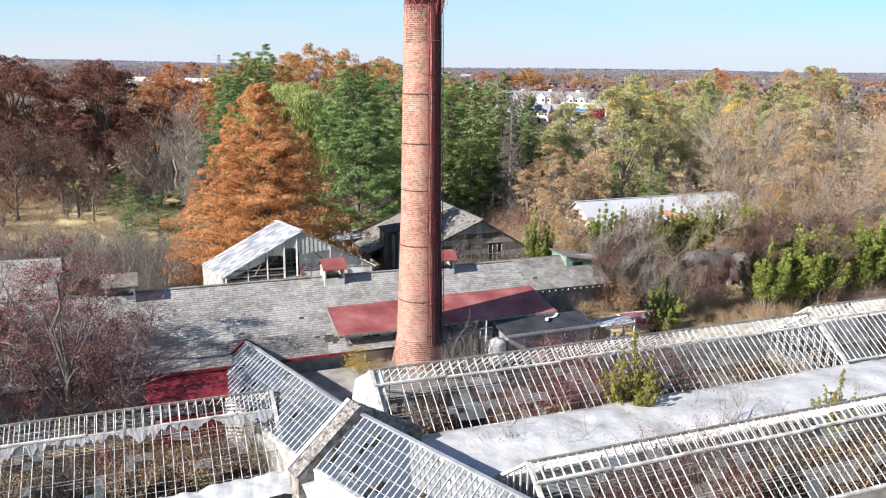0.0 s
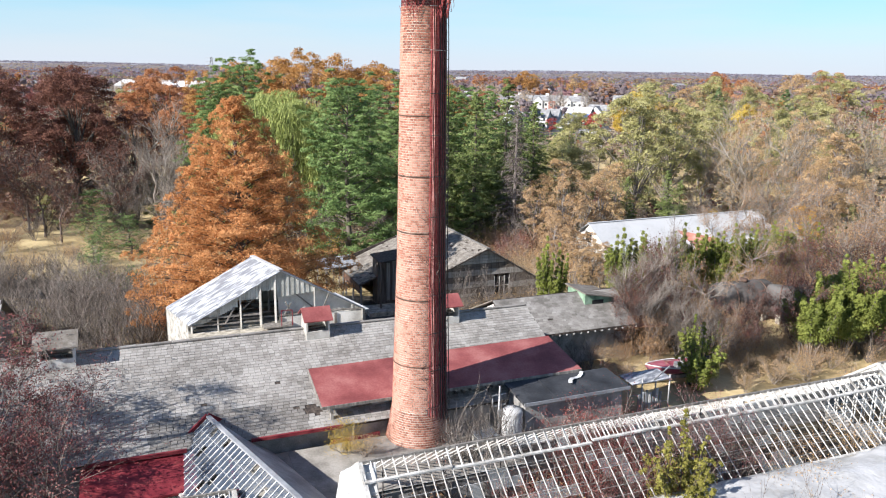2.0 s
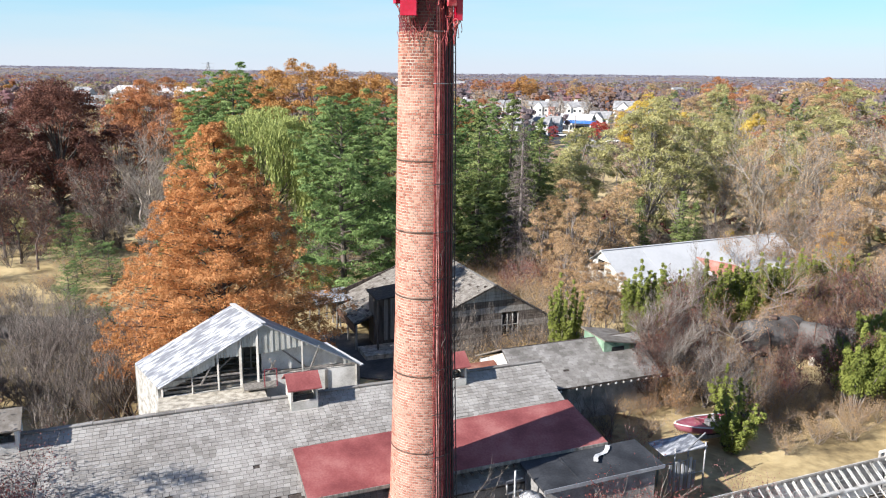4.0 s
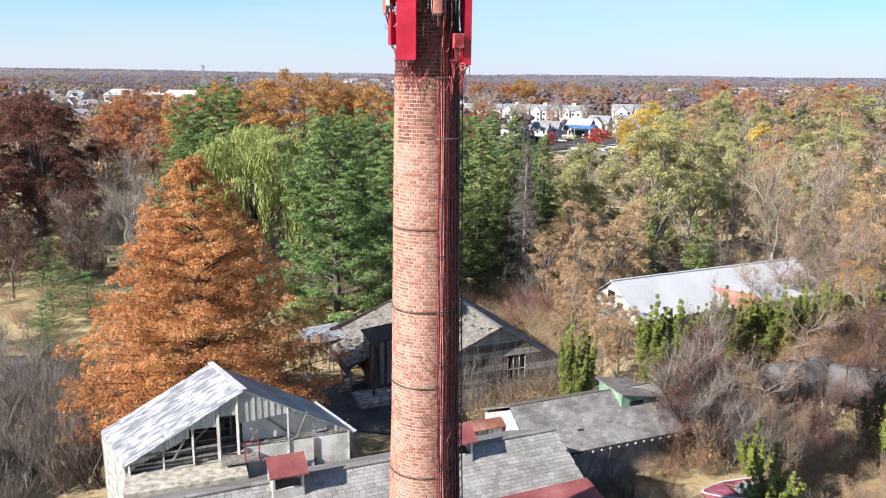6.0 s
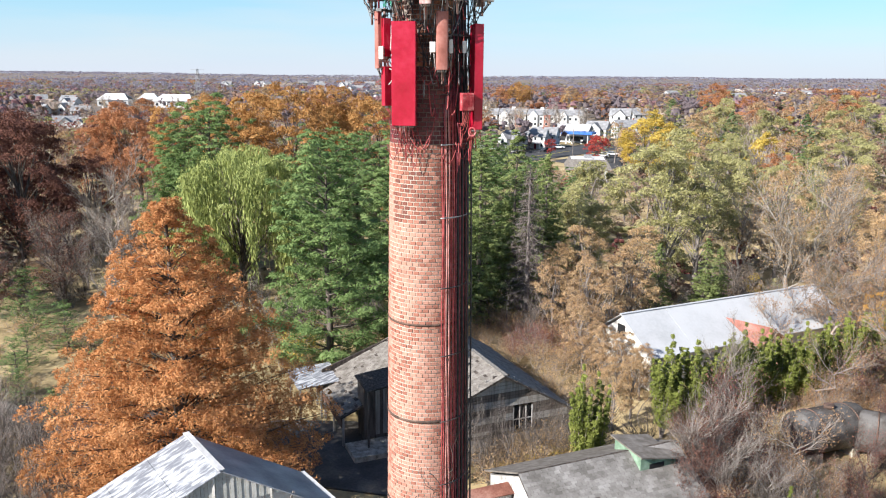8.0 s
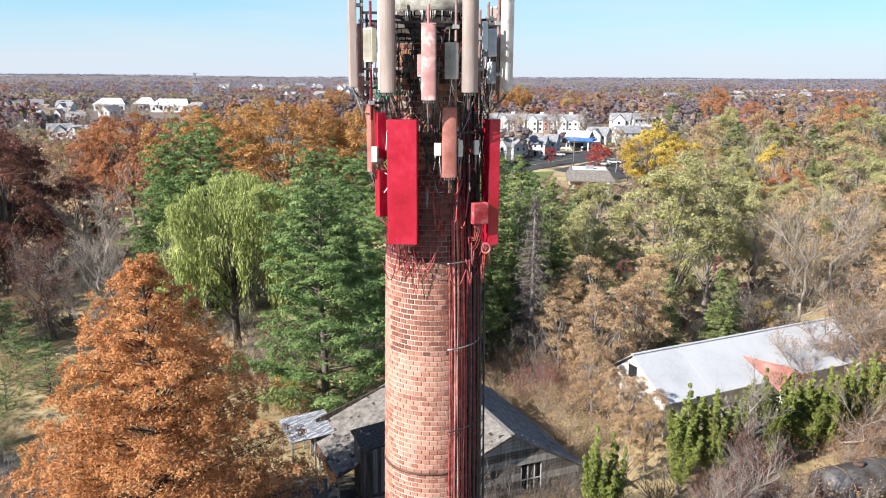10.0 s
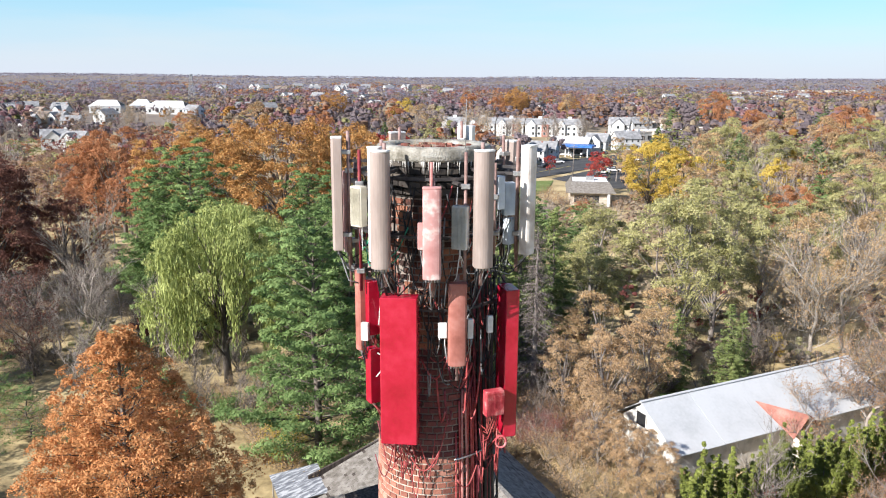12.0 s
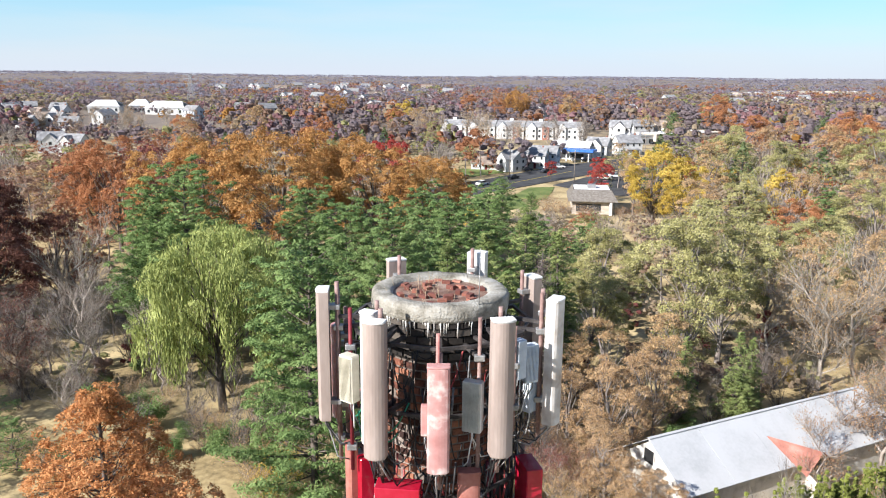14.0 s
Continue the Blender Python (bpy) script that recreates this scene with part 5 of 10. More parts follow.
    part("front_wall", prism([on(0.0, 0), on(0.39, 0), on(0.39, 4.9), on(0.0, 4.8)], n * 0.2), STUCCO, b)
    for f in (0.5, 0.813):
        part("pilaster", prism([on(f, 0) - n * 0.07, on(f + 0.014, 0) - n * 0.07, on(f + 0.014, 5.4) - n * 0.07, on(f, 5.4) - n * 0.07], n * 0.06), GREY_WOOD, b)
    part("loft_floor", prism([on(0.02, 4.85) + n * 0.25, on(0.98, 4.85) + n * 0.25, on(0.98, 4.85) + D * 0.95, on(0.02, 4.85) + D * 0.95], Vector((0, 0, 0.15))), CONCRETE, b, "pale concrete upper floor")
    part("platform", prism([on(0.4, 5.0) - n * 0.9, on(0.56, 5.0) - n * 0.9, on(0.56, 5.0), on(0.4, 5.0)], Vector((0, 0, 0.08))), GREY_WOOD, b, "small weathered timber platform")
    for f in (0.56, 0.5):
        part("platform_rail", beam(bmesh.new(), on(f, 5.08) - n * 0.85, on(f, 6.1) - n * 0.85, 0.05), DARK_RED, b)
    part("platform_rail", beam(bmesh.new(), on(0.5, 6.1) - n * 0.85, on(0.56, 6.1) - n * 0.85, 0.05), DARK_RED, b)
    for side, e in (("left_wall", Lf), ("right_wall", Rf)):
        g = Vector((e.x, e.y, 0))
        part(side, prism([g, g + D, g + D + Vector((0, 0, e.z - 0.1)), g + Vector((0, 0, e.z - 0.1))], across.normalized() * (0.18 if e is Lf else -0.18)), RUBBLE_PALE, b)
    q = [on(0, 0) + D, on(1, 0) + D, on(1, Rf.z - 0.1) + D, A + D - Vector((0, 0, 0.12)), on(0, Lf.z - 0.1) + D]
    # added panel: its white replaces sunlight on the inner wall
    part("sunlit_panel", prism([on(0.5, 5.45) + n * 0.6, on(0.93, 5.45) + n * 0.6, on(0.93, roof_z(0.93) - 0.2) + n * 0.6, on(0.72, roof_z(0.72) - 0.2) + n * 0.6, on(0.5, 7.2) + n * 0.6], n * 0.08), STUCCO_LIT, b, "added white panel standing in for a sunlit inner wall")
    part("rear_wall", prism([Vector(p) for p in q], -n * 0.15), PALE_CLADDING, b)
    for k in range(4):
        f = (k + 0.5) / 4
        off = D * f
        part("truss_chord", beam(bmesh.new(), on(0.01, 5.35) + off, on(0.99, 5.4) + off, 0.1), GREY_WOOD, b)
        part("truss_post", beam(bmesh.new(), on(0.5, 5.35) + off, on(0.5, 8.2) + off, 0.1), GREY_WOOD, b)
        part("truss_web", beam(bmesh.new(), on(0.25, 5.35) + off, on(0.5, 7.9) + off, 0.08), GREY_WOOD, b)
        part("truss_web", beam(bmesh.new(), on(0.75, 5.35) + off, on(0.5, 7.9) + off, 0.08), GREY_WOOD, b)
    # the yard slab before the open gable
    y = at_site("concrete_apron", "pale concrete flat roof before the open shed", "slab", Matrix.Identity(4))
    part("slab", prism([on(0.0, 0) - n * 1.9, on(0.5, 0) - n * 1.9, on(0.5, 0) - n * 0.1, on(0.0, 0) - n * 0.1], Vector((0, 0, 4.85))), CONCRETE, y)


def build_barn():
    b = at_site("old_barn", "sagging dark timber barn with a worn shingle roof", "barn", SITE @ Matrix.Translation((14.6, 30.0, 0)) @ Matrix.Rotation(radians(90), 4, 'Z'))
    # local u runs away from the yard, local v to the west
    u0, u1, vl, vr_, zr, ze = -7.3, 7.0, 9.6, -5.6, 6.42, 2.35
    for s, v, nm, ze in ((1, vl, "west_roof", 2.35), (-1, vr_, "east_roof", 3.1)):
        c = [(u0, v, ze), (u1, v, ze), (u1, 0.003 * s, zr), (u0, 0.003 * s, zr)]
        if s > 0:
            c = [(u0, 5.2, zr - 5.2 * (zr - ze) / vl), (-1.0, 5.2, zr - 5.2 * (zr - ze) / vl), (-1.0, 0.003, zr), (u0, 0.003, zr)]
            e = [(-0.996, v, ze), (u1, v, ze), (u1, 0.003, zr), (-0.996, 0.003, zr)]
            part(nm + "_deck", slab(e[::-1], 0.12), DARK_WOOD, b)
        part(nm + "_deck", slab(c[::-1] if s > 0 else c, 0.12), DARK_WOOD, b)
        rng = random.Random(31)
        V, F = [], []
        up = Vector((0, -v, zr - ze))
        ln = up.length
        up.normalize()
        out = Vector((1, 0, 0)).cross(up)
        if out.z < 0:
            out = -out
        for r in range(int(ln / 0.24)):
            u = u0 + rng.uniform(-0.2, 0)
            while u < u1:
                w = rng.uniform(0.3, 0.55)
                a, e = max(u, u0), min(u + w - 0.02, u1)
                u += w
                if s > 0 and a < -1.0 and v + up.y * 0.24 * r > 5.0:
                    continue
                if e - a < 0.1 or rng.random() < 0.04 or (r in (5, 6) and rng.random() < 0.3):
                    continue
                p = Vector((0, v, ze + 0.01)) + up * (0.24 * r)
                lo, hi = p + out * rng.uniform(0.02, 0.045), p + up * 0.28 + out * 0.008
                k = len(V)
                V.extend(tuple(q) for q in (lo + Vector((a, 0, 0)), lo + Vector((e, 0, 0)), hi + Vector((e, 0, 0)), hi + Vector((a, 0, 0)), p + Vector((a, 0, 0)), p + Vector((e, 0, 0))))
                F.extend([(k, k + 1, k + 2, k + 3), (k + 4, k + 5, k + 1, k)])
        tagged(part(nm, (V, [], F), OLD_SHINGLE, b), kind="stuff")
    part("ridge_board", beam(bmesh.new(), (u0, 0, zr + 0.05), (u1, 0, zr + 0.05), 0.3, 0.07), GREY_WOOD, b)
    # yard gable of grey clapboards with a broken window
    rng = random.Random(4)
    for i in range(24):
        z = 0.1 + i * 0.26
        half_l = 4.9 if z < 4.1 else 4.9 * (zr - z) / (zr - 4.1)
        half_r = vr_ + 0.4 if z < 3.1 else (vr_ + 0.4) * (zr - z) / (zr - 3.1)
        if half_l < 0.3:
            continue
        spans = [(half_r, half_l)] if not 2.0 < z < 3.8 else [(half_r, -2.4), (-0.9, half_l)]
        for a, e in spans:
            if e - a > 0.2:
                part("clapboard", box(u0 + 0.5, u0 + 0.54 + 0.02 * rng.random(), a, e, z, z + 0.24), GREY_WOOD if rng.random() < 0.4 else DARK_WOOD, b)
    # dark sheet added behind the boards to pass for the unlit inside
    part("dark_inside_panel", box(u0 + 0.7, u0 + 0.75, vr_ + 0.5, 4.8, 0, 3.0), DARK_WOOD, b)
    w = part("window", box(u0 + 0.6, u0 + 0.64, -2.4, -0.9, 2.05, 3.8), VOID_PANEL, b, "near-black panel for an unlit window, with broken white bars")
    for k in range(4):
        part("glazing_bar", box(u0 + 0.5, u0 + 0.55, -2.4 + 0.48 * k, -2.34 + 0.48 * k, 2.05, 3.8), WHITE_PAINT, w)
    part("glazing_bar", box(u0 + 0.5, u0 + 0.55, -2.4, -0.9, 2.9, 2.96), WHITE_PAINT, w)
    part("west_wall", box(u0 + 0.7, u1 - 0.3, 4.7, 4.85, 0, 3.9), DARK_WOOD, b)
    part("east_wall", box(u0 + 0.6, u1 - 0.3, vr_ + 0.3, vr_ + 0.45, 0, ze - 0.1), DARK_WOOD, b)
    part("rear_gable", prism([(u1 - 0.4, vl - 0.5, 0), (u1 - 0.4, vr_ + 0.5, 0), (u1 - 0.4, vr_ + 0.5, ze), (u1 - 0.4, 0, zr - 0.2), (u1 - 0.4, vl - 0.5, ze)], (0.15, 0, 0)), DARK_WOOD, b)
    # the loading hood and porch on the west side
    part("porch_skirt", box(-0.9, u1 - 0.4, vl - 0.08, vl - 0.02, 1.55, 2.3), RUST_BOARD, b, "rusty brown boards hanging under the eave")
    for u in np.arange(-0.9, u1, 2.6):
        part("porch_post", box(u, u + 0.14, vl - 0.25, vl - 0.1, 0, 2.25), GREY_WOOD, b)
    part("hood", slab([(-2.6, 4.9, 5.1), (-2.6, 8.2, 4.75), (0.4, 8.2, 4.85), (0.4, 4.9, 5.2)][::-1], 0.1), DARK_WOOD, b, "sagging dark hood over the loading bay")
    # dark wall put in place of the bay's shaded inside
    part("bay_wall", box(-1.2, -1.1, 5.0, 8.0, 0.5, 4.7), DARK_WOOD, b, "dark boards standing in for the loading bay's unlit inside")
    part("bay_side", box(-1.1, 0.3, 7.9, 8.0, 0.5, 4.7), DARK_WOOD, b)
    for v in (5.1, 6.5, 8.05):
        part("hood_post", box(-2.5, -2.37, v - 0.06, v + 0.06, 0.5, 4.75), DARK_WOOD, b)
    for k in range(5):
        part("bay_board", box(-1.28, -1.21, 5.2 + 0.55 * k, 5.5 + 0.55 * k, 0.8, 4.3 + 0.08 * (k % 3)), GREY_WOOD if k in (2, 3) else DARK_WOOD, b)
    part("dock", box(-3.6, -1.2, 4.9, 9.4, 0, 0.5), CONCRETE, b, "pale concrete loading dock")
    l = at_site("tin_lean_to", "open lean-to under pale rusting tin sheets", "lean-to", SITE @ Matrix.Translation((4.6, 36.3, 0)))
    for k in range(5):
        v = -2.0 + k * 0.85
        part("tin_sheet", slab([(-1.5, v, 2.7 + 0.02 * (k % 2)), (2.0, v, 2.95), (2.0, v + 0.83, 2.95), (-1.5, v + 0.83, 2.7)], 0.03), TIN, l)
    for u in (-1.3, 0.3, 1.8):
        for v in (-1.8, 2.0):
            part("post", box(u - 0.06, u + 0.06, v - 0.06, v + 0.06, 0, 2.67 + (u + 1.5) * 0.07), GREY_WOOD, l)
    part("rail", beam(bmesh.new(), (-1.4, -1.85, 2.62), (1.9, -1.85, 2.86), 0.1), GREY_WOOD, l)


def build_white_shed():
    m = Matrix.Translation((16.2, 43.0, 0)) @ Matrix.Rotation(radians(25.5), 4, 'Z')
    b = at_site("white_roofed_shed", "long white shed with a bright white metal roof", "shed", m)
    L = 24.5
    walls(b, 0.25, L - 0.25, -4.0, 4.0, 0, 2.95, 2.6, 5.45, STUCCO_LIT)
    n = 5
    for i in range(n):
        a, e = L * i / n, L * (i + 1) / n - 0.015
        dz = 0.012 * (i % 2)
        part("roof_sheet", slab([(a, -4.4, 3.0 + dz), (e, -4.4, 3.0 + dz), (e, 0, 5.68 + dz), (a, 0, 5.68 + dz)], 0.07), WHITE_ROOF, b)
        part("roof_sheet", slab([(a, 0.004, 5.68 + dz), (e, 0.004, 5.68 + dz), (e, 4.5, 2.62 + dz), (a, 4.5, 2.62 + dz)], 0.07), WHITE_ROOF, b)
    part("ridge_cap", beam(bmesh.new(), (0, 0, 5.7), (L, 0, 5.7), 0.3, 0.05), WHITE_ROOF, b)
    o = part("loft_door", box(0.2, 0.24, -0.55, 0.55, 3.6, 4.7), VOID_PANEL, b, "near-black panel for the unlit loft opening")
    part("loft_frame", box(0.16, 0.2, -0.62, -0.55, 3.55, 4.75), WHITE_PAINT, o)
    a = at_site("red_roofed_wing", "side wing with a faded brick-red roof slope", "wing", m)
    part("roof", slab([(10.59, -1.92, 4.57), (11.35, -5.34, 2.51), (13.2, -5.2, 4.1)], 0.05), RED_ROOF_PALE, a)
    part("roof", slab([(10.61, -1.92, 4.57), (13.22, -5.2, 4.1), (15.2, -5.2, 2.6), (14.9, -4.3, 2.95)], 0.05), RED_ROOF_PALE, a)
    part("wall", box(12.9, 14.6, -5.1, -4.1, 0, 2.5), STUCCO_LIT, a)


build_tin_shed()
build_barn()
build_white_shed()


def build_yard():
    left = at_site("slate_roofed_outbuilding", "small outbuilding with a steep grey slate roof", "outbuilding", Matrix.Translation((-31.6, 10.6, 1.2)) @ Matrix.Rotation(radians(18), 4, 'Z'))
    walls(left, -3.0, 3.0, -3.2, 3.2, 0, 2.2, 2.2, 4.3, GREY_BLOCK)
    part("roof_deck", slab([(-3.4, -3.6, 2.2), (3.4, -3.6, 2.2), (3.4, 0, 4.6), (-3.4, 0, 4.6)], 0.1), DARK_WOOD, left)
    part("rear_roof", slab([(-3.4, 0.004, 4.6), (3.4, 0.004, 4.6), (3.4, 3.6, 2.2), (-3.4, 3.6, 2.2)], 0.1), SLATE, left)
    slated(left, -3.4, 3.4, -3.65, 2.21, 0, 4.61, SLATE, rng_seed=14)
    # two big rusting boilers lying in the scrub
    for (x, y, a, r, L) in ((27.6, 28.6, 0.35, 1.55, 5.2), (32.5, 27.3, -0.5, 1.45, 6.0)):
        t = thing("boiler_tank", (x, y, 0), "large rusting cylindrical boiler tank lying on its side", "tank", "scrap boilers", turn=a)
        bm = lathe(bmesh.new(), [(0.02, -L / 2 - 0.3), (r * 0.6, -L / 2 - 0.24), (r * 0.95, -L / 2), (r, -L / 2 + 0.15), (r, L / 2 - 0.15), (r * 0.95, L / 2), (r * 0.6, L / 2 + 0.24), (0.02, L / 2 + 0.3)], 40)
        bmesh.ops.rotate(bm, verts=bm.verts, cent=(0, 0, 0), matrix=Matrix.Rotation(radians(90), 3, 'Y'))
        bmesh.ops.translate(bm, verts=bm.verts, vec=(0, 0, r + 0.35))
        part("shell", bm, TANK_RUST, t)
        for k in (-0.3, 0.3):
            part("cradle", box(L * k - 0.2, L * k + 0.2, -r * 0.8, r * 0.8, 0, 0.75), CONCRETE, t)
            ring = [((L * k), (r + 0.02) * math.cos(q), r + 0.35 + (r + 0.02) * math.sin(q)) for q in np.linspace(0, 6.2832, 33)]
            part("hoop", tube(bmesh.new(), ring, 0.05, 5), RUST_IRON, t)
        part("manhole", tube(bmesh.new(), [(0, 0, 2 * r + 0.3), (0, 0, 2 * r + 0.6)], 0.35, 16), RUST_IRON, t)
    build_boat()
    # asphalt track through the yard; its east end paints the redwood's shadow
    t = part("track", slab([(-75, 33.0, 0.12), (-30, 30.0, 0.12), (-12, 24.5, 0.12), (-1, 22.0, 0.12), (2.5, 25.5, 0.12), (-6, 33.0, 0.12), (-14, 33.2, 0.12), (-30, 36.0, 0.12), (-75, 39.0, 0.12)], 0.25), TRACK, None)
    tagged(t, "dark cinder track, its east end painting a tree's shadow", "track", kind="structure")


def build_boat():
    b = thing("motor_boat", (17.6, 13.5, 0), "small magenta-red and white motor boat on a trailer", "boat", turn=radians(196))
    bm = bmesh.new()
    secs = []
    for x, w, z0, z1 in ((-2.3, 0.85, 0.75, 1.35), (-1.0, 0.95, 0.68, 1.35), (0.4, 0.92, 0.68, 1.38), (1.5, 0.62, 0.8, 1.44), (2.2, 0.25, 1.05, 1.52), (2.5, 0.03, 1.4, 1.55)):
        secs.append([bm.verts.new(p) for p in ((x, -w, z1), (x, -w * 0.92, (z0 + z1) / 2), (x, -w * 0.5, z0 + 0.1), (x, 0, z0), (x, w * 0.5, z0 + 0.1), (x, w * 0.92, (z0 + z1) / 2), (x, w, z1))])
    for a, c in zip(secs, secs[1:]):
        for i in range(6):
            bm.faces.new((a[i], a[i + 1], c[i + 1], c[i])).smooth = True
    bm.faces.new(secs[0])
    bmesh.ops.recalc_face_normals(bm, faces=bm.faces)
    part("hull", bm, BOAT_RED, b, "faded magenta-red hull")
    bm = bmesh.new()
    rim = [(-2.3, 0.86, 1.37), (-1.0, 0.96, 1.37), (0.4, 0.93, 1.4), (1.5, 0.63, 1.46), (2.2, 0.26, 1.54), (2.5, 0.0, 1.57)]
    tube(bm, rim + [(x, -y, z) for x, y, z in rim[::-1]], 0.045, 6)
    part("gunwale", bm, ANT_WHITE, b, "white rubbing strake")
    part("foredeck", slab([(0.6, -0.82, 1.4), (1.5, -0.58, 1.46), (2.3, -0.16, 1.54), (2.3, 0.16, 1.54), (1.5, 0.58, 1.46), (0.6, 0.82, 1.4)], 0.04), BOAT_RED, b)
    part("floor", box(-2.2, 0.6, -0.8, 0.8, 0.9, 0.95), STEEL_DARK, b)
    for x in (-1.5, -0.4):
        for y in (-0.42, 0.42):
            s = part("seat", box(x - 0.28, x + 0.28, y - 0.25, y + 0.25, 0.95, 1.3, 0.05), STEEL, b)
            part("seat_back", box(x - 0.32, x - 0.22, y - 0.25, y + 0.25, 1.25, 1.5, 0.04), STEEL, s)
    part("windscreen", slab([(0.55, -0.8, 1.42), (0.6, -0.8, 1.42), (0.3, 0.75, 1.85), (0.25, 0.75, 1.85)], 0.02), STEEL, b)
    part("engine", box(-2.75, -2.35, -0.22, 0.22, 0.8, 1.7, 0.06), STEEL_DARK, b)
    part("trailer_beam", beam(bmesh.new(), (-2.2, 0, 0.5), (3.4, 0, 0.5), 0.12), STEEL, b)
    for y in (-0.85, 0.85):
        w = part("wheel", tube(bmesh.new(), [(-0.7, y - 0.09, 0.31), (-0.7, y + 0.09, 0.31)], 0.31, 18), CABLE_BLACK, b)
        part("rim", tube(bmesh.new(), [(-0.7, y - 0.1, 0.31), (-0.7, y + 0.1, 0.31)], 0.16, 12), STEEL, w)
        part("bunk", box(-2.0, 1.4, y * 0.6 - 0.05, y * 0.6 + 0.05, 0.55, 0.85), GREY_WOOD, b)


build_yard()


# ---- greenhouses ----
def greenhouse(name, label, m, length, half, zr, ze, step, glazed=0.3, seed=1, vent=0.24, shade_rear=True, gable=True):
    """A glasshouse with its ridge along u: glazing bars, purlins, ridge, a raised ridge vent, remaining panes, walls and gables."""
    g = at_site(name, label, "greenhouse", m, "derelict greenhouses")
    rng = random.Random(seed)
    n = int(length / step)
    for s, nm in ((-1, "front"), (1, "rear")):
        for i in range(n + 1):
            u = length * i / n
            if rng.random() < 0.02:
                continue
            e = 1.0 if rng.random() < 0.96 else rng.uniform(0.5, 0.9)
            bow = rng.uniform(-0.03, 0.03)
            bm = bmesh.new()
            beam(bm, (u, 0, zr), (u + bow, s * half * e, zr + (ze - zr) * e), 0.033, 0.05)
            part("glazing_bar", bm, WHITE_PAINT, g)
        # lap lines of the panes
        bm = bmesh.new()
        if s > 0:
            beam(bm, (0, half * 0.5, zr + (ze - zr) * 0.5), (length, half * 0.5, zr + (ze - zr) * 0.5), 0.02, 0.012)
        lines = max(4, int(math.hypot(half, zr - ze) / 0.42))
        for k in range(1, lines if s < 0 else 1):
            f = k / lines
            u = 0.0
            while u < length:
                w = rng.uniform(1.2, 4.0)
                if rng.random() < 0.72:
                    beam(bm, (u, s * half * f, zr + (ze - zr) * f + 0.01), (min(u + w, length), s * half * f, zr + (ze - zr) * f + 0.01), 0.016, 0.01)
                u += w
        o = part("lap_edge", bm, PANE_EDGE, g, "dirty edges of lapped panes")
        tagged(o, kind="stuff")
        for k in (0.35, 0.68) if s < 0 else ():
            part("purlin", beam(bmesh.new(), (0, s * half * k, zr + (ze - zr) * k - 0.08), (length, s * half * k, zr + (ze - zr) * k - 0.08), 0.035), GREY_WOOD, g)
        # panes that are still in place
        bm = bmesh.new()
        for i in range(n):
            for k in range(lines):
                if noise.noise(Vector((i * 0.16, k * 0.4, seed * 5.0 + s))) + rng.uniform(-0.3, 0.3) > 0.45 - glazed:
                    ua, ub = length * i / n + 0.03, length * (i + 1) / n - 0.03
                    fa, fb = k / lines, (k + 1) / lines
                    tilt = rng.uniform(-0.008, 0.008)
                    vs = [bm.verts.new(p) for p in ((ua, s * half * fa, zr + (ze - zr) * fa + 0.012), (ub, s * half * fa, zr + (ze - zr) * fa + 0.012 + tilt),
                                                    (ub, s * half * fb, zr + (ze - zr) * fb + 0.02 + tilt), (ua, s * half * fb, zr + (ze - zr) * fb + 0.02))]
                    bm.faces.new(vs)
        o = part("panes", bm, GLASS, g, "dusty old panes still in their bars")
        o.visible_shadow = False
        tagged(o, kind="stuff")
        part("gutter", beam(bmesh.new(), (0, s * half, ze - 0.04), (length, s * half, ze - 0.04), 0.18, 0.1), WHITE_PAINT, g)
        part("side_wall", box(0, length, s * half - 0.07, s * half + 0.07, 0, ze - 0.1), GREY_BLOCK, g)
    part("ridge", beam(bmesh.new(), (0, 0, zr + 0.05), (length, 0, zr + 0.05), 0.1, 0.12), GREY_WOOD, g)
    # hinged vent sash along the upper slope, its lower rail thick and white
    f = vent
    u = 0.0
    while u < length - 0.5:
        w = min(rng.uniform(3.0, 4.2), length - u)
        lift = rng.uniform(0.04, 0.16)
        part("vent_rail", beam(bmesh.new(), (u, -half * f, zr + (ze - zr) * f + lift), (u + w - 0.04, -half * f, zr + (ze - zr) * f + lift + rng.uniform(-0.04, 0.04)), 0.17, 0.08), WHITE_PAINT, g, "thick peeling white vent rail")
        bm = bmesh.new()
        for j in range(int(w / step) + 1):
            beam(bm, (u + j * step, -0.02, zr + 0.06), (u + j * step, -half * f, zr + (ze - zr) * f + lift), 0.036, 0.045)
        part("vent_sash", bm, WHITE_PAINT, g)
        u += w
    if gable:
        for u, t in ((0.0, 0.08), (length - 0.08, 0.08)):
            for k in range(-5, 6):
                v = half * k / 5.5
                part("gable_bar", box(u, u + 0.06, v - 0.03, v + 0.03, 0.8, zr + (ze - zr) * abs(v) / half - 0.03), WHITE_PAINT, g)
            for s in (-1, 1):
                part("gable_edge", beam(bmesh.new(), (u + 0.03, s * half, ze), (u + 0.03, 0, zr + 0.03), 0.2, 0.14), WHITE_PAINT, g)
            part("gable_wall", box(u, u + 0.1, -half, half, 0, 0.8), GREY_BLOCK, g)
    # inner posts
    for i in range(int(length / 3)):
        for v in (-half * 0.4, half * 0.4):
            part("inner_post", tube(bmesh.new(), [(1.5 + i * 3, v, 0), (1.5 + i * 3, v, zr + (ze - zr) * 0.4 - 0.1)], 0.035, 5), STEEL_DARK, g)
    return g


# floor slab whose dark colour replaces the greenhouses' inner shade
_soil = part("greenhouse_floor", box(-42, 56, -21.2, -1.2, -0.2, 0.09), SHADED_SOIL)
_soil.matrix_world = SITE
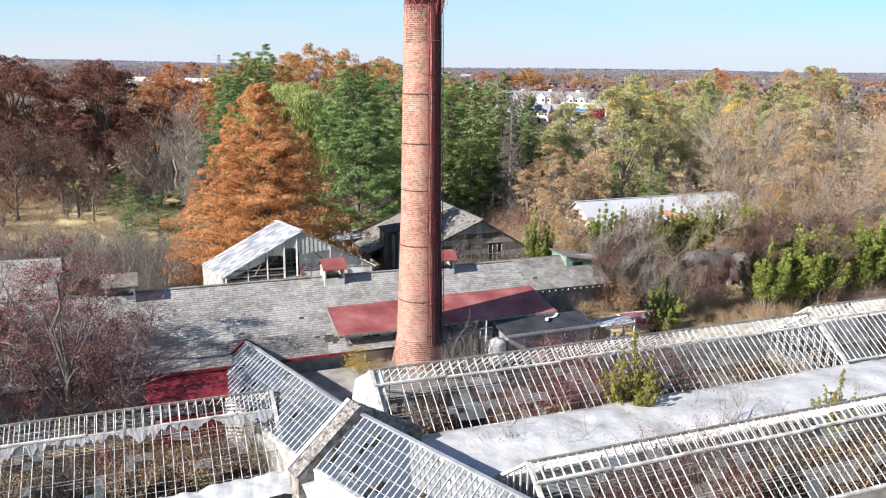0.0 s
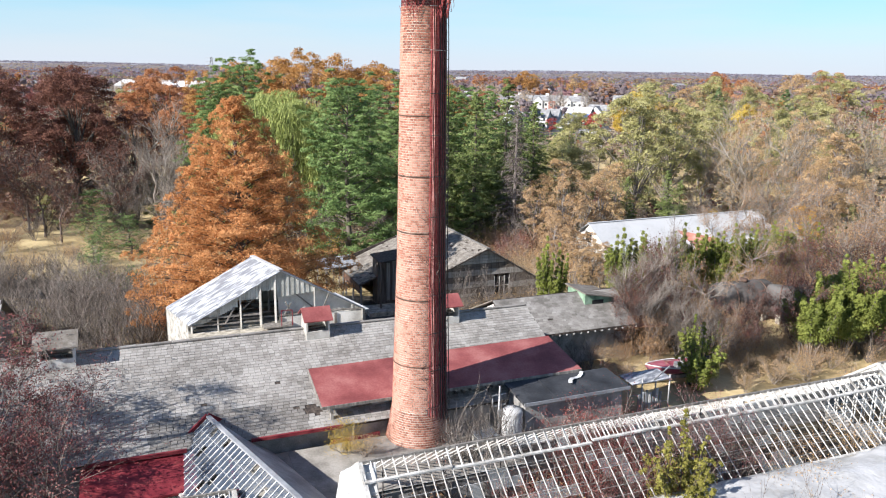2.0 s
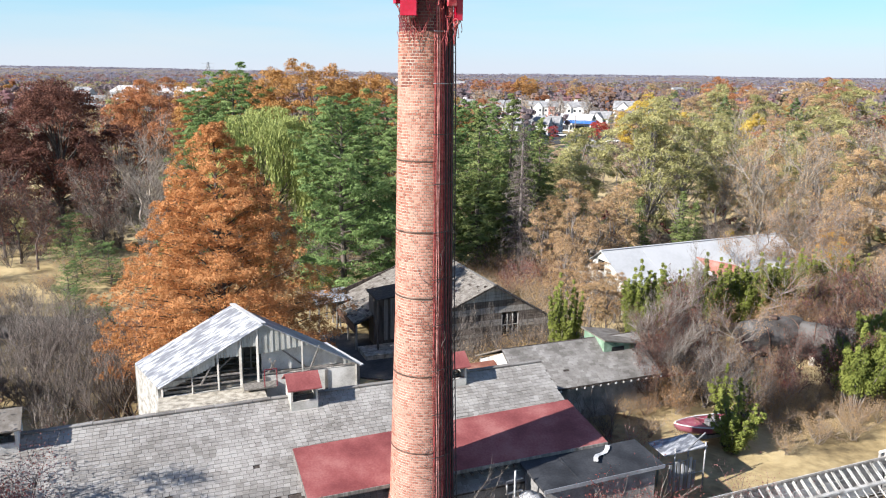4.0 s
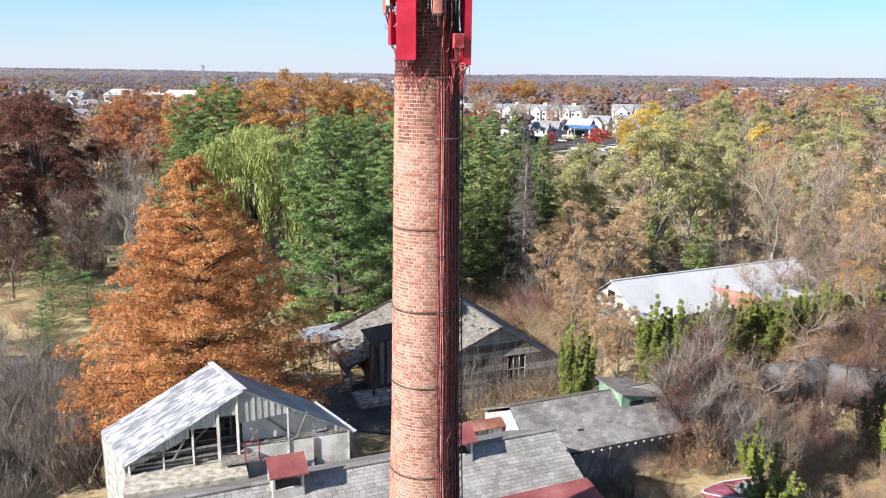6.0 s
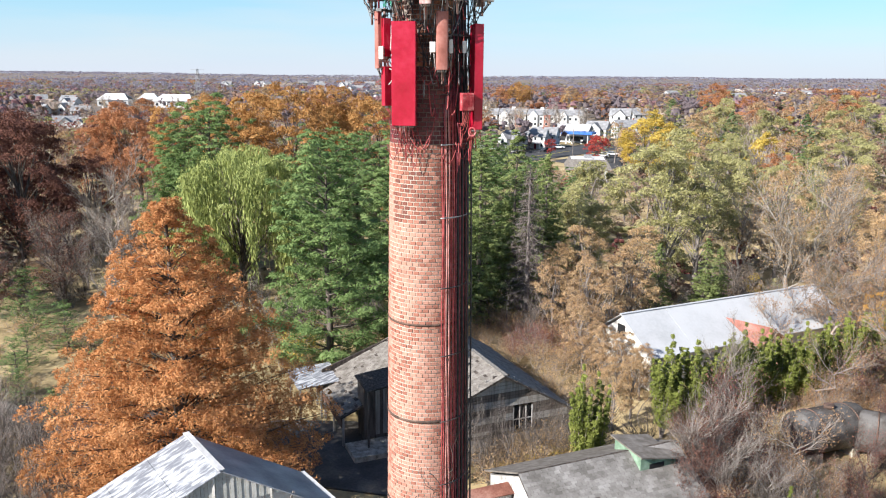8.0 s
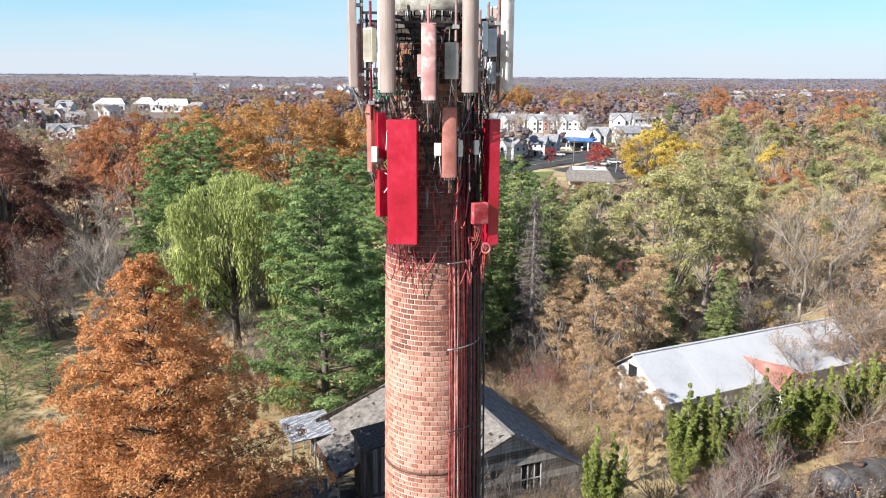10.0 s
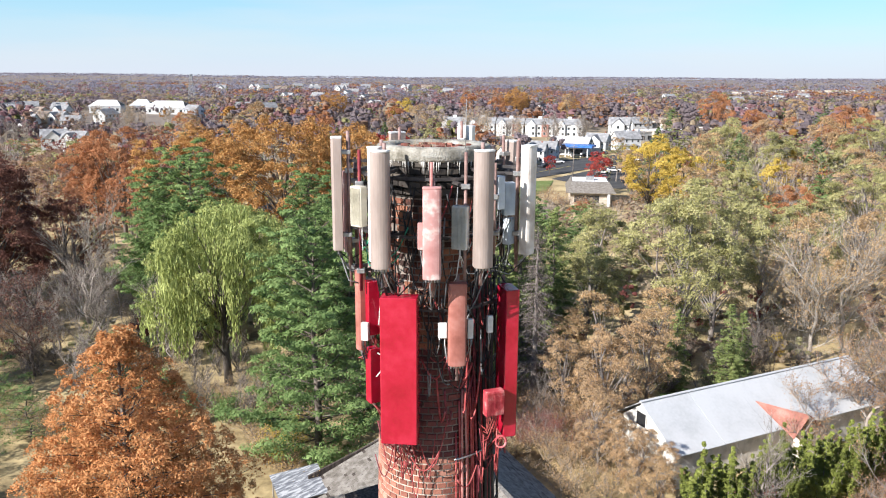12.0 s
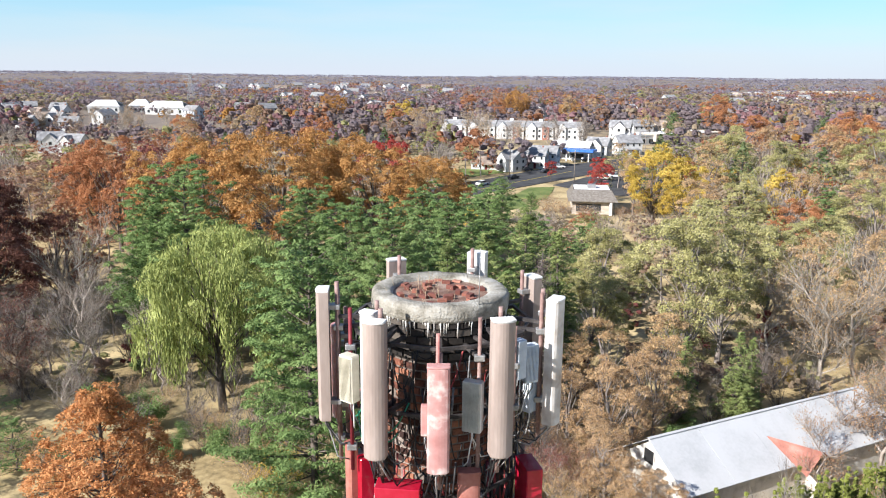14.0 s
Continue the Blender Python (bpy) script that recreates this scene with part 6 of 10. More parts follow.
tagged(_soil, "weedy soil floor of the derelict greenhouses, coloured dark for the shade inside", "floor", kind="structure")
GL = "derelict greenhouse of peeling white glazing bars"
greenhouse("greenhouse", GL + " draped in torn plastic", SITE @ Matrix.Translation((-36, -5.0, 0)), 26.0, 4.6, 3.8, 1.25, 0.42, 0.02, 2)
greenhouse("greenhouse", "long " + GL, SITE @ Matrix.Translation((-4.9, -5.9, 0)), 31.2, 3.4, 4.55, 2.1, 0.5, 0.22, 3)
greenhouse("greenhouse", "long " + GL, SITE @ Matrix.Translation((26.5, -5.5, 0)), 24, 3.4, 4.85, 2.2, 0.48, 0.35, 4)
greenhouse("greenhouse", "long " + GL, SITE @ Matrix.Translation((-1.6, -17.7, 0)), 48, 3.3, 4.6, 2.1, 0.46, 0.22, 5)


def build_link():
    """The glazed passage that runs askew between the greenhouses, with a rough parapet across it."""
    P, Q, R = Vector((-10.2, -2.7, 4.35)), Vector((-2.7, -11.9, 4.5)), Vector((4.4, -18.9, 4.1))
    for (a, b, seed, w0) in ((P, Q, 21, 2.5), (Q + (R - Q).normalized() * 0.7, R + (R - Q) * 0.6, 22, 2.6)):
        d = (b - a)
        L = Vector((d.x, d.y, 0)).length
        m = Matrix.Translation((a.x, a.y, 0)) @ Matrix.Rotation(math.atan2(d.y, d.x), 4, 'Z')
        g = at_site("link_greenhouse", "narrow glazed passage with one slope felted grey", "greenhouse", m, "derelict greenhouses")
        rng = random.Random(seed)
        zr, ze, half = a.z, a.z - 1.9, w0
        n = int(L / 0.36)
        for i in range(n + 1):
            u = L * i / n
            part("glazing_bar", beam(bmesh.new(), (u, 0, zr), (u, -half, ze), 0.06, 0.06), WHITE_PAINT, g)
        for k in range(1, 5):
            f = k / 5
            part("purlin", beam(bmesh.new(), (0, -half * f, zr + (ze - zr) * f - 0.02), (L, -half * f, zr + (ze - zr) * f - 0.005), 0.028, 0.03), WHITE_PAINT, g)
        bm = bmesh.new()
        for i in range(n):
            for k in range(6):
                if rng.random() < 0.94:
                    ua, ub, fa, fb = L * i / n + 0.03, L * (i + 1) / n - 0.03, k / 6, (k + 1) / 6
                    bm.faces.new([bm.verts.new(p) for p in ((ua, -half * fa, zr + (ze - zr) * fa + 0.02), (ub, -half * fa, zr + (ze - zr) * fa + 0.02), (ub, -half * fb, zr + (ze - zr) * fb + 0.03), (ua, -half * fb, zr + (ze - zr) * fb + 0.03))])
        o = part("panes", bm, BLUE_GLASS, g, "dusty blue-grey panes")
        o.visible_shadow = False
        tagged(o, kind="stuff")
        part("felt_slope", slab([(0, 0.02, zr), (0, half, ze), (L, half, ze), (L, 0.02, zr)], 0.06), GREY_FELT, g, "grey roofing felt slope")
        part("ridge", beam(bmesh.new(), (0, 0, zr + 0.05), (L, 0, zr + 0.05), 0.2, 0.1), GREY_METAL, g)
        part("gutter", beam(bmesh.new(), (0, -half, ze), (L, -half, ze), 0.22, 0.12), WHITE_PAINT, g)
        part("side_wall", box(0, L, -half - 0.07, -half + 0.07, 0, ze - 0.08), STUCCO, g)
        part("side_wall", box(0, L, half - 0.07, half + 0.07, 0, ze - 0.08), STUCCO, g)
        if seed == 21:
            for s in (-1, 1):
                part("verge_board", beam(bmesh.new(), (-0.05, 0, zr + 0.1), (-0.05, s * half, ze + 0.1), 0.1, 0.24), DARK_RED, g, "dark red verge board")
    d = (Q - P)
    m = Matrix.Translation((Q.x, Q.y, 0)) @ Matrix.Rotation(math.atan2(d.y, d.x), 4, 'Z')
    w = at_site("parapet_wall", "rough grey parapet wall with mossy coping across the passage", "wall", m)
    part("wall", prism([(0, -3.3, 0), (0, 3.6, 0), (0, 3.6, 2.6), (0, 0, 4.85), (0, -3.3, 2.3)], (0.85, 0, 0)), RUBBLE, w)
    for s, half, zl in ((-1, 3.4, 2.3), (1, 3.7, 2.6)):
        for k in range(9):
            f0, f1 = k / 9, (k + 0.96) / 9
            part("coping_stone", beam(bmesh.new(), (0.42, s * half * f0, 4.9 + (zl - 4.85) * f0), (0.42, s * half * f1, 4.9 + (zl - 4.85) * f1), 0.86, 0.1), RUBBLE, w)
    rng, bm = random.Random(8), bmesh.new()
    for _ in range(320):
        s, f = rng.choice((-1, 1)), rng.random()
        half, zl = (3.4, 2.3) if s < 0 else (3.7, 2.6)
        k = rng.uniform(0.05, 0.13)
        m = Matrix.Translation((rng.uniform(0.03, 0.82), s * half * f, 4.95 + (zl - 4.85) * f)) @ Matrix.Rotation(rng.uniform(0, 3), 4, 'Z') @ Matrix.Rotation(rng.uniform(-0.6, 0.6), 4, 'X') @ Matrix.Diagonal((k, k * rng.uniform(0.6, 1), k * rng.uniform(0.4, 0.8), 1))
        bmesh.ops.create_cube(bm, size=1, matrix=m)
    tagged(part("loose_rubble", bm, RUBBLE, w), kind="stuff")
    part("gutter_board", beam(bmesh.new(), (-0.12, -3.4, 2.42), (-0.12, 0, 4.95), 0.26, 0.12), WHITE_PAINT, w, "peeling white board along the parapet")


build_link()


def sheet_of(name, label, corners, nu, nv, amp, mat, seed, cat="sheeting", scale=0.5, sag_mid=0.0):
    """A loose sheet over four corners, wrinkled and sagging."""
    a, b, c, d = (Vector(p) for p in corners)
    V, F = [], []
    for i in range(nu + 1):
        for j in range(nv + 1):
            s, t = i / nu, j / nv
            p = a.lerp(b, s).lerp(d.lerp(c, s), t)
            p.z += amp * (noise.noise(Vector((p.x * scale, p.y * scale, seed))) + 0.5 * noise.noise(Vector((p.x * scale * 3, p.y * scale * 3, seed + 9)))) + sag_mid * math.sin(math.pi * t) * min(1.0, 10 * s)
            V.append(tuple(p))
    for i in range(nu):
        for j in range(nv):
            k = i * (nv + 1) + j
            F.append((k, k + nv + 1, k + nv + 2, k + 1))
    o = part(name, (V, [], F), mat)
    for p in o.data.polygons:
        p.use_smooth = True
    s = o.modifiers.new("thickness", 'SOLIDIFY')
    s.thickness = 0.02
    return tagged(o, label, cat)


# white plastic over the low house between the long greenhouses
sheet_of("plastic_roof", "low roof covered in slack dirty white plastic sheeting", [site(-1.6, -14.5, 2.1), site(44, -14.5, 2.15), site(44, -9.25, 2.2), site(-3.9, -9.25, 2.1)], 150, 20, 0.16, PLASTIC, 3, "roof", 0.5, 0.35)
low_house = at_site("low_greenhouse", "low block-walled house under white sheeting", "greenhouse")
part("body", prism([(-1.4, -14.35, 0), (44, -14.35, 0), (44, -9.4, 0), (-3.6, -9.4, 0)], (0, 0, 1.88)), STUCCO, low_house)
sheet_of("plastic_sheet", "crumpled white plastic sheet lying over a gutter", [site(-9.8, -13.9, 1.95), site(-6.9, -14.4, 1.95), site(-7.9, -10.5, 2.05), site(-9.8, -10.9, 2.0)], 22, 22, 0.05, PLASTIC, 5, scale=1.2)
sheet_of("plastic_sheet", "crumpled white plastic sheet lying over a gutter", [site(-16.0, -10.9, 1.0), site(-9.9, -11.2, 1.3), site(-9.9, -9.4, 1.6), site(-16.0, -9.5, 1.35)], 30, 14, 0.2, PLASTIC, 6, scale=1.2)
sheet_of("plastic_sheet", "white plastic sheet wrapped over a greenhouse end", [site(-6.4, -6.9, 2.4), site(-4.6, -8.2, 2.6), site(-4.2, -6.0, 4.6), site(-5.6, -5.4, 4.1)], 16, 16, 0.15, PLASTIC, 7, scale=1.4)
part("support", box(-16.0, -9.9, -11.1, -9.5, 0, 1.0), GREY_BLOCK, at_site("low_wall", "low grey block wall under plastic sheeting", "wall"))
part("support", box(-9.6, -7.3, -13.6, -11.1, 0, 1.85), STUCCO, at_site("low_wall", "low white wall under plastic sheeting", "wall"))


def build_rags():
    """Torn strips of plastic that hang from the vent rail of the nearest greenhouse."""
    rng = random.Random(77)
    half, zr, ze = 4.6, 3.8, 1.25
    u, f0 = -36.0, 0.235
    while u < -10.4:
        w = min(rng.uniform(1.6, 3.6), -10.2 - u)
        nu, nv = max(8, int(w / 0.07)), 7
        V, F = [], []
        for i in range(nu + 1):
            x0 = u + w * i / nu
            tear = noise.noise(Vector((x0 * 0.55, 4.0, 0))) + 0.7 * noise.noise(Vector((x0 * 1.9, 8.0, 0))) + 0.35 * noise.noise(Vector((x0 * 6.0, 2.0, 0)))
            drop = 0.05 + 0.22 * max(0.0, 0.25 + tear) ** 1.2
            edge = min(1.0, 5.0 * min(i, nu - i) / nu + 0.25)
            for j in range(nv + 1):
                k = j / nv
                f = f0 + drop * edge * k
                x = x0 + 0.25 * k * noise.noise(Vector((x0 * 1.2, 1.0, 5.0)))
                z = zr + (ze - zr) * f + 0.12 - 0.03 * k + 0.06 * noise.noise(Vector((x * 4.0, f * 6, 3))) + 0.03 * noise.noise(Vector((x * 11, f * 14, 6)))
                V.append((x, -5.0 - half * f, z))
        for i in range(nu):
            for j in range(nv):
                k = i * (nv + 1) + j
                F.append((k, k + nv + 1, k + nv + 2, k + 1))
        o = part("plastic_rag", (V, [], F), FILM)
        o.matrix_world = SITE
        tagged(o, "torn strip of cloudy white plastic on the greenhouse bars", "plastic rag", "torn plastic strips")
        u += w * rng.uniform(0.95, 1.05)


build_rags()


# ---- trees ----
def tube_arrays(V, F, pts, r0, r1, sides):
    base = len(V)
    n = len(pts)
    for i, p in enumerate(pts):
        d = (pts[min(i + 1, n - 1)] - pts[max(i - 1, 0)]).normalized()
        s = d.cross(Vector((0.21, 0.37, 0.9)))
        s = s.normalized() if s.length > 1e-3 else Vector((1, 0, 0))
        t = d.cross(s)
        k = r0 + (r1 - r0) * i / (n - 1)
        for j in range(sides):
            a = 2 * math.pi * j / sides
            V.append(p + (s * math.cos(a) + t * math.sin(a)) * k)
    for i in range(n - 1):
        for j in range(sides):
            a, b = base + i * sides, base + (i + 1) * sides
            F.append((a + j, a + (j + 1) % sides, b + (j + 1) % sides, b + j))


def grow(V, F, tips, rng, p, d, length, r, level, up=0.15, wander=0.25, kids=(3, 5), sides=5, angle=(0.5, 1.0), shrink=0.62):
    """One limb and, further along it, its branches."""
    pts, seg = [p], 4
    for i in range(seg):
        d = (d + Vector((rng.gauss(0, wander), rng.gauss(0, wander), rng.gauss(0, wander) + up)) * 0.5).normalized()
        pts.append(pts[-1] + d * length / seg)
    tube_arrays(V, F, pts, r, r * (0.45 if level else 0.3), sides if level > 1 else 3)
    if level == 0:
        tips.extend((pts[-1], pts[-2], pts[-3]))
        return
    if level == 1:
        tips.append(pts[-1])
    for k in range(rng.randint(*kids)):
        i = rng.randint(1 if level < 3 else 2, seg)
        q = pts[i]
        side = d.orthogonal().normalized()
        side.rotate(Matrix.Rotation(rng.uniform(0, 2 * math.pi), 3, d))
        a = rng.uniform(*angle)
        nd = (d * math.cos(a) + side * math.sin(a)).normalized()
        grow(V, F, tips, rng, q, nd, length * shrink * rng.uniform(0.75, 1.2), r * 0.5, level - 1, up, wander, kids, sides, angle, shrink)


def scatter(points, each, spread, size, rs, flat=0.0, droop=0.0, narrow=1.0):
    """Leaf pieces round points: small four-cornered blades turned every way; flat keeps them level, droop hangs them."""
    P = np.repeat(np.array([tuple(p) for p in points], float), each, 0)
    n = len(P)
    P = P + rs.normal(0, 1, (n, 3)) * np.array([spread, spread, spread * (0.75 if not flat else 0.35)])
    a = rs.normal(0, 1, (n, 3))
    if flat:
        a[:, 2] *= 1 - flat
    if droop:
        a = a * (1 - droop) + np.array([0, 0, -1.6]) * droop
    a /= np.linalg.norm(a, axis=1)[:, None]
    b = rs.normal(0, 1, (n, 3))
    if flat:
        b[:, 2] *= 1 - flat
    b -= (a * b).sum(1)[:, None] * a
    b /= np.linalg.norm(b, axis=1)[:, None]
    s = size * rs.uniform(0.6, 1.35, (n, 1))
    w = s * rs.uniform(0.45, 0.8, (n, 1)) * narrow
    V = np.stack([P - a * s * 0.5, P + b * w * 0.5 - a * s * 0.05, P + a * s * 0.5, P - b * w * 0.5 + a * s * 0.1], 1).reshape(-1, 3)
    F = np.arange(4 * n).reshape(-1, 4)
    return V, F


def mesh_from(name, V, F, mat):
    me = bpy.data.meshes.new(name)
    V = np.array([tuple(v) for v in V], np.float32) if not isinstance(V, np.ndarray) else V.astype(np.float32)
    F = np.asarray(F, np.int32).reshape(-1, 4)
    me.vertices.add(len(V))
    me.vertices.foreach_set("co", V.ravel())
    me.loops.add(F.size)
    me.loops.foreach_set("vertex_index", F.ravel())
    me.polygons.add(len(F))
    me.polygons.foreach_set("loop_start", np.arange(0, F.size, 4, dtype=np.int32))
    me.materials.append(mat)
    me.update(calc_edges=True)
    return me


def crown_points(rs, n, reach, z_mid, z_half, seed, gap=0.0, shell=0.5, lump_scale=0.33):
    """Clump centres in a lumpy, broken crown."""
    out = []
    while len(out) < n:
        d = rs.normal(0, 1, 3)
        d /= np.linalg.norm(d)
        lump = 1 + 0.38 * noise.noise(Vector(d * 1.7) + Vector((seed * 3.1, 0, seed))) + 0.2 * noise.noise(Vector(d * 4.5) + Vector((0, seed * 1.7, seed)))
        r = (shell + (1 - shell) * rs.uniform() ** 0.6) * lump
        p = np.array([d[0] * r * reach, d[1] * r * reach, z_mid + d[2] * r * z_half])
        if noise.noise(Vector(p * lump_scale) + Vector((seed, seed * 0.7, 0))) < gap - 0.3 or p[2] < z_mid - 0.75 * z_half:
            continue
        out.append(p)
    return [Vector(p) for p in out]


def tree_meshes(kind, seed, h, spread, leaf, bark, each=10, size=0.34, puff=0.55, narrow=1.0, droop=0.0):
    """The wood and the leaves of one tree of a kind, as two meshes rooted at the origin."""
    rng, rs = random.Random(seed), np.random.RandomState(seed)
    V, F, tips = [], [], []
    if kind == "bare":
        pts = [Vector((rng.gauss(0, 0.15) * i, rng.gauss(0, 0.15) * i, h * 0.7 * i / 6)) for i in range(7)]
        tube_arrays(V, F, pts, h * 0.018, h * 0.006, 7)
        for k in range(15):
            i = rng.randint(1, 6)
            a = rng.uniform(0, 2 * math.pi)
            d = Vector((math.cos(a), math.sin(a), rng.uniform(0.4, 1.2))).normalized()
            grow(V, F, tips, rng, pts[i], d, spread * rng.uniform(0.6, 0.95), h * 0.005, 2, up=0.22, wander=0.2, kids=(7, 9), angle=(0.35, 0.8))
    elif kind == "shrub":
        for k in range(9):
            a = rng.uniform(0, 2 * math.pi)
            d = Vector((math.cos(a), math.sin(a), rng.uniform(0.7, 1.8))).normalized()
            grow(V, F, tips, rng, Vector((rng.gauss(0, 0.2), rng.gauss(0, 0.2), 0)), d, h * 0.7 * rng.uniform(0.6, 1.0), h * 0.009, 2, up=0.2, wander=0.26, kids=(5, 7), angle=(0.35, 0.8))
    elif kind == "spruce":
        pts = [Vector((0, 0, h * 0.99 * i / 8)) for i in range(9)]
        tube_arrays(V, F, pts, h * 0.02, h * 0.002, 8)
        z = h * 0.06
        while z < h * 0.985:
            reach = spread * (1 - z / h) ** 0.75
            a0 = rng.uniform(0, 7)
            for k in range(7):
                a = a0 + 2 * math.pi * k / 7 + rng.uniform(-0.3, 0.3)
                L = reach * rng.uniform(0.75, 1.08)
                d = Vector((math.cos(a), math.sin(a), -0.12))
                p0 = Vector((0, 0, max(0.1, z + h * rng.uniform(-0.025, 0.025))))
                bpts = [p0 + d * L * t + Vector((0, 0, -0.1 * L * t * t)) for t in (0, 0.35, 0.7, 1.0)]
                tube_arrays(V, F, bpts, 0.02 + 0.012 * L, 0.006, 3)
                m = max(2, int(L / 0.42))
                for j in range(m):
                    t = (j + 0.6) / m
                    if t < 0.12:
                        continue
                    q = p0 + d * L * t + Vector((0, 0, -0.1 * L * t * t))
                    w = 0.32 * L * (1.1 - t) + 0.12
                    side = Vector((-math.sin(a), math.cos(a), 0))
                    for _ in range(2 if w < 0.5 else 3):
                        tips.append(q + side * rng.uniform(-w, w))
            z += h * 0.03
    wood = mesh_from("wood", V, F, bark)
    if each and leaf is not None:
        LV, LF = scatter(tips, each, puff, size, rs, flat=0.3 if kind == "spruce" else 0.0, droop=droop, narrow=narrow)
        return wood, mesh_from("leaves", LV, LF, leaf)
    return wood, None


def turned(rs, n, bias):
    """Random directions leaning towards a bias."""
    d = rs.normal(0, 1, (n, 3))
    d /= np.linalg.norm(d, axis=1)[:, None]
    d = d + bias
    return d / np.linalg.norm(d, axis=1)[:, None]


def leafage(C, R, each, size, rs, centre=(0, 0, 0), lean=0.5, lift=0.3, flat=0.75, rough=0.5, narrow=0.7, droop=0.0):
    """Leaf blades laid over the outer side of clumps: C their centres, R their radii; each blade lies roughly along its clump's surface."""
    C = np.repeat(np.asarray(C, float), each, 0)
    R = np.repeat(np.asarray(R, float), each)[:, None]
    n = len(C)
    away = C - np.asarray(centre, float)
    away /= np.linalg.norm(away, axis=1)[:, None] + 1e-6
    d = turned(rs, n, away * lean + np.array([0, 0, lift]))
    P = C + d * R * rs.uniform(0.55, 1.08, (n, 1)) * np.array([1, 1, flat])
    normal = d / np.array([1, 1, max(flat, 0.3)]) + rs.normal(0, rough, (n, 3))
    normal /= np.linalg.norm(normal, axis=1)[:, None]
    a = np.cross(normal, rs.normal(0, 1, (n, 3)))
    if droop:
        a = a / np.linalg.norm(a, axis=1)[:, None] * (1 - droop) + np.array([0, 0, -1.5]) * droop
    a /= np.linalg.norm(a, axis=1)[:, None]
    b = np.cross(normal, a)
    b /= np.linalg.norm(b, axis=1)[:, None] + 1e-6
    s = size * rs.uniform(0.6, 1.35, (n, 1))
    w = s * rs.uniform(0.7, 1.1, (n, 1)) * narrow
    return np.stack([P - a * s * 0.5, P + b * w * 0.5 - a * s * 0.05, P + a * s * 0.5, P - b * w * 0.5 + a * s * 0.1], 1).reshape(-1, 3)


def wood_and_leaves(V, F, bark, LV, leaf):
    return mesh_from("wood", V, F, bark), mesh_from("leaves", LV, np.arange(len(LV)).reshape(-1, 4), leaf)


def billows(rng, rs, seed, h, spread, low, lumps, per, lump_r, clump_r, gap=0.0, dome=1.0):
    """A crown of lumps, each carrying smaller clumps on its outer side: clump centres, radii and lump centres."""
    mid, half = h * (low + 1) / 2, h * (1 - low) / 2
    big, C, R = [], [], []
    k = 0
    while len(big) < lumps and k < lumps * 30:
        k += 1
        d = turned(rs, 1, np.array([0, 0, 0.2]))[0]
        f = 1 + 0.34 * noise.noise(Vector(d * 1.4) + Vector((seed * 3.1, 0.4, seed)))
        r = rs.uniform(0.35, 1.0) ** 0.5 * f
        p = np.array([d[0] * r * (spread - lump_r), d[1] * r * (spread - lump_r), mid + d[2] * r * (half - lump_r * 0.7) * dome])
        if all(np.linalg.norm(p - q) > lump_r * 0.75 for q in big):
            big.append(p)
    for p in big:
        out = p - np.array([0, 0, mid - half * 0.3])
        out /= np.linalg.norm(out) + 1e-6
        L = lump_r * rng.uniform(0.7, 1.15)
        for d in turned(rs, per, out * 0.75 + np.array([0, 0, 0.25])):
            q = p + d * L * rng.uniform(0.7, 1.05)
            if noise.noise(Vector(q / (lump_r * 1.3)) + Vector((seed, 0, 0))) < gap - 0.5:
                continue
            C.append(q)
            R.append(clump_r * rng.uniform(0.65, 1.3))
    return np.array(C), np.array(R), [Vector(p) for p in big]


def limbs(V, F, rng, h, thick, ends, fork=0.3, lean=0.1):
    """A trunk and one curving bough to each of the ends, leaving the trunk lower than it reaches."""
    top = max(e.z for e in ends) * 0.92
    pts = [Vector((rng.gauss(0, lean) * i, rng.gauss(0, lean) * i, top * i / 6)) for i in range(7)]
    tube_arrays(V, F, pts, thick, thick * 0.25, 7)
    for e in ends:
        z = max(h * 0.12, e.z * rng.uniform(0.35, 0.75) - fork * math.hypot(e.x, e.y))
        i = min(5, int(z / top * 6))
        k = z / top * 6 - i
        p = pts[i].lerp(pts[i + 1], min(1, k))
        mid = p.lerp(e, 0.5) + Vector((rng.gauss(0, 0.06), rng.gauss(0, 0.06), 0.05)) * h * 0.4
        r = thick * rng.uniform(0.28, 0.45) * (1 - 0.5 * z / top)
        tube_arrays(V, F, [p, p.lerp(mid, 0.6), mid.lerp(e, 0.2), e], r, r * 0.22, 4)


def sprays(V, F, rng, C, R, r, every=1):
    """Fine twigs that stick out of the clumps."""
    for c, q in list(zip(C, R))[::every]:
        c = Vector(c)
        for _ in range(3):
            d = Vector((rng.gauss(0, 1), rng.gauss(0, 1), rng.gauss(0.8, 0.6))).normalized()
            tube_arrays(V, F, [c - d * q * 0.6, c + d * q * 0.4 + Vector((rng.gauss(0, 0.1), rng.gauss(0, 0.1), 0)), c + d * q * 1.35], r, r * 0.4, 3)


def broad_tree(seed, h, spread, leaf, bark, low=0.2, lumps=26, per=9, lump_r=2.4, clump_r=1.0, each=150, size=0.24, gap=0.0, twigs=0.0, rough=0.55, every=1, narrow=0.75):
    rng, rs = random.Random(seed), np.random.RandomState(seed)
    V, F = [], []
    C, R, big = billows(rng, rs, seed, h, spread, low, lumps, per, lump_r, clump_r, gap)
    limbs(V, F, rng, h, h * 0.02, big)
    if twigs:
        sprays(V, F, rng, C, R, twigs, every)
    LV = leafage(C, R, each, size, rs, (0, 0, h * low), rough=rough, narrow=narrow)
    return wood_and_leaves(V, F, bark, LV, leaf)


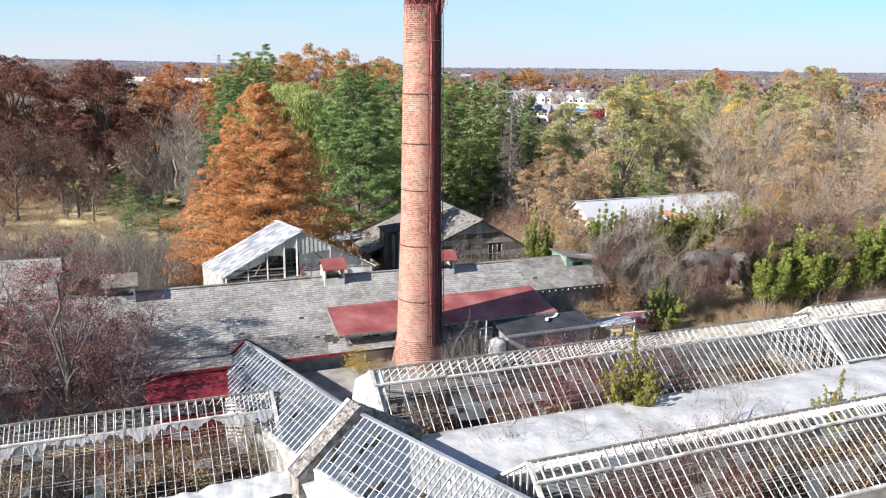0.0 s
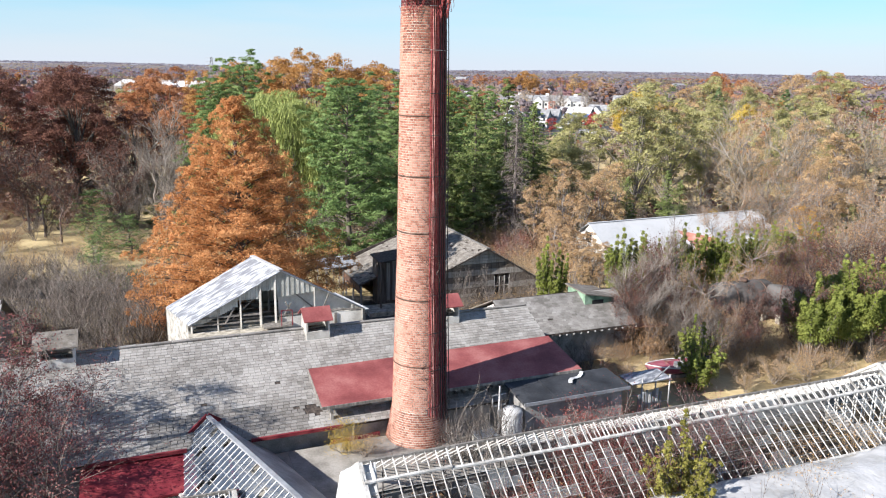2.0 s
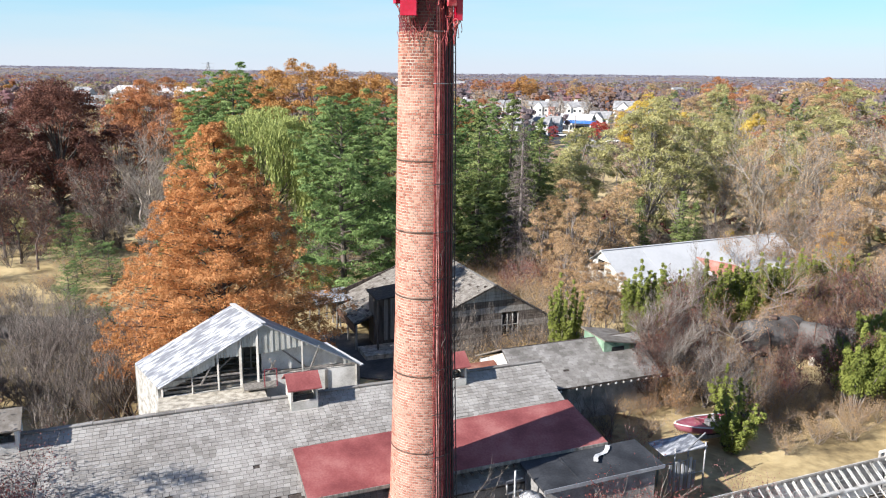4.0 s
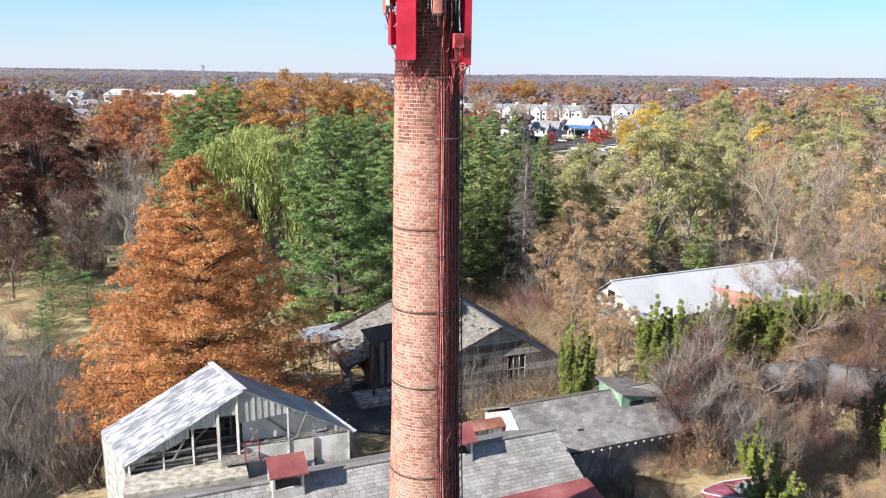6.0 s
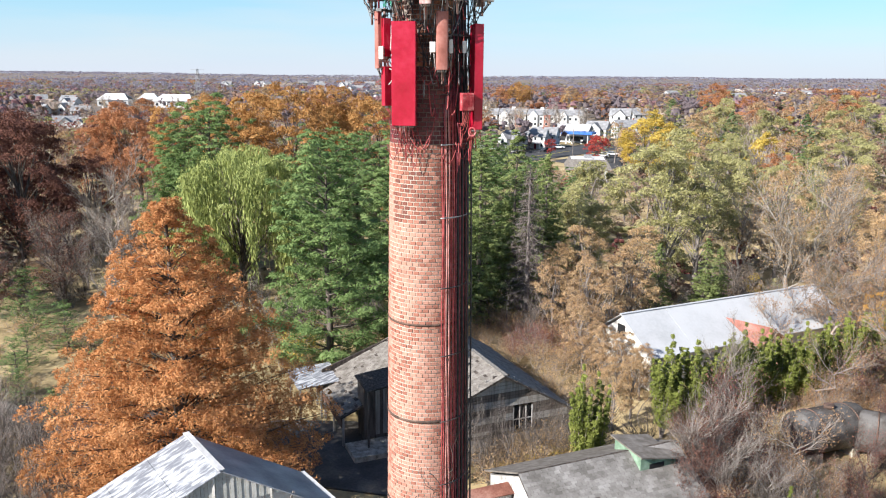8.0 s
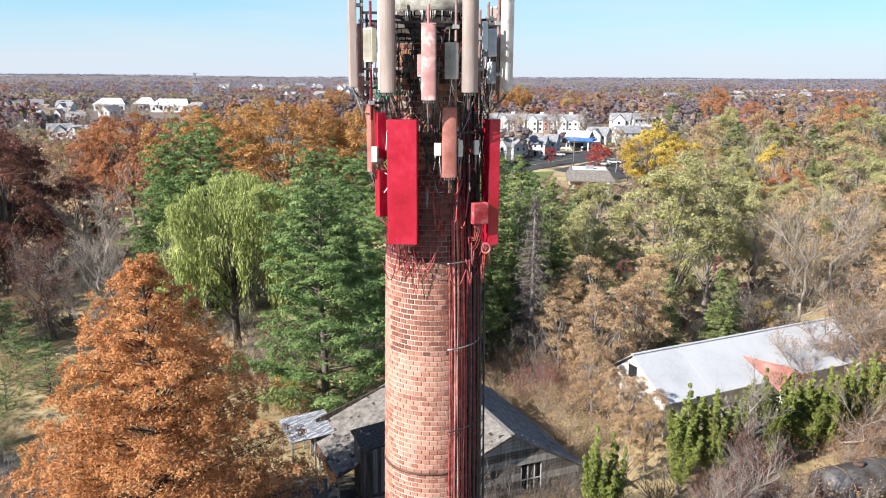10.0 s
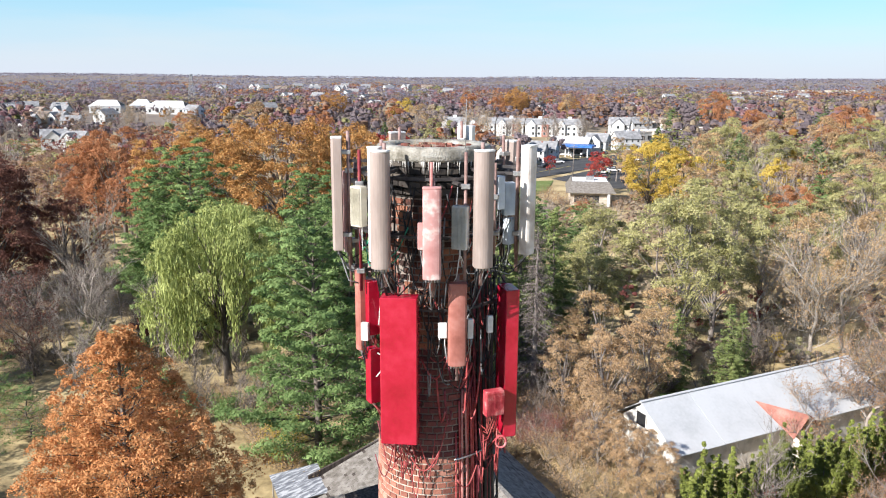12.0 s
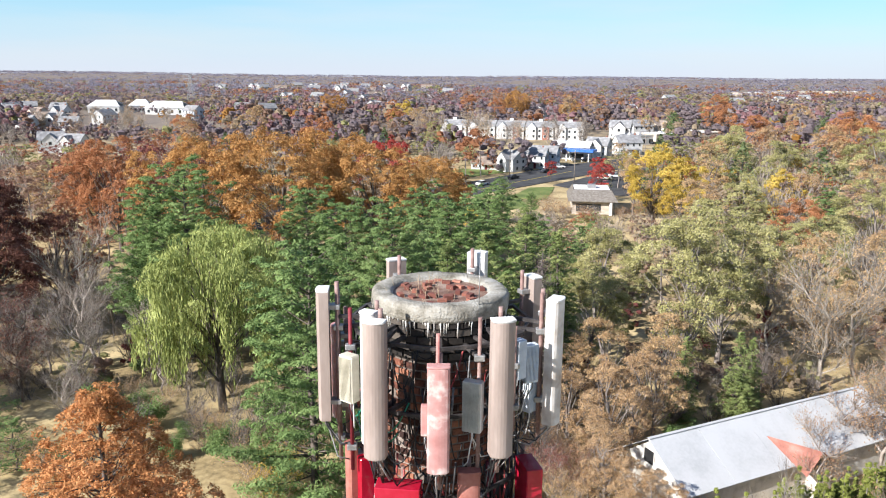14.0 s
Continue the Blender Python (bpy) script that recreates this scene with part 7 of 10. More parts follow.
def redwood_tree(seed, h, spread, leaf, bark):
    """A cone of upswept boughs, each a feathery plume, its outline uneven."""
    rng, rs = random.Random(seed), np.random.RandomState(seed)
    V, F, C, R, BV, BF = [], [], [], [], [], []
    tube_arrays(V, F, [Vector((0, 0, h * 0.97 * i / 8)) for i in range(9)], h * 0.022, h * 0.002, 8)
    z = h * 0.02
    while z < h * 0.97:
        f = z / h
        reach = spread * (1 - f) ** 0.74 * (0.8 + 0.2 * min(1, f / 0.12))
        n = 9 if f < 0.8 else 6
        a0 = rng.uniform(0, 7)
        for k in range(n):
            a = a0 + 2 * math.pi * k / n + rng.uniform(-0.3, 0.3)
            wave = 1 + 0.16 * noise.noise(Vector((math.cos(a) * 1.6, math.sin(a) * 1.6, f * 5.0 + seed)))
            L = reach * wave * rng.uniform(0.78, 1.04) * 0.93
            d = Vector((math.cos(a), math.sin(a), 0))
            rise = 0.48 + 0.3 * f + rng.uniform(-0.07, 0.07)
            p0 = Vector((0, 0, max(0.2, z - 0.16 * L + h * rng.uniform(-0.015, 0.015))))
            path = [p0 + d * L * t + Vector((0, 0, rise * L * t * (1 - 0.35 * t))) for t in (0, 0.4, 0.75, 1.0)]
            tube_arrays(BV, BF, path, 0.015 + 0.009 * L, 0.006, 3)
            m = max(2, int(L / 0.62))
            side = Vector((-math.sin(a), math.cos(a), 0))
            for j in range(m):
                t = (j + 0.7) / m
                if t < 0.3:
                    continue
                q = p0 + d * L * t + Vector((0, 0, rise * L * t * (1 - 0.35 * t)))
                w = 0.2 * L * (1.15 - t) + 0.1
                for s in (-1, 0, 1):
                    C.append(q + side * (s * w + rng.gauss(0, 0.15)) + Vector((0, 0, rng.gauss(0, 0.15))))
                    R.append((0.28 + 0.03 * L) * rng.uniform(0.6, 1.35))
        z += h * 0.027
    tip = h * 0.97
    C.extend(Vector((rng.gauss(0, 0.12), rng.gauss(0, 0.12), tip - 0.25 * i)) for i in range(6))
    R.extend([0.25 + 0.05 * i for i in range(6)])
    C = np.array([tuple(c) for c in C])
    centre = np.stack([C[:, 0] * 0, C[:, 1] * 0, C[:, 2] - 0.6], 1)
    LV = leafage(C, R, 54, 0.15, rs, np.repeat(centre, 54, 0), lean=0.75, lift=0.25, flat=0.65, rough=0.85, narrow=0.42)
    return (*wood_and_leaves(V, F, bark, LV, leaf), mesh_from("boughs", BV, BF, bark))


def pine_tree(seed, h, spread, leaf, bark, whorl=0.05, low=0.05, each=48, size=0.28, top=0.5, boughs=6, rise=0.12, sweep=0.22, flat=0.45):
    """Level boughs in whorls, each ending in flat plates of needles with dark gaps between the layers."""
    rng, rs = random.Random(seed), np.random.RandomState(seed)
    V, F, C, R = [], [], [], []
    tube_arrays(V, F, [Vector((0.1 * math.sin(i), 0.1 * math.cos(2.0 * i), h * 0.97 * i / 8)) for i in range(9)], h * 0.018, h * 0.002, 8)
    z = h * low
    while z < h * 0.97:
        f = z / h
        reach = spread * (1 - f) ** top * (0.72 + 0.28 * min(1, f / 0.2))
        a0 = rng.uniform(0, 7)
        for k in range(boughs):
            a = a0 + 2 * math.pi * k / boughs + rng.uniform(-0.35, 0.35)
            L = max(0.4, reach * (1 + 0.35 * noise.noise(Vector((math.cos(a) * 1.3, math.sin(a) * 1.3, f * 4 + seed)))) * rng.uniform(0.62, 1.08))
            d = Vector((math.cos(a), math.sin(a), 0))
            p0 = Vector((0, 0, max(0.2, z + h * rng.uniform(-0.032, 0.032))))
            up = rise + 0.5 * f * f
            path = [p0 + d * L * t + Vector((0, 0, up * L * t + sweep * L * t * t)) for t in (0, 0.35, 0.7, 1.0)]
            tube_arrays(V, F, path, 0.025 + 0.011 * L, 0.008, 3)
            side = Vector((-math.sin(a), math.cos(a), 0))
            m = max(2, int(L / 0.85))
            for j in range(m):
                t = (j + 0.8) / m
                if t < 0.26:
                    continue
                w = 0.26 * L * (1.1 - t) + 0.12
                for s in ((-1, 0, 1) if L > 2 else (0,)):
                    C.append(p0 + d * L * (t + rng.gauss(0, 0.03)) + side * (s * w + rng.gauss(0, 0.12)) + Vector((0, 0, up * L * t + sweep * L * t * t + rng.gauss(0, 0.09))))
                    R.append((0.34 + 0.06 * L) * rng.uniform(0.7, 1.2))
        z += h * whorl * rng.uniform(0.8, 1.2)
    C.extend(Vector((0, 0, h * 0.97 - 0.3 * i)) for i in range(4))
    R.extend([0.25 + 0.08 * i for i in range(4)])
    C = np.array([tuple(c) for c in C])
    centre = np.stack([C[:, 0] * 0, C[:, 1] * 0, C[:, 2] - 0.3], 1)
    LV = leafage(C, R, each, size, rs, np.repeat(centre, each, 0), lean=0.4, lift=0.55, flat=flat, rough=0.35, narrow=0.42)
    return wood_and_leaves(V, F, bark, LV, leaf)


def willow_tree(seed, h, spread, leaf, bark):
    """Rounded tufts on forking limbs, each letting a curtain of strands hang, some to the ground."""
    rng, rs = random.Random(seed), np.random.RandomState(seed)
    V, F = [], []
    C, R, big = billows(rng, rs, seed, h, spread, 0.3, 44, 7, 1.75, 0.8, 0.12)
    limbs(V, F, rng, h, h * 0.024, big, 0.1)
    LV = [leafage(C, R, 75, 0.27, rs, (0, 0, h * 0.4), lean=0.4, lift=0.5, flat=0.7, rough=0.5, narrow=0.34, droop=0.45)]
    S = []
    for c, r in zip(C, R):
        out = math.hypot(c[0], c[1]) / spread
        fall = noise.noise(Vector((c[0] / 2.0, c[1] / 2.0, seed)))
        for _ in range(7):
            a = rng.uniform(0, 2 * math.pi)
            x, y = c[0] + math.cos(a) * r * rng.uniform(0.3, 1.05), c[1] + math.sin(a) * r * rng.uniform(0.3, 1.05)
            L = c[2] * min(0.93, max(0.06, 0.1 + 0.2 * out + 0.8 * fall)) * rng.uniform(0.5, 1.15)
            sway = rng.gauss(0, 0.04)
            for j in range(int(L / 0.3)):
                S.append((x + sway * j * 0.3, y + rng.gauss(0, 0.05), c[2] - 0.3 * j))
    S = np.array([s for s in S if s[2] > 0.3])
    LV.append(leafage(S, np.full(len(S), 0.16), 2, 0.42, rs, (0, 0, 0), lean=0.0, lift=0.0, flat=1.0, rough=0.5, narrow=0.26, droop=0.85))
    return wood_and_leaves(V, F, bark, np.concatenate(LV), leaf)


def plume_shrub(seed, h, spread, leaf, bark, plumes=7, bare=0.2, each=60, size=0.16, fat=0.34, taper=0.2):
    """An arborvitae: upright pointed plumes from one foot, bare stems below."""
    rng, rs = random.Random(seed), np.random.RandomState(seed)
    V, F, C, R, BV, BF = [], [], [], [], [], []
    tube_arrays(V, F, [Vector((0, 0, -0.1)), Vector((0, 0, 0.2)), Vector((0, 0, 0.5))], 0.14, 0.08, 6)
    for k in range(plumes):
        a = 2 * math.pi * k / plumes + rng.uniform(-0.4, 0.4)
        out = spread * (0.0 if k == 0 else rng.uniform(0.35, 0.8))
        top = h * (1.0 if k == 0 else rng.uniform(0.8, 1.0) * (1 - taper * out / spread))
        foot = Vector((math.cos(a) * 0.03, math.sin(a) * 0.03, -0.05))
        tip = Vector((math.cos(a) * out, math.sin(a) * out, top))
        tube_arrays(BV, BF, [foot, foot.lerp(tip, 0.4) + Vector((0, 0, 0.1)), foot.lerp(tip, 0.75), tip], 0.05, 0.01, 4)
        m = int((top * (1 - bare)) / 0.32)
        for j in range(m):
            t = bare + (1 - bare) * (j + 0.5) / m
            f = (t - bare) / (1 - bare)
            r = spread * fat * min(1.0, 0.5 + 2.0 * f) * (1.08 - f) ** 0.6
            q = foot.lerp(tip, t)
            for _ in range(2):
                C.append((q.x + rng.gauss(0, 0.3 * r), q.y + rng.gauss(0, 0.3 * r), q.z + rng.gauss(0, 0.1)))
                R.append(r * rng.uniform(0.6, 1.0))
    C = np.array(C)
    centre = np.stack([C[:, 0] * 0.6, C[:, 1] * 0.6, C[:, 2] - 0.4], 1)
    LV = leafage(C, R, each, size, rs, np.repeat(centre, each, 0), lean=0.5, lift=0.15, flat=1.1, rough=0.5, narrow=0.5, droop=0.0)
    return (*wood_and_leaves(V, F, bark, LV, leaf), mesh_from("stems", BV, BF, bark))


KINDS = {}


def tree(key, name, label, x, y, scale=1.0, turn=0.0, group="", cat="tree", squash=1.0, z=0.0):
    t = thing(name, (x, y, z), label, cat, group)
    t.matrix_world = Matrix.Translation((x, y, z)) @ Matrix.Rotation(turn, 4, 'Z') @ Matrix.Diagonal((scale * squash, scale * squash, scale, 1))
    for nm, me in zip(("trunk", "crown", "branchwork"), KINDS[key]):
        if me:
            o = new(nm, me)
            o.parent = t
            if nm == "branchwork":
                tagged(o, kind="stuff")
    return t


KINDS["redwood"] = redwood_tree(1, 19.2, 9.8, LEAF_REDWOOD, BARK)
KINDS["willow"] = willow_tree(2, 17.6, 8.2, LEAF_WILLOW, BARK)
KINDS["pine"] = pine_tree(3, 20.0, 7.8, LEAF_PINE, BARK, top=0.4, whorl=0.056)
KINDS["young_pine"] = pine_tree(33, 4.6, 2.6, LEAF_PINE_B, BARK, whorl=0.13, each=34, size=0.16, boughs=5)
KINDS["pine_b"] = pine_tree(4, 20.0, 7.4, LEAF_PINE_B, BARK, top=0.36, whorl=0.056)
KINDS["spruce"] = pine_tree(5, 20.0, 4.8, LEAF_SPRUCE, BARK, whorl=0.036, top=0.72, rise=-0.1, sweep=-0.12, boughs=7, each=34, size=0.26, flat=0.5)
KINDS["dead_spruce"] = tree_meshes("spruce", 6, 18.0, 4.0, TWIG_DARK, BARK_GREY, each=3, size=0.6, puff=0.22, narrow=0.1, droop=0.45)
KINDS["oak"] = broad_tree(7, 23.0, 12.0, LEAF_ORANGE, BARK, lumps=46, per=13, lump_r=2.9, clump_r=0.95, each=95, size=0.25, rough=0.8)
KINDS["oak_b"] = broad_tree(8, 22.0, 8.0, LEAF_RUST, BARK, lumps=36, per=12, lump_r=2.1, clump_r=0.8, each=80, size=0.23, rough=0.8)
KINDS["maroon"] = broad_tree(9, 20.0, 8.0, LEAF_MAROON, BARK, lumps=38, per=12, lump_r=2.1, clump_r=0.85, each=80, size=0.22, low=0.05, rough=0.8)
KINDS["olive"] = broad_tree(10, 20.0, 7.5, LEAF_OLIVE, BARK_GREY, lumps=32, per=10, lump_r=1.9, clump_r=0.85, each=105, size=0.2, low=0.1, gap=0.05, twigs=0.02, rough=0.8)
KINDS["tan"] = broad_tree(11, 12.0, 4.6, LEAF_TAN, BARK_GREY, lumps=24, per=8, lump_r=1.2, clump_r=0.6, each=70, size=0.15, low=0.1, gap=0.2, twigs=0.014)
KINDS["brown"] = broad_tree(12, 12.0, 4.6, LEAF_RUSSET, BARK_GREY, lumps=24, per=8, lump_r=1.2, clump_r=0.6, each=64, size=0.15, low=0.08, gap=0.22, twigs=0.014)
KINDS["yellow"] = broad_tree(13, 12.0, 4.5, LEAF_YELLOW, BARK, lumps=26, per=10, lump_r=1.1, clump_r=0.5, each=70, size=0.16, rough=0.8)
KINDS["amber"] = broad_tree(63, 12.0, 4.2, LEAF_AMBER, BARK_GREY, lumps=22, per=8, lump_r=1.1, clump_r=0.5, each=46, size=0.15, low=0.15, gap=0.2, twigs=0.014, rough=0.8)
KINDS["red_maple"] = broad_tree(34, 12.0, 4.8, LEAF_RED, BARK, lumps=26, per=10, lump_r=1.1, clump_r=0.5, each=70, size=0.16, rough=0.8)
KINDS["bare"] = tree_meshes("bare", 14, 12.0, 4.5, None, TWIG)
KINDS["dark_bare"] = tree_meshes("bare", 44, 12.0, 4.5, LEAF_MAROON, TWIG_DARK, each=1, size=0.2, puff=0.4)
KINDS["bare_b"] = tree_meshes("bare", 15, 13.0, 4.5, LEAF_BROWN, TWIG, each=1, size=0.2, puff=0.35)
KINDS["pale_bare"] = tree_meshes("bare", 24, 15.0, 5.0, LEAF_TAN, TWIG_PALE, each=1, size=0.18, puff=0.4)
KINDS["red_shrub"] = tree_meshes("shrub", 16, 6.0, 3.0, LEAF_CRIMSON, TWIG, each=6, size=0.095, puff=0.35)
KINDS["plum_shrub"] = tree_meshes("shrub", 26, 7.5, 3.6, LEAF_PLUM, TWIG_SHRUB, each=11, size=0.095, puff=0.42)
KINDS["plum_tree"] = broad_tree(36, 10.5, 3.9, LEAF_PLUM, TWIG_SHRUB, lumps=24, per=8, lump_r=1.0, clump_r=0.55, each=50, size=0.09, low=0.06, gap=0.25, twigs=0.016)
KINDS["bare_shrub"] = tree_meshes("shrub", 17, 4.5, 2.5, None, TWIG_SHRUB)
KINDS["pale_shrub"] = tree_meshes("shrub", 27, 4.5, 2.8, None, TWIG)
KINDS["brush"] = tree_meshes("shrub", 18, 3.5, 2.5, LEAF_TAN, TWIG, each=2, size=0.1, puff=0.3)
KINDS["yellow_shrub"] = tree_meshes("shrub", 28, 3.5, 2.5, LEAF_YELLOW, TWIG, each=3, size=0.12, puff=0.3)
KINDS["brown_shrub"] = tree_meshes("shrub", 29, 4.5, 2.5, LEAF_BROWN, TWIG, each=3, size=0.12, puff=0.3)
KINDS["green_shrub"] = tree_meshes("shrub", 30, 3.0, 2.5, LEAF_PINE, TWIG, each=6, size=0.2, puff=0.3)
KINDS["arborvitae"] = plume_shrub(19, 6.2, 2.6, LEAF_CEDAR, BARK_GREY, plumes=20, bare=0.38, fat=0.25)
KINDS["column_cedar"] = plume_shrub(21, 6.6, 1.35, LEAF_CEDAR, BARK_GREY, plumes=8, bare=0.16, each=64, size=0.13, fat=0.32)
KINDS["cedar"] = plume_shrub(20, 4.5, 1.7, LEAF_CEDAR, BARK, plumes=18, bare=0.06, each=50, size=0.11, fat=0.17, taper=0.6)
KINDS["gold_cedar"] = plume_shrub(22, 4.4, 1.9, LEAF_GOLD, BARK, plumes=24, bare=0.06, each=44, size=0.1, fat=0.17, taper=0.6)

_tangle = random.Random(91)
TALL_GROUP, SHRUB_GROUP = "woodland trees", "shrubs in the yard"
tree("redwood", "dawn_redwood", "tall conical conifer with rust-orange autumn needles", -14.8, 20.5, squash=1.08)
tree("willow", "willow_tree", "weeping willow with long yellow-green hanging strands", -21.0, 60.0, 1.1)
PINE = "dense green white pine with level layered branches"
for key, x, y, s, r in (("pine", -9.5, 44.0, 1.0, 0), ("pine", -28.5, 75, 1.12, 1.0), ("pine", -33, 79, 0.98, 2.0), ("pine_b", -4.5, 64, 0.98, 2.0), ("pine", -10, 72, 0.95, 3.1), ("pine", 1.5, 76, 0.95, 4.0),
                        ("pine_b", -2, 94, 0.85, 5.0), ("pine", 7, 92, 0.9, 0.6), ("pine_b", 13, 86, 0.72, 1.7), ("pine", -17, 88, 0.92, 2.6), ("pine_b", 21, 96, 0.6, 3.3), ("pine", -36, 84, 0.75, 2.2)):
    tree(key, "pine_tree", PINE, x, y, s, r, TALL_GROUP)
for x, y, s, r in ((8.5, 61.0, 1.03, 0), (4.5, 57, 0.95, 1.2), (12.5, 66, 0.88, 2.4), (1.0, 58.5, 0.9, 4.4), (28, 56, 0.5, 1.0), (30.5, 59, 0.42, 3.0), (23.5, 57.5, 0.45, 2.0)):
    tree("spruce", "spruce_tree", "tall dark green spruce with drooping boughs", x, y, s, r, TALL_GROUP)
tree("dead_spruce", "dead_spruce", "grey leafless dead spruce with bare drooping twigs", 9.3, 55.0, 0.98)
OAK = "broad oak with orange-brown autumn leaves"
for key, x, y, s, r in (("oak", -24, 111, 1.06, 0), ("oak", -39, 116, 1.0, 2.0), ("oak", -11, 116, 0.98, 4.0), ("oak_b", -59, 130, 1.0, 0), ("oak_b", -66, 137, 0.9, 2.0), ("oak", -2, 128, 0.8, 1.0)):
    tree(key, "oak_tree", OAK, x, y, s, r, TALL_GROUP)
for x, y, s, r in ((-56, 80, 1.05, 0), (-66, 76, 1.0, 1.5), (-74, 86, 1.08, 3.0), (-63, 94, 1.0, 4.5), (-82, 76, 1.0, 5.5), (-52, 92, 0.7, 2.2), (-70, 70, 0.9, 1.1), (-60, 88, 1.0, 3.6), (-92, 86, 1.0, 0.4)):
    tree("maroon", "oak_tree", "broad oak with dark maroon autumn leaves", x, y, s, r, TALL_GROUP)
for x, y, s, r in ((26.5, 67, 1.0, 0), (33, 74, 0.9, 2.0), (20, 76, 0.78, 4.0), (17, 70, 0.62, 1.0), (43, 84, 0.72, 3.0), (52, 92, 0.72, 5.0), (64, 100, 0.9, 1.4)):
    tree("olive", "poplar_tree", "broad tree with thinning pale olive-yellow leaves", x, y, s, r, TALL_GROUP)
for x, y, s, r in ((-44, 80, 1.2, 0), (-38, 70, 1.0, 2), (-36, 62, 0.85, 4), (-30, 66, 0.8, 5), (-42, 62, 0.7, 3.3), (-15, 64, 0.7, 2.6), (-33, 54, 0.6, 1.7)):
    tree("bare", "bare_tree", "leafless grey tree with a mass of fine twigs", x, y, s, r, TALL_GROUP)
# added dark trees also stand in for the shade under the oaks
for i in range(7):
    tree("dark_bare", "bare_tree", "dark leafless tree keeping a few maroon leaves", -46 - 5.5 * (i % 6) + 2.1 * (i % 4), 54 + 8 * (i // 6) + 2.7 * (i % 3), 0.7 + 0.1 * (i % 4), i * 1.7, TALL_GROUP)
for x, y, s, r in ((41, 66, 0.95, 0), (47, 70, 1.0, 2), (59, 72, 1.0, 1), (66, 66, 1.0, 5), (38, 72, 0.8, 2.5), (80, 70, 0.95, 2.9)):
    tree("pale_bare", "bare_tree", "pale leafless tree with a few tan leaves", x, y, s, r, TALL_GROUP)
for x, y, s, r in ((14.7, 49, 0.85, 0), (11.5, 51, 0.72, 2), (17.5, 52.5, 0.8, 4), (13.3, 45.5, 0.55, 1), (14.2, 40.4, 0.5, 2.2), (12.9, 42.0, 0.58, 0.3), (15.0, 38.2, 0.5, 4.0), (16.7, 37.4, 0.42, 5.0)):
    tree("brown", "brown_leaved_tree", "small tree with dry russet-brown leaves", x, y, s, r, TALL_GROUP)
for x, y, s, r in ((15.5, 56.5, 0.85, 0), (20, 54, 0.8, 2.2), (12.5, 56.0, 0.7, 4.0), (23, 61, 0.8, 1.1), (-45, 24, 0.6, 1), (13.4, 32.0, 0.42, 2.0), (15.2, 34.0, 0.42, 4.1), (53, 65, 1.1, 0.4), (45, 78, 1.15, 3), (72, 76, 1.2, 0.5), (56, 82, 1.15, 1.8), (49, 60, 0.9, 2.2), (62, 60, 1.0, 4.4), (70, 64, 1.0, 1.6)):
    tree("tan", "tan_leaved_tree", "small tree with thin pale tan leaves", x, y, s, r, TALL_GROUP)
for x, y, s, r in ((16.2, 20.2, 0.66, 0), (18.5, 24.5, 0.55, 4)):
    tree("bare", "bare_tree", "small leafless grey tree with fine upswept twigs", x, y, s, r, TALL_GROUP)
for x, y, s, r in ((21.5, 20.5, 0.5, 0), (36.5, 26.5, 0.6, 4.6), (37, 30, 0.65, 1.2), (42, 33, 0.7, 2.8), (36.5, 36, 0.6, 5.1), (47, 44, 0.75, 0.4), (52, 50, 0.75, 2.0), (44, 52, 0.7, 3.7)):
    tree("bare_b", "bare_tree", "small bare tree keeping a few brown leaves", x, y, s, r, TALL_GROUP)
for x, y, s, r in ((-18.4, -7.7, 1.1, 0), (-22.2, -7.8, 0.8, 2.0), (-29.0, -10.0, 0.7, 4.0)):
    tree("plum_tree", "plum_leaved_tree", "small tree with dull plum-red leaves and bare twigs", x, y, s, r, "plum-leaved trees")
tree("yellow_shrub", "yellow_leaved_shrub", "thin shrub with yellow leaves under the plum trees", -19.6, -6.2, 0.8, 0.4, SHRUB_GROUP, "shrub")
tree("amber", "maple_tree", "small maple with thin amber autumn leaves", 38.8, 42.5, 0.66, squash=0.8)
tree("yellow", "maple_tree", "small maple with yellow autumn leaves by the white shed", 37.5, 66.5, 0.3)
ARBOR = "bright green arborvitae with pointed plumes on grey stems"
for i in range(25):
    f = i / 24
    x, y = 17.0 + 25.5 * f + _tangle.uniform(-0.3, 0.3), 31.6 + 11.8 * f + (0.8 if i % 2 else -0.5) + _tangle.uniform(-0.3, 0.3)
    tree("column_cedar", "arborvitae", ARBOR, x, y, (1.03 - 0.06 * f) * _tangle.uniform(0.86, 1.08), i * 1.7, "arborvitae in the yard", squash=1.25)
for x, y, s, r in ((9.6, 24.6, 1.2, 0.3), (10.7, 25.2, 1.1, 2.2)):
    tree("column_cedar", "arborvitae", ARBOR, x, y, s, r, "arborvitae in the yard", squash=0.95)
for x, y, s, r in ((28.8, 17.5, 0.92, 0), (31.6, 18.2, 1.0, 1.3), (34.5, 19.4, 1.02, 2.5), (37.6, 20.6, 1.0, 3.9), (33.2, 22.5, 0.95, 5.0), (40.5, 22.5, 1.05, 0.6), (36.3, 24.5, 0.9, 2.0), (44, 25, 1.0, 4.1), (42, 29, 0.9, 5.5)):
    tree("arborvitae", "overgrown_arborvitae", "overgrown yellow-green arborvitae on bare stems", x, y, s * 1.22, r, "arborvitae in the yard")
for x, y, s, r in ((18.7, 12.0, 1.0, 0), (19.8, 17.0, 0.8, 2.0), (22.0, 18.4, 0.6, 4.0)):
    tree("cedar", "young_cedar", "young bright green cedar in rough grass", x, y, s * 1.12, r, SHRUB_GROUP, squash=1.35)
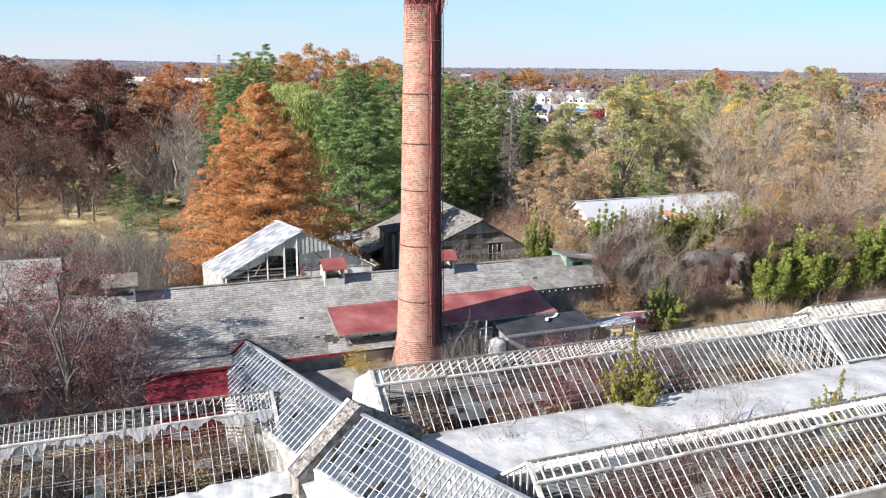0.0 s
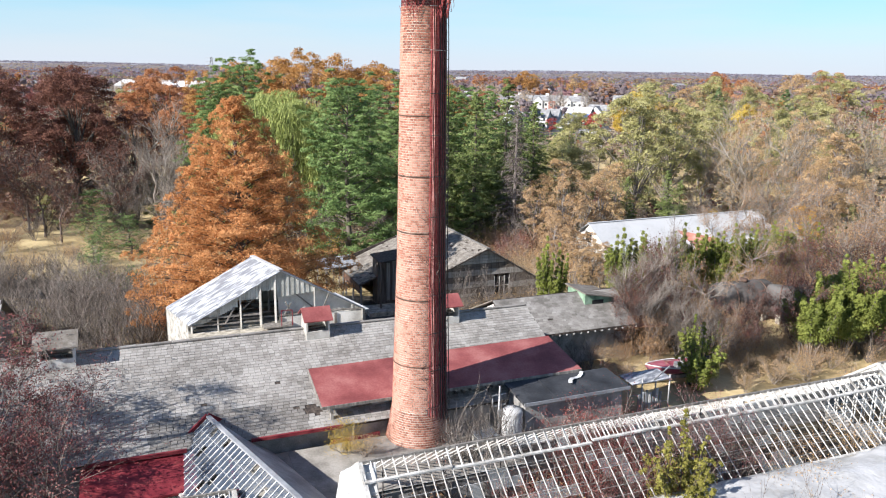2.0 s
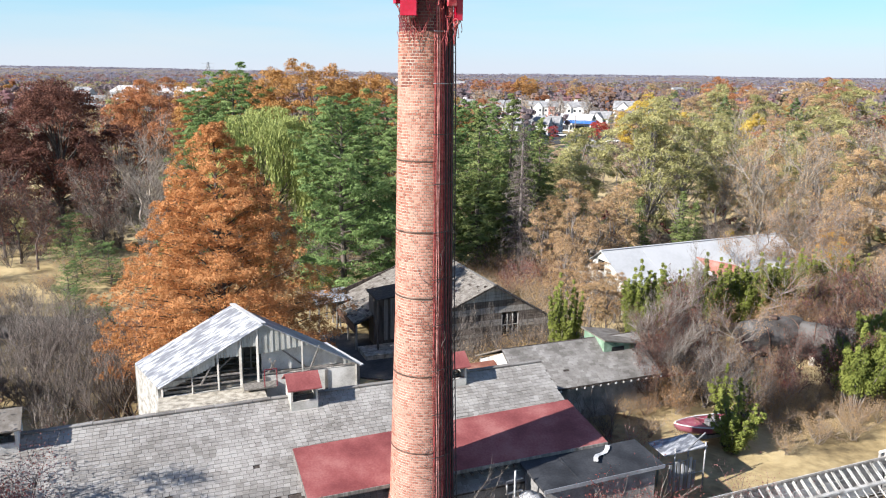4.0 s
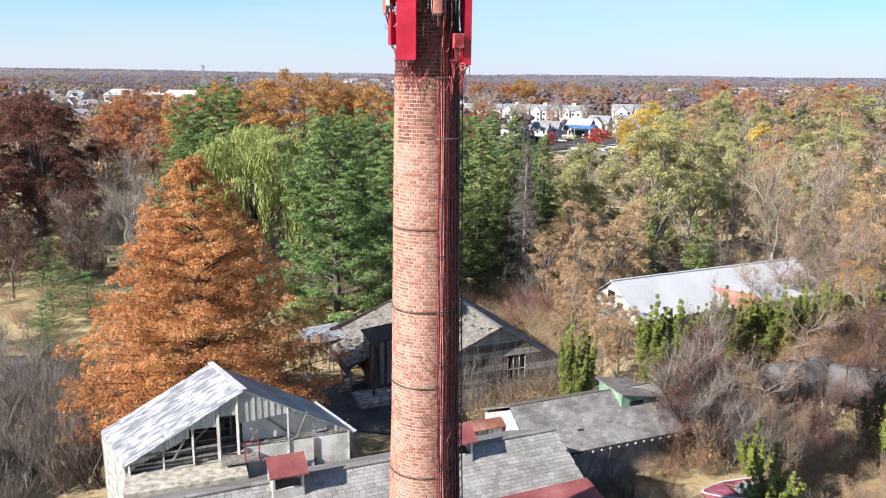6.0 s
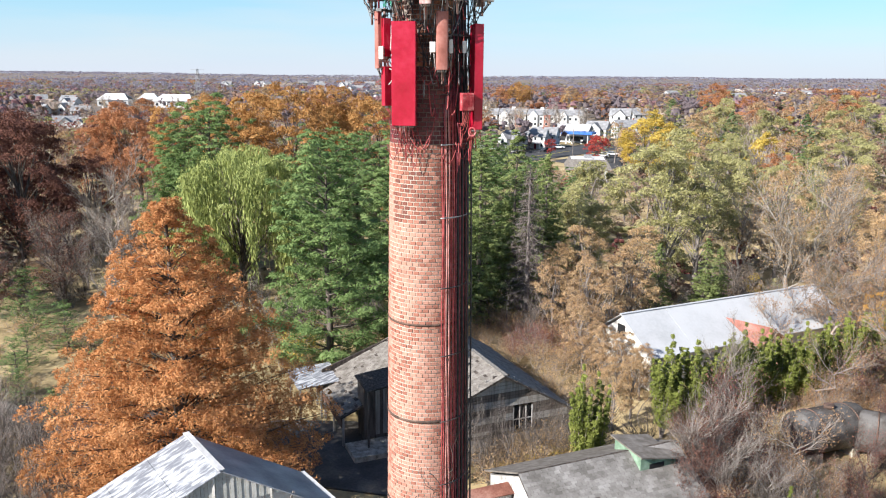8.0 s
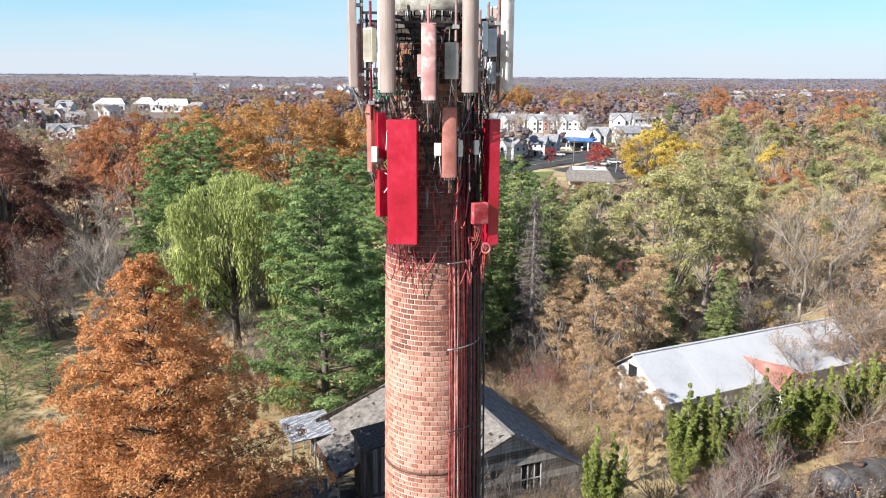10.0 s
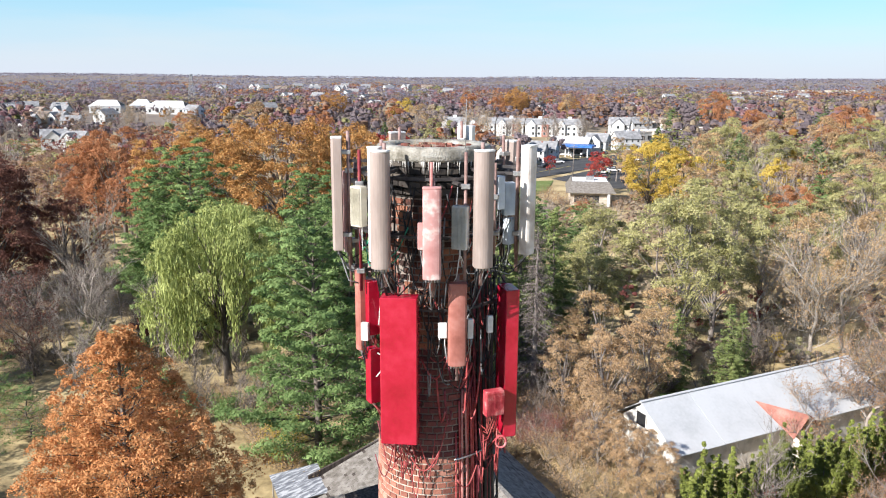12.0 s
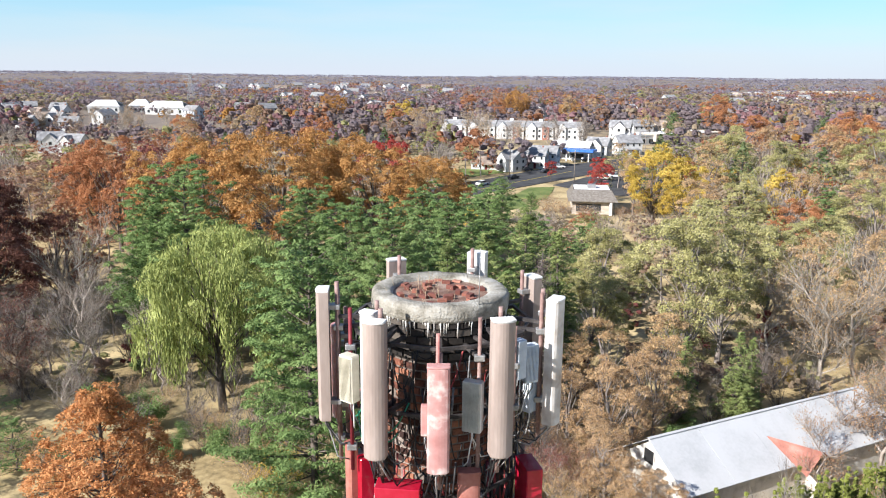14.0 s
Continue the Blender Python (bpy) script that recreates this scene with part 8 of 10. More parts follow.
for key, name, label, spots in (
    ("bare_shrub", "bare_shrub", "leafless grey-brown shrub of tangled twigs", ((-31, 25, 1.0), (-28.5, 22, 1.0), (-26, 19.5, 1.05), (-23.5, 17, 1.0), (-29.5, 18.5, 1.0), (-33.5, 21, 1.1), (-25.5, 14.5, 0.95), (-21.3, 14.5, 0.9), (-36, 17, 1.1), (-28, 13, 0.9),
        (-22.5, 11, 0.8), (-33, 14, 1.0), (-38, 25, 1.1), (-20.5, 18, 0.9), (-31.5, 10, 0.9), (8.5, 3.2, 0.7), (9.5, 13.2, 0.75), (11.5, 13.6, 0.7), (13, 24, 0.8), (9, 26, 1.0), (5.5, 24.5, 0.9), (7.2, 25.2, 1.0), (10.4, 27.4, 1.0), (3.8, 23.6, 0.8), (15, 29, 0.9))),
    ("bare_shrub", "bare_shrub", "leafless grey-brown shrub of tangled twigs", tuple((round(_tangle.uniform(15.5, 46), 1), round(_tangle.uniform(17, 28), 1), round(_tangle.uniform(0.6, 0.95), 2)) for _ in range(34))),
    ("red_shrub", "red_leaved_shrub", "shrub with thin red autumn leaves", tuple((round(_tangle.uniform(20, 48), 1), round(_tangle.uniform(18, 38), 1), round(_tangle.uniform(0.4, 0.65), 2)) for _ in range(16))),
    ("brown_shrub", "brown_leaved_shrub", "shrub with dry brown leaves", tuple((round(_tangle.uniform(18, 50), 1), round(_tangle.uniform(19, 40), 1), round(_tangle.uniform(0.5, 0.9), 2)) for _ in range(18))),
    ("brush", "brush", "low tan brush of dry stems and leaves", ((4.2, 23.2, 0.8), (6.4, 24.2, 0.95), (8.0, 25.0, 0.9), (4.6, 24.8, 0.7), (5.8, 25.6, 0.8), (7.0, 26.2, 0.85), (8.4, 26.6, 0.8), (6.2, 27.4, 0.7), (9.6, 27.6, 0.9), (3.6, 24.0, 0.6))),
    ("pale_shrub", "bare_shrub", "pale leafless shrub with arching twigs", ((-34, 28, 1.0), (-30, 27.5, 0.9), (-24, 21.5, 0.9), (-27, 16.5, 0.9), (-35.5, 12, 1.0), (-23, 13, 0.8), (24, 24, 0.8), (31, 29, 0.9), (19, 28, 0.8), (-40, 14, 1.0))),
    ("bare_shrub", "bare_shrub", "leafless grey-brown shrub of tangled twigs", tuple((round(_tangle.uniform(-52, -19), 1), round(_tangle.uniform(13, 29), 1), round(_tangle.uniform(0.8, 1.25), 2)) for _ in range(40))),
    ("pale_shrub", "bare_shrub", "pale leafless shrub with arching twigs", tuple((round(_tangle.uniform(-52, -19), 1), round(_tangle.uniform(13, 29), 1), round(_tangle.uniform(0.8, 1.2), 2)) for _ in range(14))),
    ("brown_shrub", "brown_leaved_shrub", "shrub with dry brown leaves", tuple((round(_tangle.uniform(-75, -44), 1), round(_tangle.uniform(34, 72), 1), round(_tangle.uniform(0.6, 1.1), 2)) for _ in range(24))),
    ("bare_shrub", "bare_shrub", "leafless shrub under the woodland trees", tuple((round(_tangle.uniform(-80, -40), 1), round(_tangle.uniform(48, 76), 1), round(_tangle.uniform(0.6, 1.0), 2)) for _ in range(14))),
    ("bare_shrub", "bare_shrub", "leafless shrub of tangled twigs at the wood's edge", tuple((round(_tangle.uniform(-50, -6), 1), round(_tangle.uniform(50, 76), 1), round(_tangle.uniform(0.7, 1.2), 2)) for _ in range(36))),
    ("brush", "brush", "low tan brush of dry stems and leaves", tuple((round(_tangle.uniform(-48, 4), 1), round(_tangle.uniform(40, 66), 1), round(_tangle.uniform(0.4, 0.9), 2)) for _ in range(44))),
    ("green_shrub", "green_shrub", "low dark green shrub", tuple((round(_tangle.uniform(-44, -6), 1), round(_tangle.uniform(48, 64), 1), round(_tangle.uniform(0.4, 0.8), 2)) for _ in range(8))),
    ("brown_shrub", "brown_leaved_shrub", "shrub with dry brown leaves", tuple((round(_tangle.uniform(-6, 40), 1), round(_tangle.uniform(47, 66), 1), round(_tangle.uniform(0.5, 1.0), 2)) for _ in range(10))),
    ("brush", "brush", "low tan brush of dry stems and leaves", tuple((round(_tangle.uniform(-4, 16), 1), round(_tangle.uniform(38, 58), 1), round(_tangle.uniform(0.5, 1.0), 2)) for _ in range(26))),
    ("bare_shrub", "bare_shrub", "leafless shrub of tangled twigs at the wood's edge", tuple((round(_tangle.uniform(-4, 75), 1), round(_tangle.uniform(48, 68), 1), round(_tangle.uniform(0.8, 1.4), 2)) for _ in range(40))),
    ("plum_shrub", "plum_leaved_tree", "sparse small tree with dull plum-red leaves", ((-15.6, -3.9, 0.62), (-17.4, -3.4, 0.8), (-22.8, -5.6, 1.15), (-17.2, -5.6, 0.95), (-25.8, -6.2, 1.1), (-20.5, -7.3, 0.85), (-28.5, -8.5, 1.1), (-24, -9, 0.9))),
    ("red_shrub", "red_leaved_shrub", "shrub with thin red autumn leaves", ((9.6, 44.8, 0.75), (7.7, 46, 0.6), (24.5, 19.6, 0.55), (28.0, 26.0, 0.6), (33.0, 30.5, 0.6), (30.0, 45.5, 0.8), (33.5, 47.0, 0.7), (39, 27, 0.65), (47, 34, 0.8), (50, 38, 0.8), (8.6, 0.3, 0.78), (10.9, 0.9, 0.62))),
    ("brown_shrub", "brown_leaved_shrub", "shrub with dry brown leaves", ((12, 47, 0.9), (16, 46, 0.7), (39, 36, 0.9), (43, 38, 1.0), (46, 39, 0.9), (50, 44, 1.0), (34, 33, 0.8), (54, 46, 1.0), (-50, 48, 0.9), (-55, 44, 1.0), (-58, 54, 1.0), (8, 50, 0.8), (5, 49, 0.7), (38, 50, 1.0), (46, 58, 1.0), (30, 168, 1.0), (35, 165, 0.9), (43, 166, 0.8), (50, 169, 1.1), (53, 176, 1.2), (27, 176, 1.1), (55, 186, 1.3))),
    ("brush", "brush", "low tan brush of dry stems and leaves", ((-8, 36, 0.8), (-5, 41, 0.9), (-2, 43, 0.9), (1, 44, 0.8), (4.5, 45, 0.9), (-11.5, 41, 0.8), (-14, 45, 0.7), (16, 13.5, 0.5), (14, 14, 0.45), (19, 13, 0.5), (22, 12, 0.55), (24.5, 13.5, 0.6), (27, 14, 0.6), (23, 16.5, 0.6), (20, 14.8, 0.5),
        (-40, 44, 0.6), (-44, 41, 0.6), (-33, 38, 0.5), (8, 33, 0.9), (10, 36, 0.9), (13, 38, 1.0), (16, 40, 0.9), (6, 38, 0.8), (30, 13, 0.6), (33, 15, 0.7), (-3, 48, 1.0), (2, 50, 1.0))),
    ("yellow_shrub", "yellow_leaved_shrub", "thin shrub with bright yellow leaves", ((-12.4, 44.0, 1.1), (-13, 47, 0.6), (7.6, 24.6, 0.7), (9.3, 25.2, 0.6), (5.2, 23.2, 0.5))),
    ("green_shrub", "green_shrub", "low dark green shrub", ((-27, 56, 0.9), (-23, 50, 0.6), (-32, 58, 1.0), (-17, 52, 0.5), (-5, 52, 0.8), (-3, 47, 0.6), (22, 53, 0.7)))):
    for i, (x, y, s) in enumerate(spots):
        if 21 < x < 36 and 20 < y < 32.5 or -1 < (x - 16.2) * 0.903 + (y - 43) * 0.43 < 27 and abs((y - 43) * 0.903 - (x - 16.2) * 0.43) < 6:
            continue
        tree(key, name, label, x, y, s, i * 1.9, SHRUB_GROUP, cat="shrub" if "tree" not in name else "tree")
MIDDLE = {"yellow": ("maple_tree", "maple with bright yellow autumn leaves"), "oak_b": ("oak_tree", "broad oak with rust-brown autumn leaves"), "oak": ("oak_tree", OAK), "tan": ("tan_leaved_tree", "tree with thin pale tan leaves"),
          "brown": ("brown_leaved_tree", "tree with dry russet-brown leaves"), "olive": ("poplar_tree", "broad tree with thinning pale olive-yellow leaves"), "pine_b": ("pine_tree", PINE), "red_maple": ("maple_tree", "round maple with deep red autumn leaves")}
for i, (key, x, y, s) in enumerate((("yellow", 46, 150, 1.66), ("yellow", 51, 146, 1.45), ("oak_b", 118, 210, 1.11), ("tan", 92, 170, 1.72), ("brown", 92, 205, 1.75), ("olive", 73, 180, 1.06),
        ("yellow", 70, 140, 1.32), ("oak_b", 61, 118, 0.61), ("pine_b", 69, 122, 0.68), ("tan", 74, 118, 1.49), ("olive", 56, 128, 0.78), ("brown", 47, 170, 1.25),
        ("red_maple", 44, 195, 0.92), ("red_maple", -12, 170, 1.59), ("tan", 45, 118, 1.23), ("brown", 72, 135, 1.32), ("olive", 92, 150, 1.13), ("tan", -9, 340, 1.50),
        ("olive", -2, 335, 0.67), ("tan", 5, 318, 0.80), ("oak_b", -23, 420, 0.74), ("oak_b", 23, 560, 0.98), ("oak", 58, 560, 1.03), ("oak_b", 39, 500, 0.92),
        ("yellow", -19, 420, 1.75), ("tan", 80, 460, 1.72), ("brown", 104, 500, 1.75), ("oak_b", 153, 420, 1.15), ("oak_b", 145, 380, 0.93), ("tan", 118, 420, 1.57),
        ("brown", 124, 400, 1.52), ("oak_b", -42, 260, 0.91), ("tan", -62, 250, 1.75), ("tan", -81, 240, 1.49), ("oak_b", -100, 300, 0.81), ("tan", 63, 165, 1.46),
        ("olive", 79, 165, 0.94), ("oak_b", 110, 260, 0.97), ("tan", 160, 330, 1.75), ("brown", 62, 250, 1.00), ("tan", -83, 150, 1.07), ("brown", -93, 160, 1.07))):
    tree(key, *MIDDLE[key], x, y, s, i * 1.3, TALL_GROUP, z=far_height(x, y) - 0.05)
# leafless trees between the houses and before the apartment row
GARDENS = random.Random(83)
for key, label, n, x0, x1, y0, y1, lo, hi in (("bare", "leafless grey tree with a mass of fine twigs", 12, -205, -120, 300, 400, 0.75, 1.0), ("pale_bare", "tall pale leafless tree with upright twigs", 10, -250, -150, 390, 520, 0.7, 1.0),
                                              ("bare_b", "leafless tree keeping a few brown leaves", 8, -240, -140, 330, 470, 0.7, 1.0), ("pale_bare", "tall pale leafless tree with upright twigs", 10, -12, 40, 330, 398, 0.75, 1.05),
                                              ("bare", "leafless grey tree with a mass of fine twigs", 7, 20, 75, 352, 392, 0.8, 1.1), ("bare_b", "leafless tree keeping a few brown leaves", 5, -30, 8, 300, 380, 0.8, 1.0)):
    for i in range(n):
        x, y = GARDENS.uniform(x0, x1), GARDENS.uniform(y0, y1)
        tree(key, "bare_tree", label, x, y, GARDENS.uniform(lo, hi), i * 2.1, TALL_GROUP, z=far_height(x, y) - 0.05)
for key, x, y, s, r in (("pine_b", 9, 150, 0.42, 0.4), ("pine_b", 15, 163, 0.5, 1.9), ("pine", 21, 158, 0.38, 3.1), ("pine_b", 4, 172, 0.45, 4.4), ("pine", 52, 176, 0.5, 2.7)):
    tree(key, "pine_tree", PINE, x, y, s, r, TALL_GROUP, z=far_height(x, y) - 0.05)
for x, y, s, r in ((37.1, 47.5, 0.72, 0.3), (34.8, 49.0, 0.60, 1.8), (41.8, 51.8, 0.70, 3.2), (30.1, 43.7, 0.50, 4.9)):
    tree("bare_b", "bare_tree", "leafless tree keeping a few brown leaves", x, y, s, r, TALL_GROUP)
# grey twigs and brush at the meadow's edge by the willow
for x, y, s, r in ((-55.1, 90.1, 0.55, 0.0), (-46.2, 81.0, 0.62, 1.9), (-41.5, 83.3, 0.69, 3.8), (-28.2, 63.7, 0.55, 5.7), (-42.8, 69.7, 0.62, 7.6), (-48.4, 73.1, 0.69, 9.5)):
    tree("bare", "bare_tree", "leafless grey tree with a mass of fine twigs", x, y, s, r, TALL_GROUP)
for i, (x, y, s, r) in enumerate(((-32.8, 69.9, 0.60, 0.0), (-26.3, 65.2, 0.70, 2.3), (-19.9, 61.0, 0.80, 4.6), (-34.6, 63.6, 0.60, 6.9), (-22.3, 55.9, 0.70, 9.2), (-36.9, 77.1, 0.80, 11.5), (-22.6, 66.8, 0.60, 13.8), (-30.9, 73.4, 0.70, 16.1), (-17.0, 53.7, 0.80, 18.4))):
    tree("pale_shrub" if i % 3 else "green_shrub", "bare_shrub" if i % 3 else "green_shrub", "pale leafless shrub with arching twigs" if i % 3 else "low dark green shrub", x, y, s, r, SHRUB_GROUP, "shrub")
for x, y, s, r in ((-28.3, 32, 0.2, 0), (-33, 36, 0.2, 2), (-26.5, 38, 0.23, 4), (-36, 41, 0.26, 1), (-30, 46, 0.24, 3), (-40, 52, 0.3, 5)):
    tree("young_pine", "young_pine", "young open-branched green pine in the meadow", x, y, s * 3.0, r, "young pines in the meadow")


for i, (u, v, k) in enumerate(((7.5, 22.2, 0.95), (9.3, 22.0, 1.15), (11.0, 22.1, 1.2), (12.8, 22.2, 1.2), (14.6, 22.3, 1.2), (16.3, 22.2, 1.1), (18.0, 22.4, 0.9), (19.3, 22.6, 0.75))):
    tree("bare_shrub", "bare_shrub", "leafless vines and shrubs climbing the old barn's gable", *site(u, v)[:2], k, i * 1.7, SHRUB_GROUP, "shrub", squash=0.6)
for x, y, k, r in ((-35, 48, 0.95, 0.5), (-42.5, 55.5, 1.25, 2.0), (-36.8, 44.3, 0.75, 3.3)):
    tree("young_pine", "young_pine", "young open-branched green pine in the meadow", x, y, k, r, "young pines in the meadow", squash=1.35)
tree("yellow_shrub", "yellow_leaved_shrub", "thin pale yellow-green weed shrub on the flat roof", -3.6, -2.2, 0.45, 0.7, SHRUB_GROUP, "shrub", z=2.35)
tree("brush", "brush", "low tan brush rooted on the flat roof", -2.6, -2.6, 0.4, 2.7, SHRUB_GROUP, "shrub", z=2.35)
THICKET = random.Random(57)
for key, name, label, n, lo, hi in (("bare_shrub", "bare_shrub", "leafless grey-brown shrub of tangled twigs", 16, 0.5, 0.85), ("brush", "brush", "low tan brush of dry stems and leaves", 14, 0.5, 0.9), ("pale_shrub", "bare_shrub", "pale leafless shrub with arching twigs", 8, 0.5, 0.8)):
    for i in range(n):
        tree(key, name, label, THICKET.uniform(-54, -25), THICKET.uniform(27, 40), THICKET.uniform(lo, hi), i * 2.3, SHRUB_GROUP, "shrub")
for key, name, label, n, lo, hi in (("bare_shrub", "bare_shrub", "leafless grey-brown shrub of tangled twigs", 24, 0.6, 0.95), ("plum_shrub", "plum_leaved_shrub", "tangled shrub with dull plum-red leaves", 6, 0.4, 0.6),
                                    ("brown_shrub", "brown_leaved_shrub", "shrub with dry brown leaves", 14, 0.6, 1.0), ("dark_bare", "bare_tree", "dark leafless tree keeping a few maroon leaves", 14, 0.45, 0.65),
                                    ("brush", "brush", "low tan brush of dry stems and leaves", 16, 0.6, 1.0)):
    for i in range(n):
        x, y = THICKET.uniform(14.5, 40), THICKET.uniform(16.5, 36)
        if y > 27.5 + 0.46 * (x - 17) or (20 < x < 33 and 18.5 < y < 31.5) or y < 13 + 0.2 * (x - 14):
            continue
        tree(key, name, label, x, y, THICKET.uniform(lo, hi), i * 1.9, SHRUB_GROUP if "tree" not in name else TALL_GROUP, "shrub" if "tree" not in name else "tree")
# young trees and scrub round the scrap boilers
for key, name, label, spots in (
        ("bare", "bare_tree", "slender leafless grey tree in the scrub", ((17.4, 19.0, 0.5, 0.4), (19.8, 19.6, 0.42, 2.0), (22.4, 33.0, 0.6, 1.1))),
        ("dark_bare", "bare_tree", "dark leafless tree keeping a few maroon leaves", ((25.4, 19.3, 0.42, 0.9), (15.1, 18.4, 0.4, 2.6))),
        ("bare_b", "bare_tree", "leafless tree keeping a few brown leaves", ((23.3, 19.8, 0.26, 1.5), (29.4, 31.6, 0.5, 3.1))),
        ("plum_shrub", "plum_leaved_shrub", "tangled shrub with dull plum-red leaves", ((19.2, 25.0, 0.5, 0.5), (21.2, 24.2, 0.45, 1.7), (22.6, 25.6, 0.45, 3.0), (29.9, 23.2, 0.5, 5.5), (31.6, 23.6, 0.5, 2.2), (25.6, 20.6, 0.36, 3.8))),
        ("red_shrub", "red_leaved_shrub", "shrub with dull crimson leaves", ((20.2, 26.0, 0.55, 0.8), (23.0, 23.2, 0.5, 2.9), (11.0, 8.4, 0.55, 1.0))),
        ("brush", "brush", "low tan brush of dry stems and leaves", ((15.6, 19.6, 0.55, 0.3), (13.2, 16.9, 0.5, 1.4), (22.2, 15.0, 0.55, 2.5), (25.3, 17.6, 0.6, 3.6), (27.4, 15.3, 0.6, 4.7), (25.4, 21.6, 0.6, 5.8), (30.1, 16.7, 0.6, 0.9),
                                                                         (22.5, 20.0, 0.6, 2.0), (27.7, 20.3, 0.55, 3.1), (18.2, 21.2, 0.6, 4.2), (23.8, 16.2, 0.5, 5.3), (28.8, 18.9, 0.55, 0.6), (24.6, 14.2, 0.5, 1.8))),
        ("brown_shrub", "brown_leaved_shrub", "shrub with dry brown leaves", ((14.6, 17.4, 0.35, 0.2), (16.8, 17.6, 0.4, 1.2), (26.2, 17.0, 0.4, 3.5), (29.2, 20.6, 0.4, 4.6), (21.0, 16.4, 0.4, 5.9), (28.4, 16.4, 0.4, 2.8)))):
    for x, y, s, r in spots:
        tree(key, name, label, x, y, s, r, SHRUB_GROUP if "tree" not in name else TALL_GROUP, "shrub" if "tree" not in name else "tree")
for i, (x, y, s) in enumerate(((8.3, -1.5, 0.5), (9.3, -2.7, 0.55), (10.8, -0.8, 0.5), (10.8, -3.6, 0.55), (0.7, -1.9, 0.45))):
    tree("red_shrub", "red_leaved_shrub", "crimson-leaved vine shrub grown under the greenhouse bars", x, y, s, i * 1.7, "shrubs in the greenhouses", "shrub")
tree("gold_cedar", "golden_cedar", "golden-green cedar growing up through the greenhouse", *site(9.6, -9.2)[:2], 1.42, 0.5, squash=1.05, z=0.2)
tree("gold_cedar", "golden_cedar", "small golden-green cedar growing through the plastic roof", *site(19.4, -14.6)[:2], 1.05, 2.5, squash=0.95, z=0.2)
for i, (u, v, key, s) in enumerate(((3.0, -7.2, "red_shrub", 0.5), (5.2, -7.4, "red_shrub", 0.55), (6.8, -7.0, "plum_shrub", 0.5), (12.6, -7.8, "plum_shrub", 0.55), (14.2, -8.2, "bare_shrub", 0.6), (-2.6, -6.6, "brown_shrub", 0.6), (-0.6, -5.2, "bare_shrub", 0.7),
                                    (2.5, -4.4, "pale_shrub", 0.75), (-12.5, -6.0, "red_shrub", 0.5), (-15.5, -6.4, "brown_shrub", 0.6), (-18.0, -6.2, "red_shrub", 0.48), (-21.0, -6.0, "bare_shrub", 0.65), (-24.0, -6.5, "brown_shrub", 0.6),
                                    (-13.8, -7.6, "brush", 0.7), (-17.0, -7.4, "brush", 0.7), (-10.8, -6.6, "brush", 0.6), (-19.6, -7.0, "bare_shrub", 0.6), (-22.5, -7.2, "brush", 0.7), (-26.5, -7.0, "bare_shrub", 0.6), (4.2, -7.9, "brush", 0.7), (8.4, -7.2, "bare_shrub", 0.6), (10.9, -6.8, "brush", 0.7), (12.4, -13.9, "pale_shrub", 0.85), (8.0, -18.4, "brush", 0.8), (14.2, -17.2, "brush", 0.8), (3.5, -17.4, "red_shrub", 0.5), (6.0, -18.0, "plum_shrub", 0.5), (9.5, -17.8, "red_shrub", 0.5), (12.5, -17.5, "bare_shrub", 0.65), (16.0, -18.0, "brown_shrub", 0.6), (19.0, -17.6, "brush", 0.8),
                                    (23.5, -7.0, "brush", 0.7), (17.0, -6.5, "bare_shrub", 0.6), (20.0, -6.4, "brown_shrub", 0.5), (-5.8, -8.9, "brush", 0.6), (1.0, -11.0, "bare_shrub", 0.62), (4.0, -12.5, "pale_shrub", 0.6), (15.5, -11.0, "brush", 0.75), (22.5, -13.5, "brush", 0.75))):
    x, y = site(u, v)[:2]
    tree(key, {"red_shrub": "red_leaved_shrub", "plum_shrub": "plum_leaved_shrub", "brown_shrub": "brown_leaved_shrub", "bare_shrub": "bare_shrub", "pale_shrub": "bare_shrub", "brush": "brush", "green_shrub": "green_shrub"}[key],
         "wild shrub growing inside the derelict greenhouse", x, y, s * 1.15, i * 1.3, "shrubs in the greenhouses", "shrub")
for i, (u, v, s) in enumerate(((-2.6, -2.6, 0.4), (2.1, -2.4, 1.05), (3.0, -2.9, 0.95), (1.5, -3.4, 0.9), (2.6, -1.7, 0.9))):
    tree("bare_shrub", "bare_shrub", "leafless reddish shrub at the chimney's foot", *site(u, v)[:2], s, i * 2.0, SHRUB_GROUP, "shrub", z=0.6)


# ---- distant woods ----
def lump(rs, centre, radii, around, up, uneven=0.2):
    """A closed, uneven lump of foliage as four-cornered faces."""
    grid = np.zeros((up + 1, around, 3))
    for i in range(up + 1):
        f = math.pi * i / up
        for j in range(around):
            a = 2 * math.pi * (j + 0.5 * (i % 2)) / around
            grid[i, j] = np.array([math.sin(f) * math.cos(a), math.sin(f) * math.sin(a), -math.cos(f)]) * (1 + (rs.uniform(-uneven, uneven) if 0 < i < up else 0))
    grid = grid * np.asarray(radii) + np.asarray(centre)
    return np.array([[grid[i, j], grid[i, (j + 1) % around], grid[i + 1, (j + 1) % around], grid[i + 1, j]] for i in range(up) for j in range(around)])


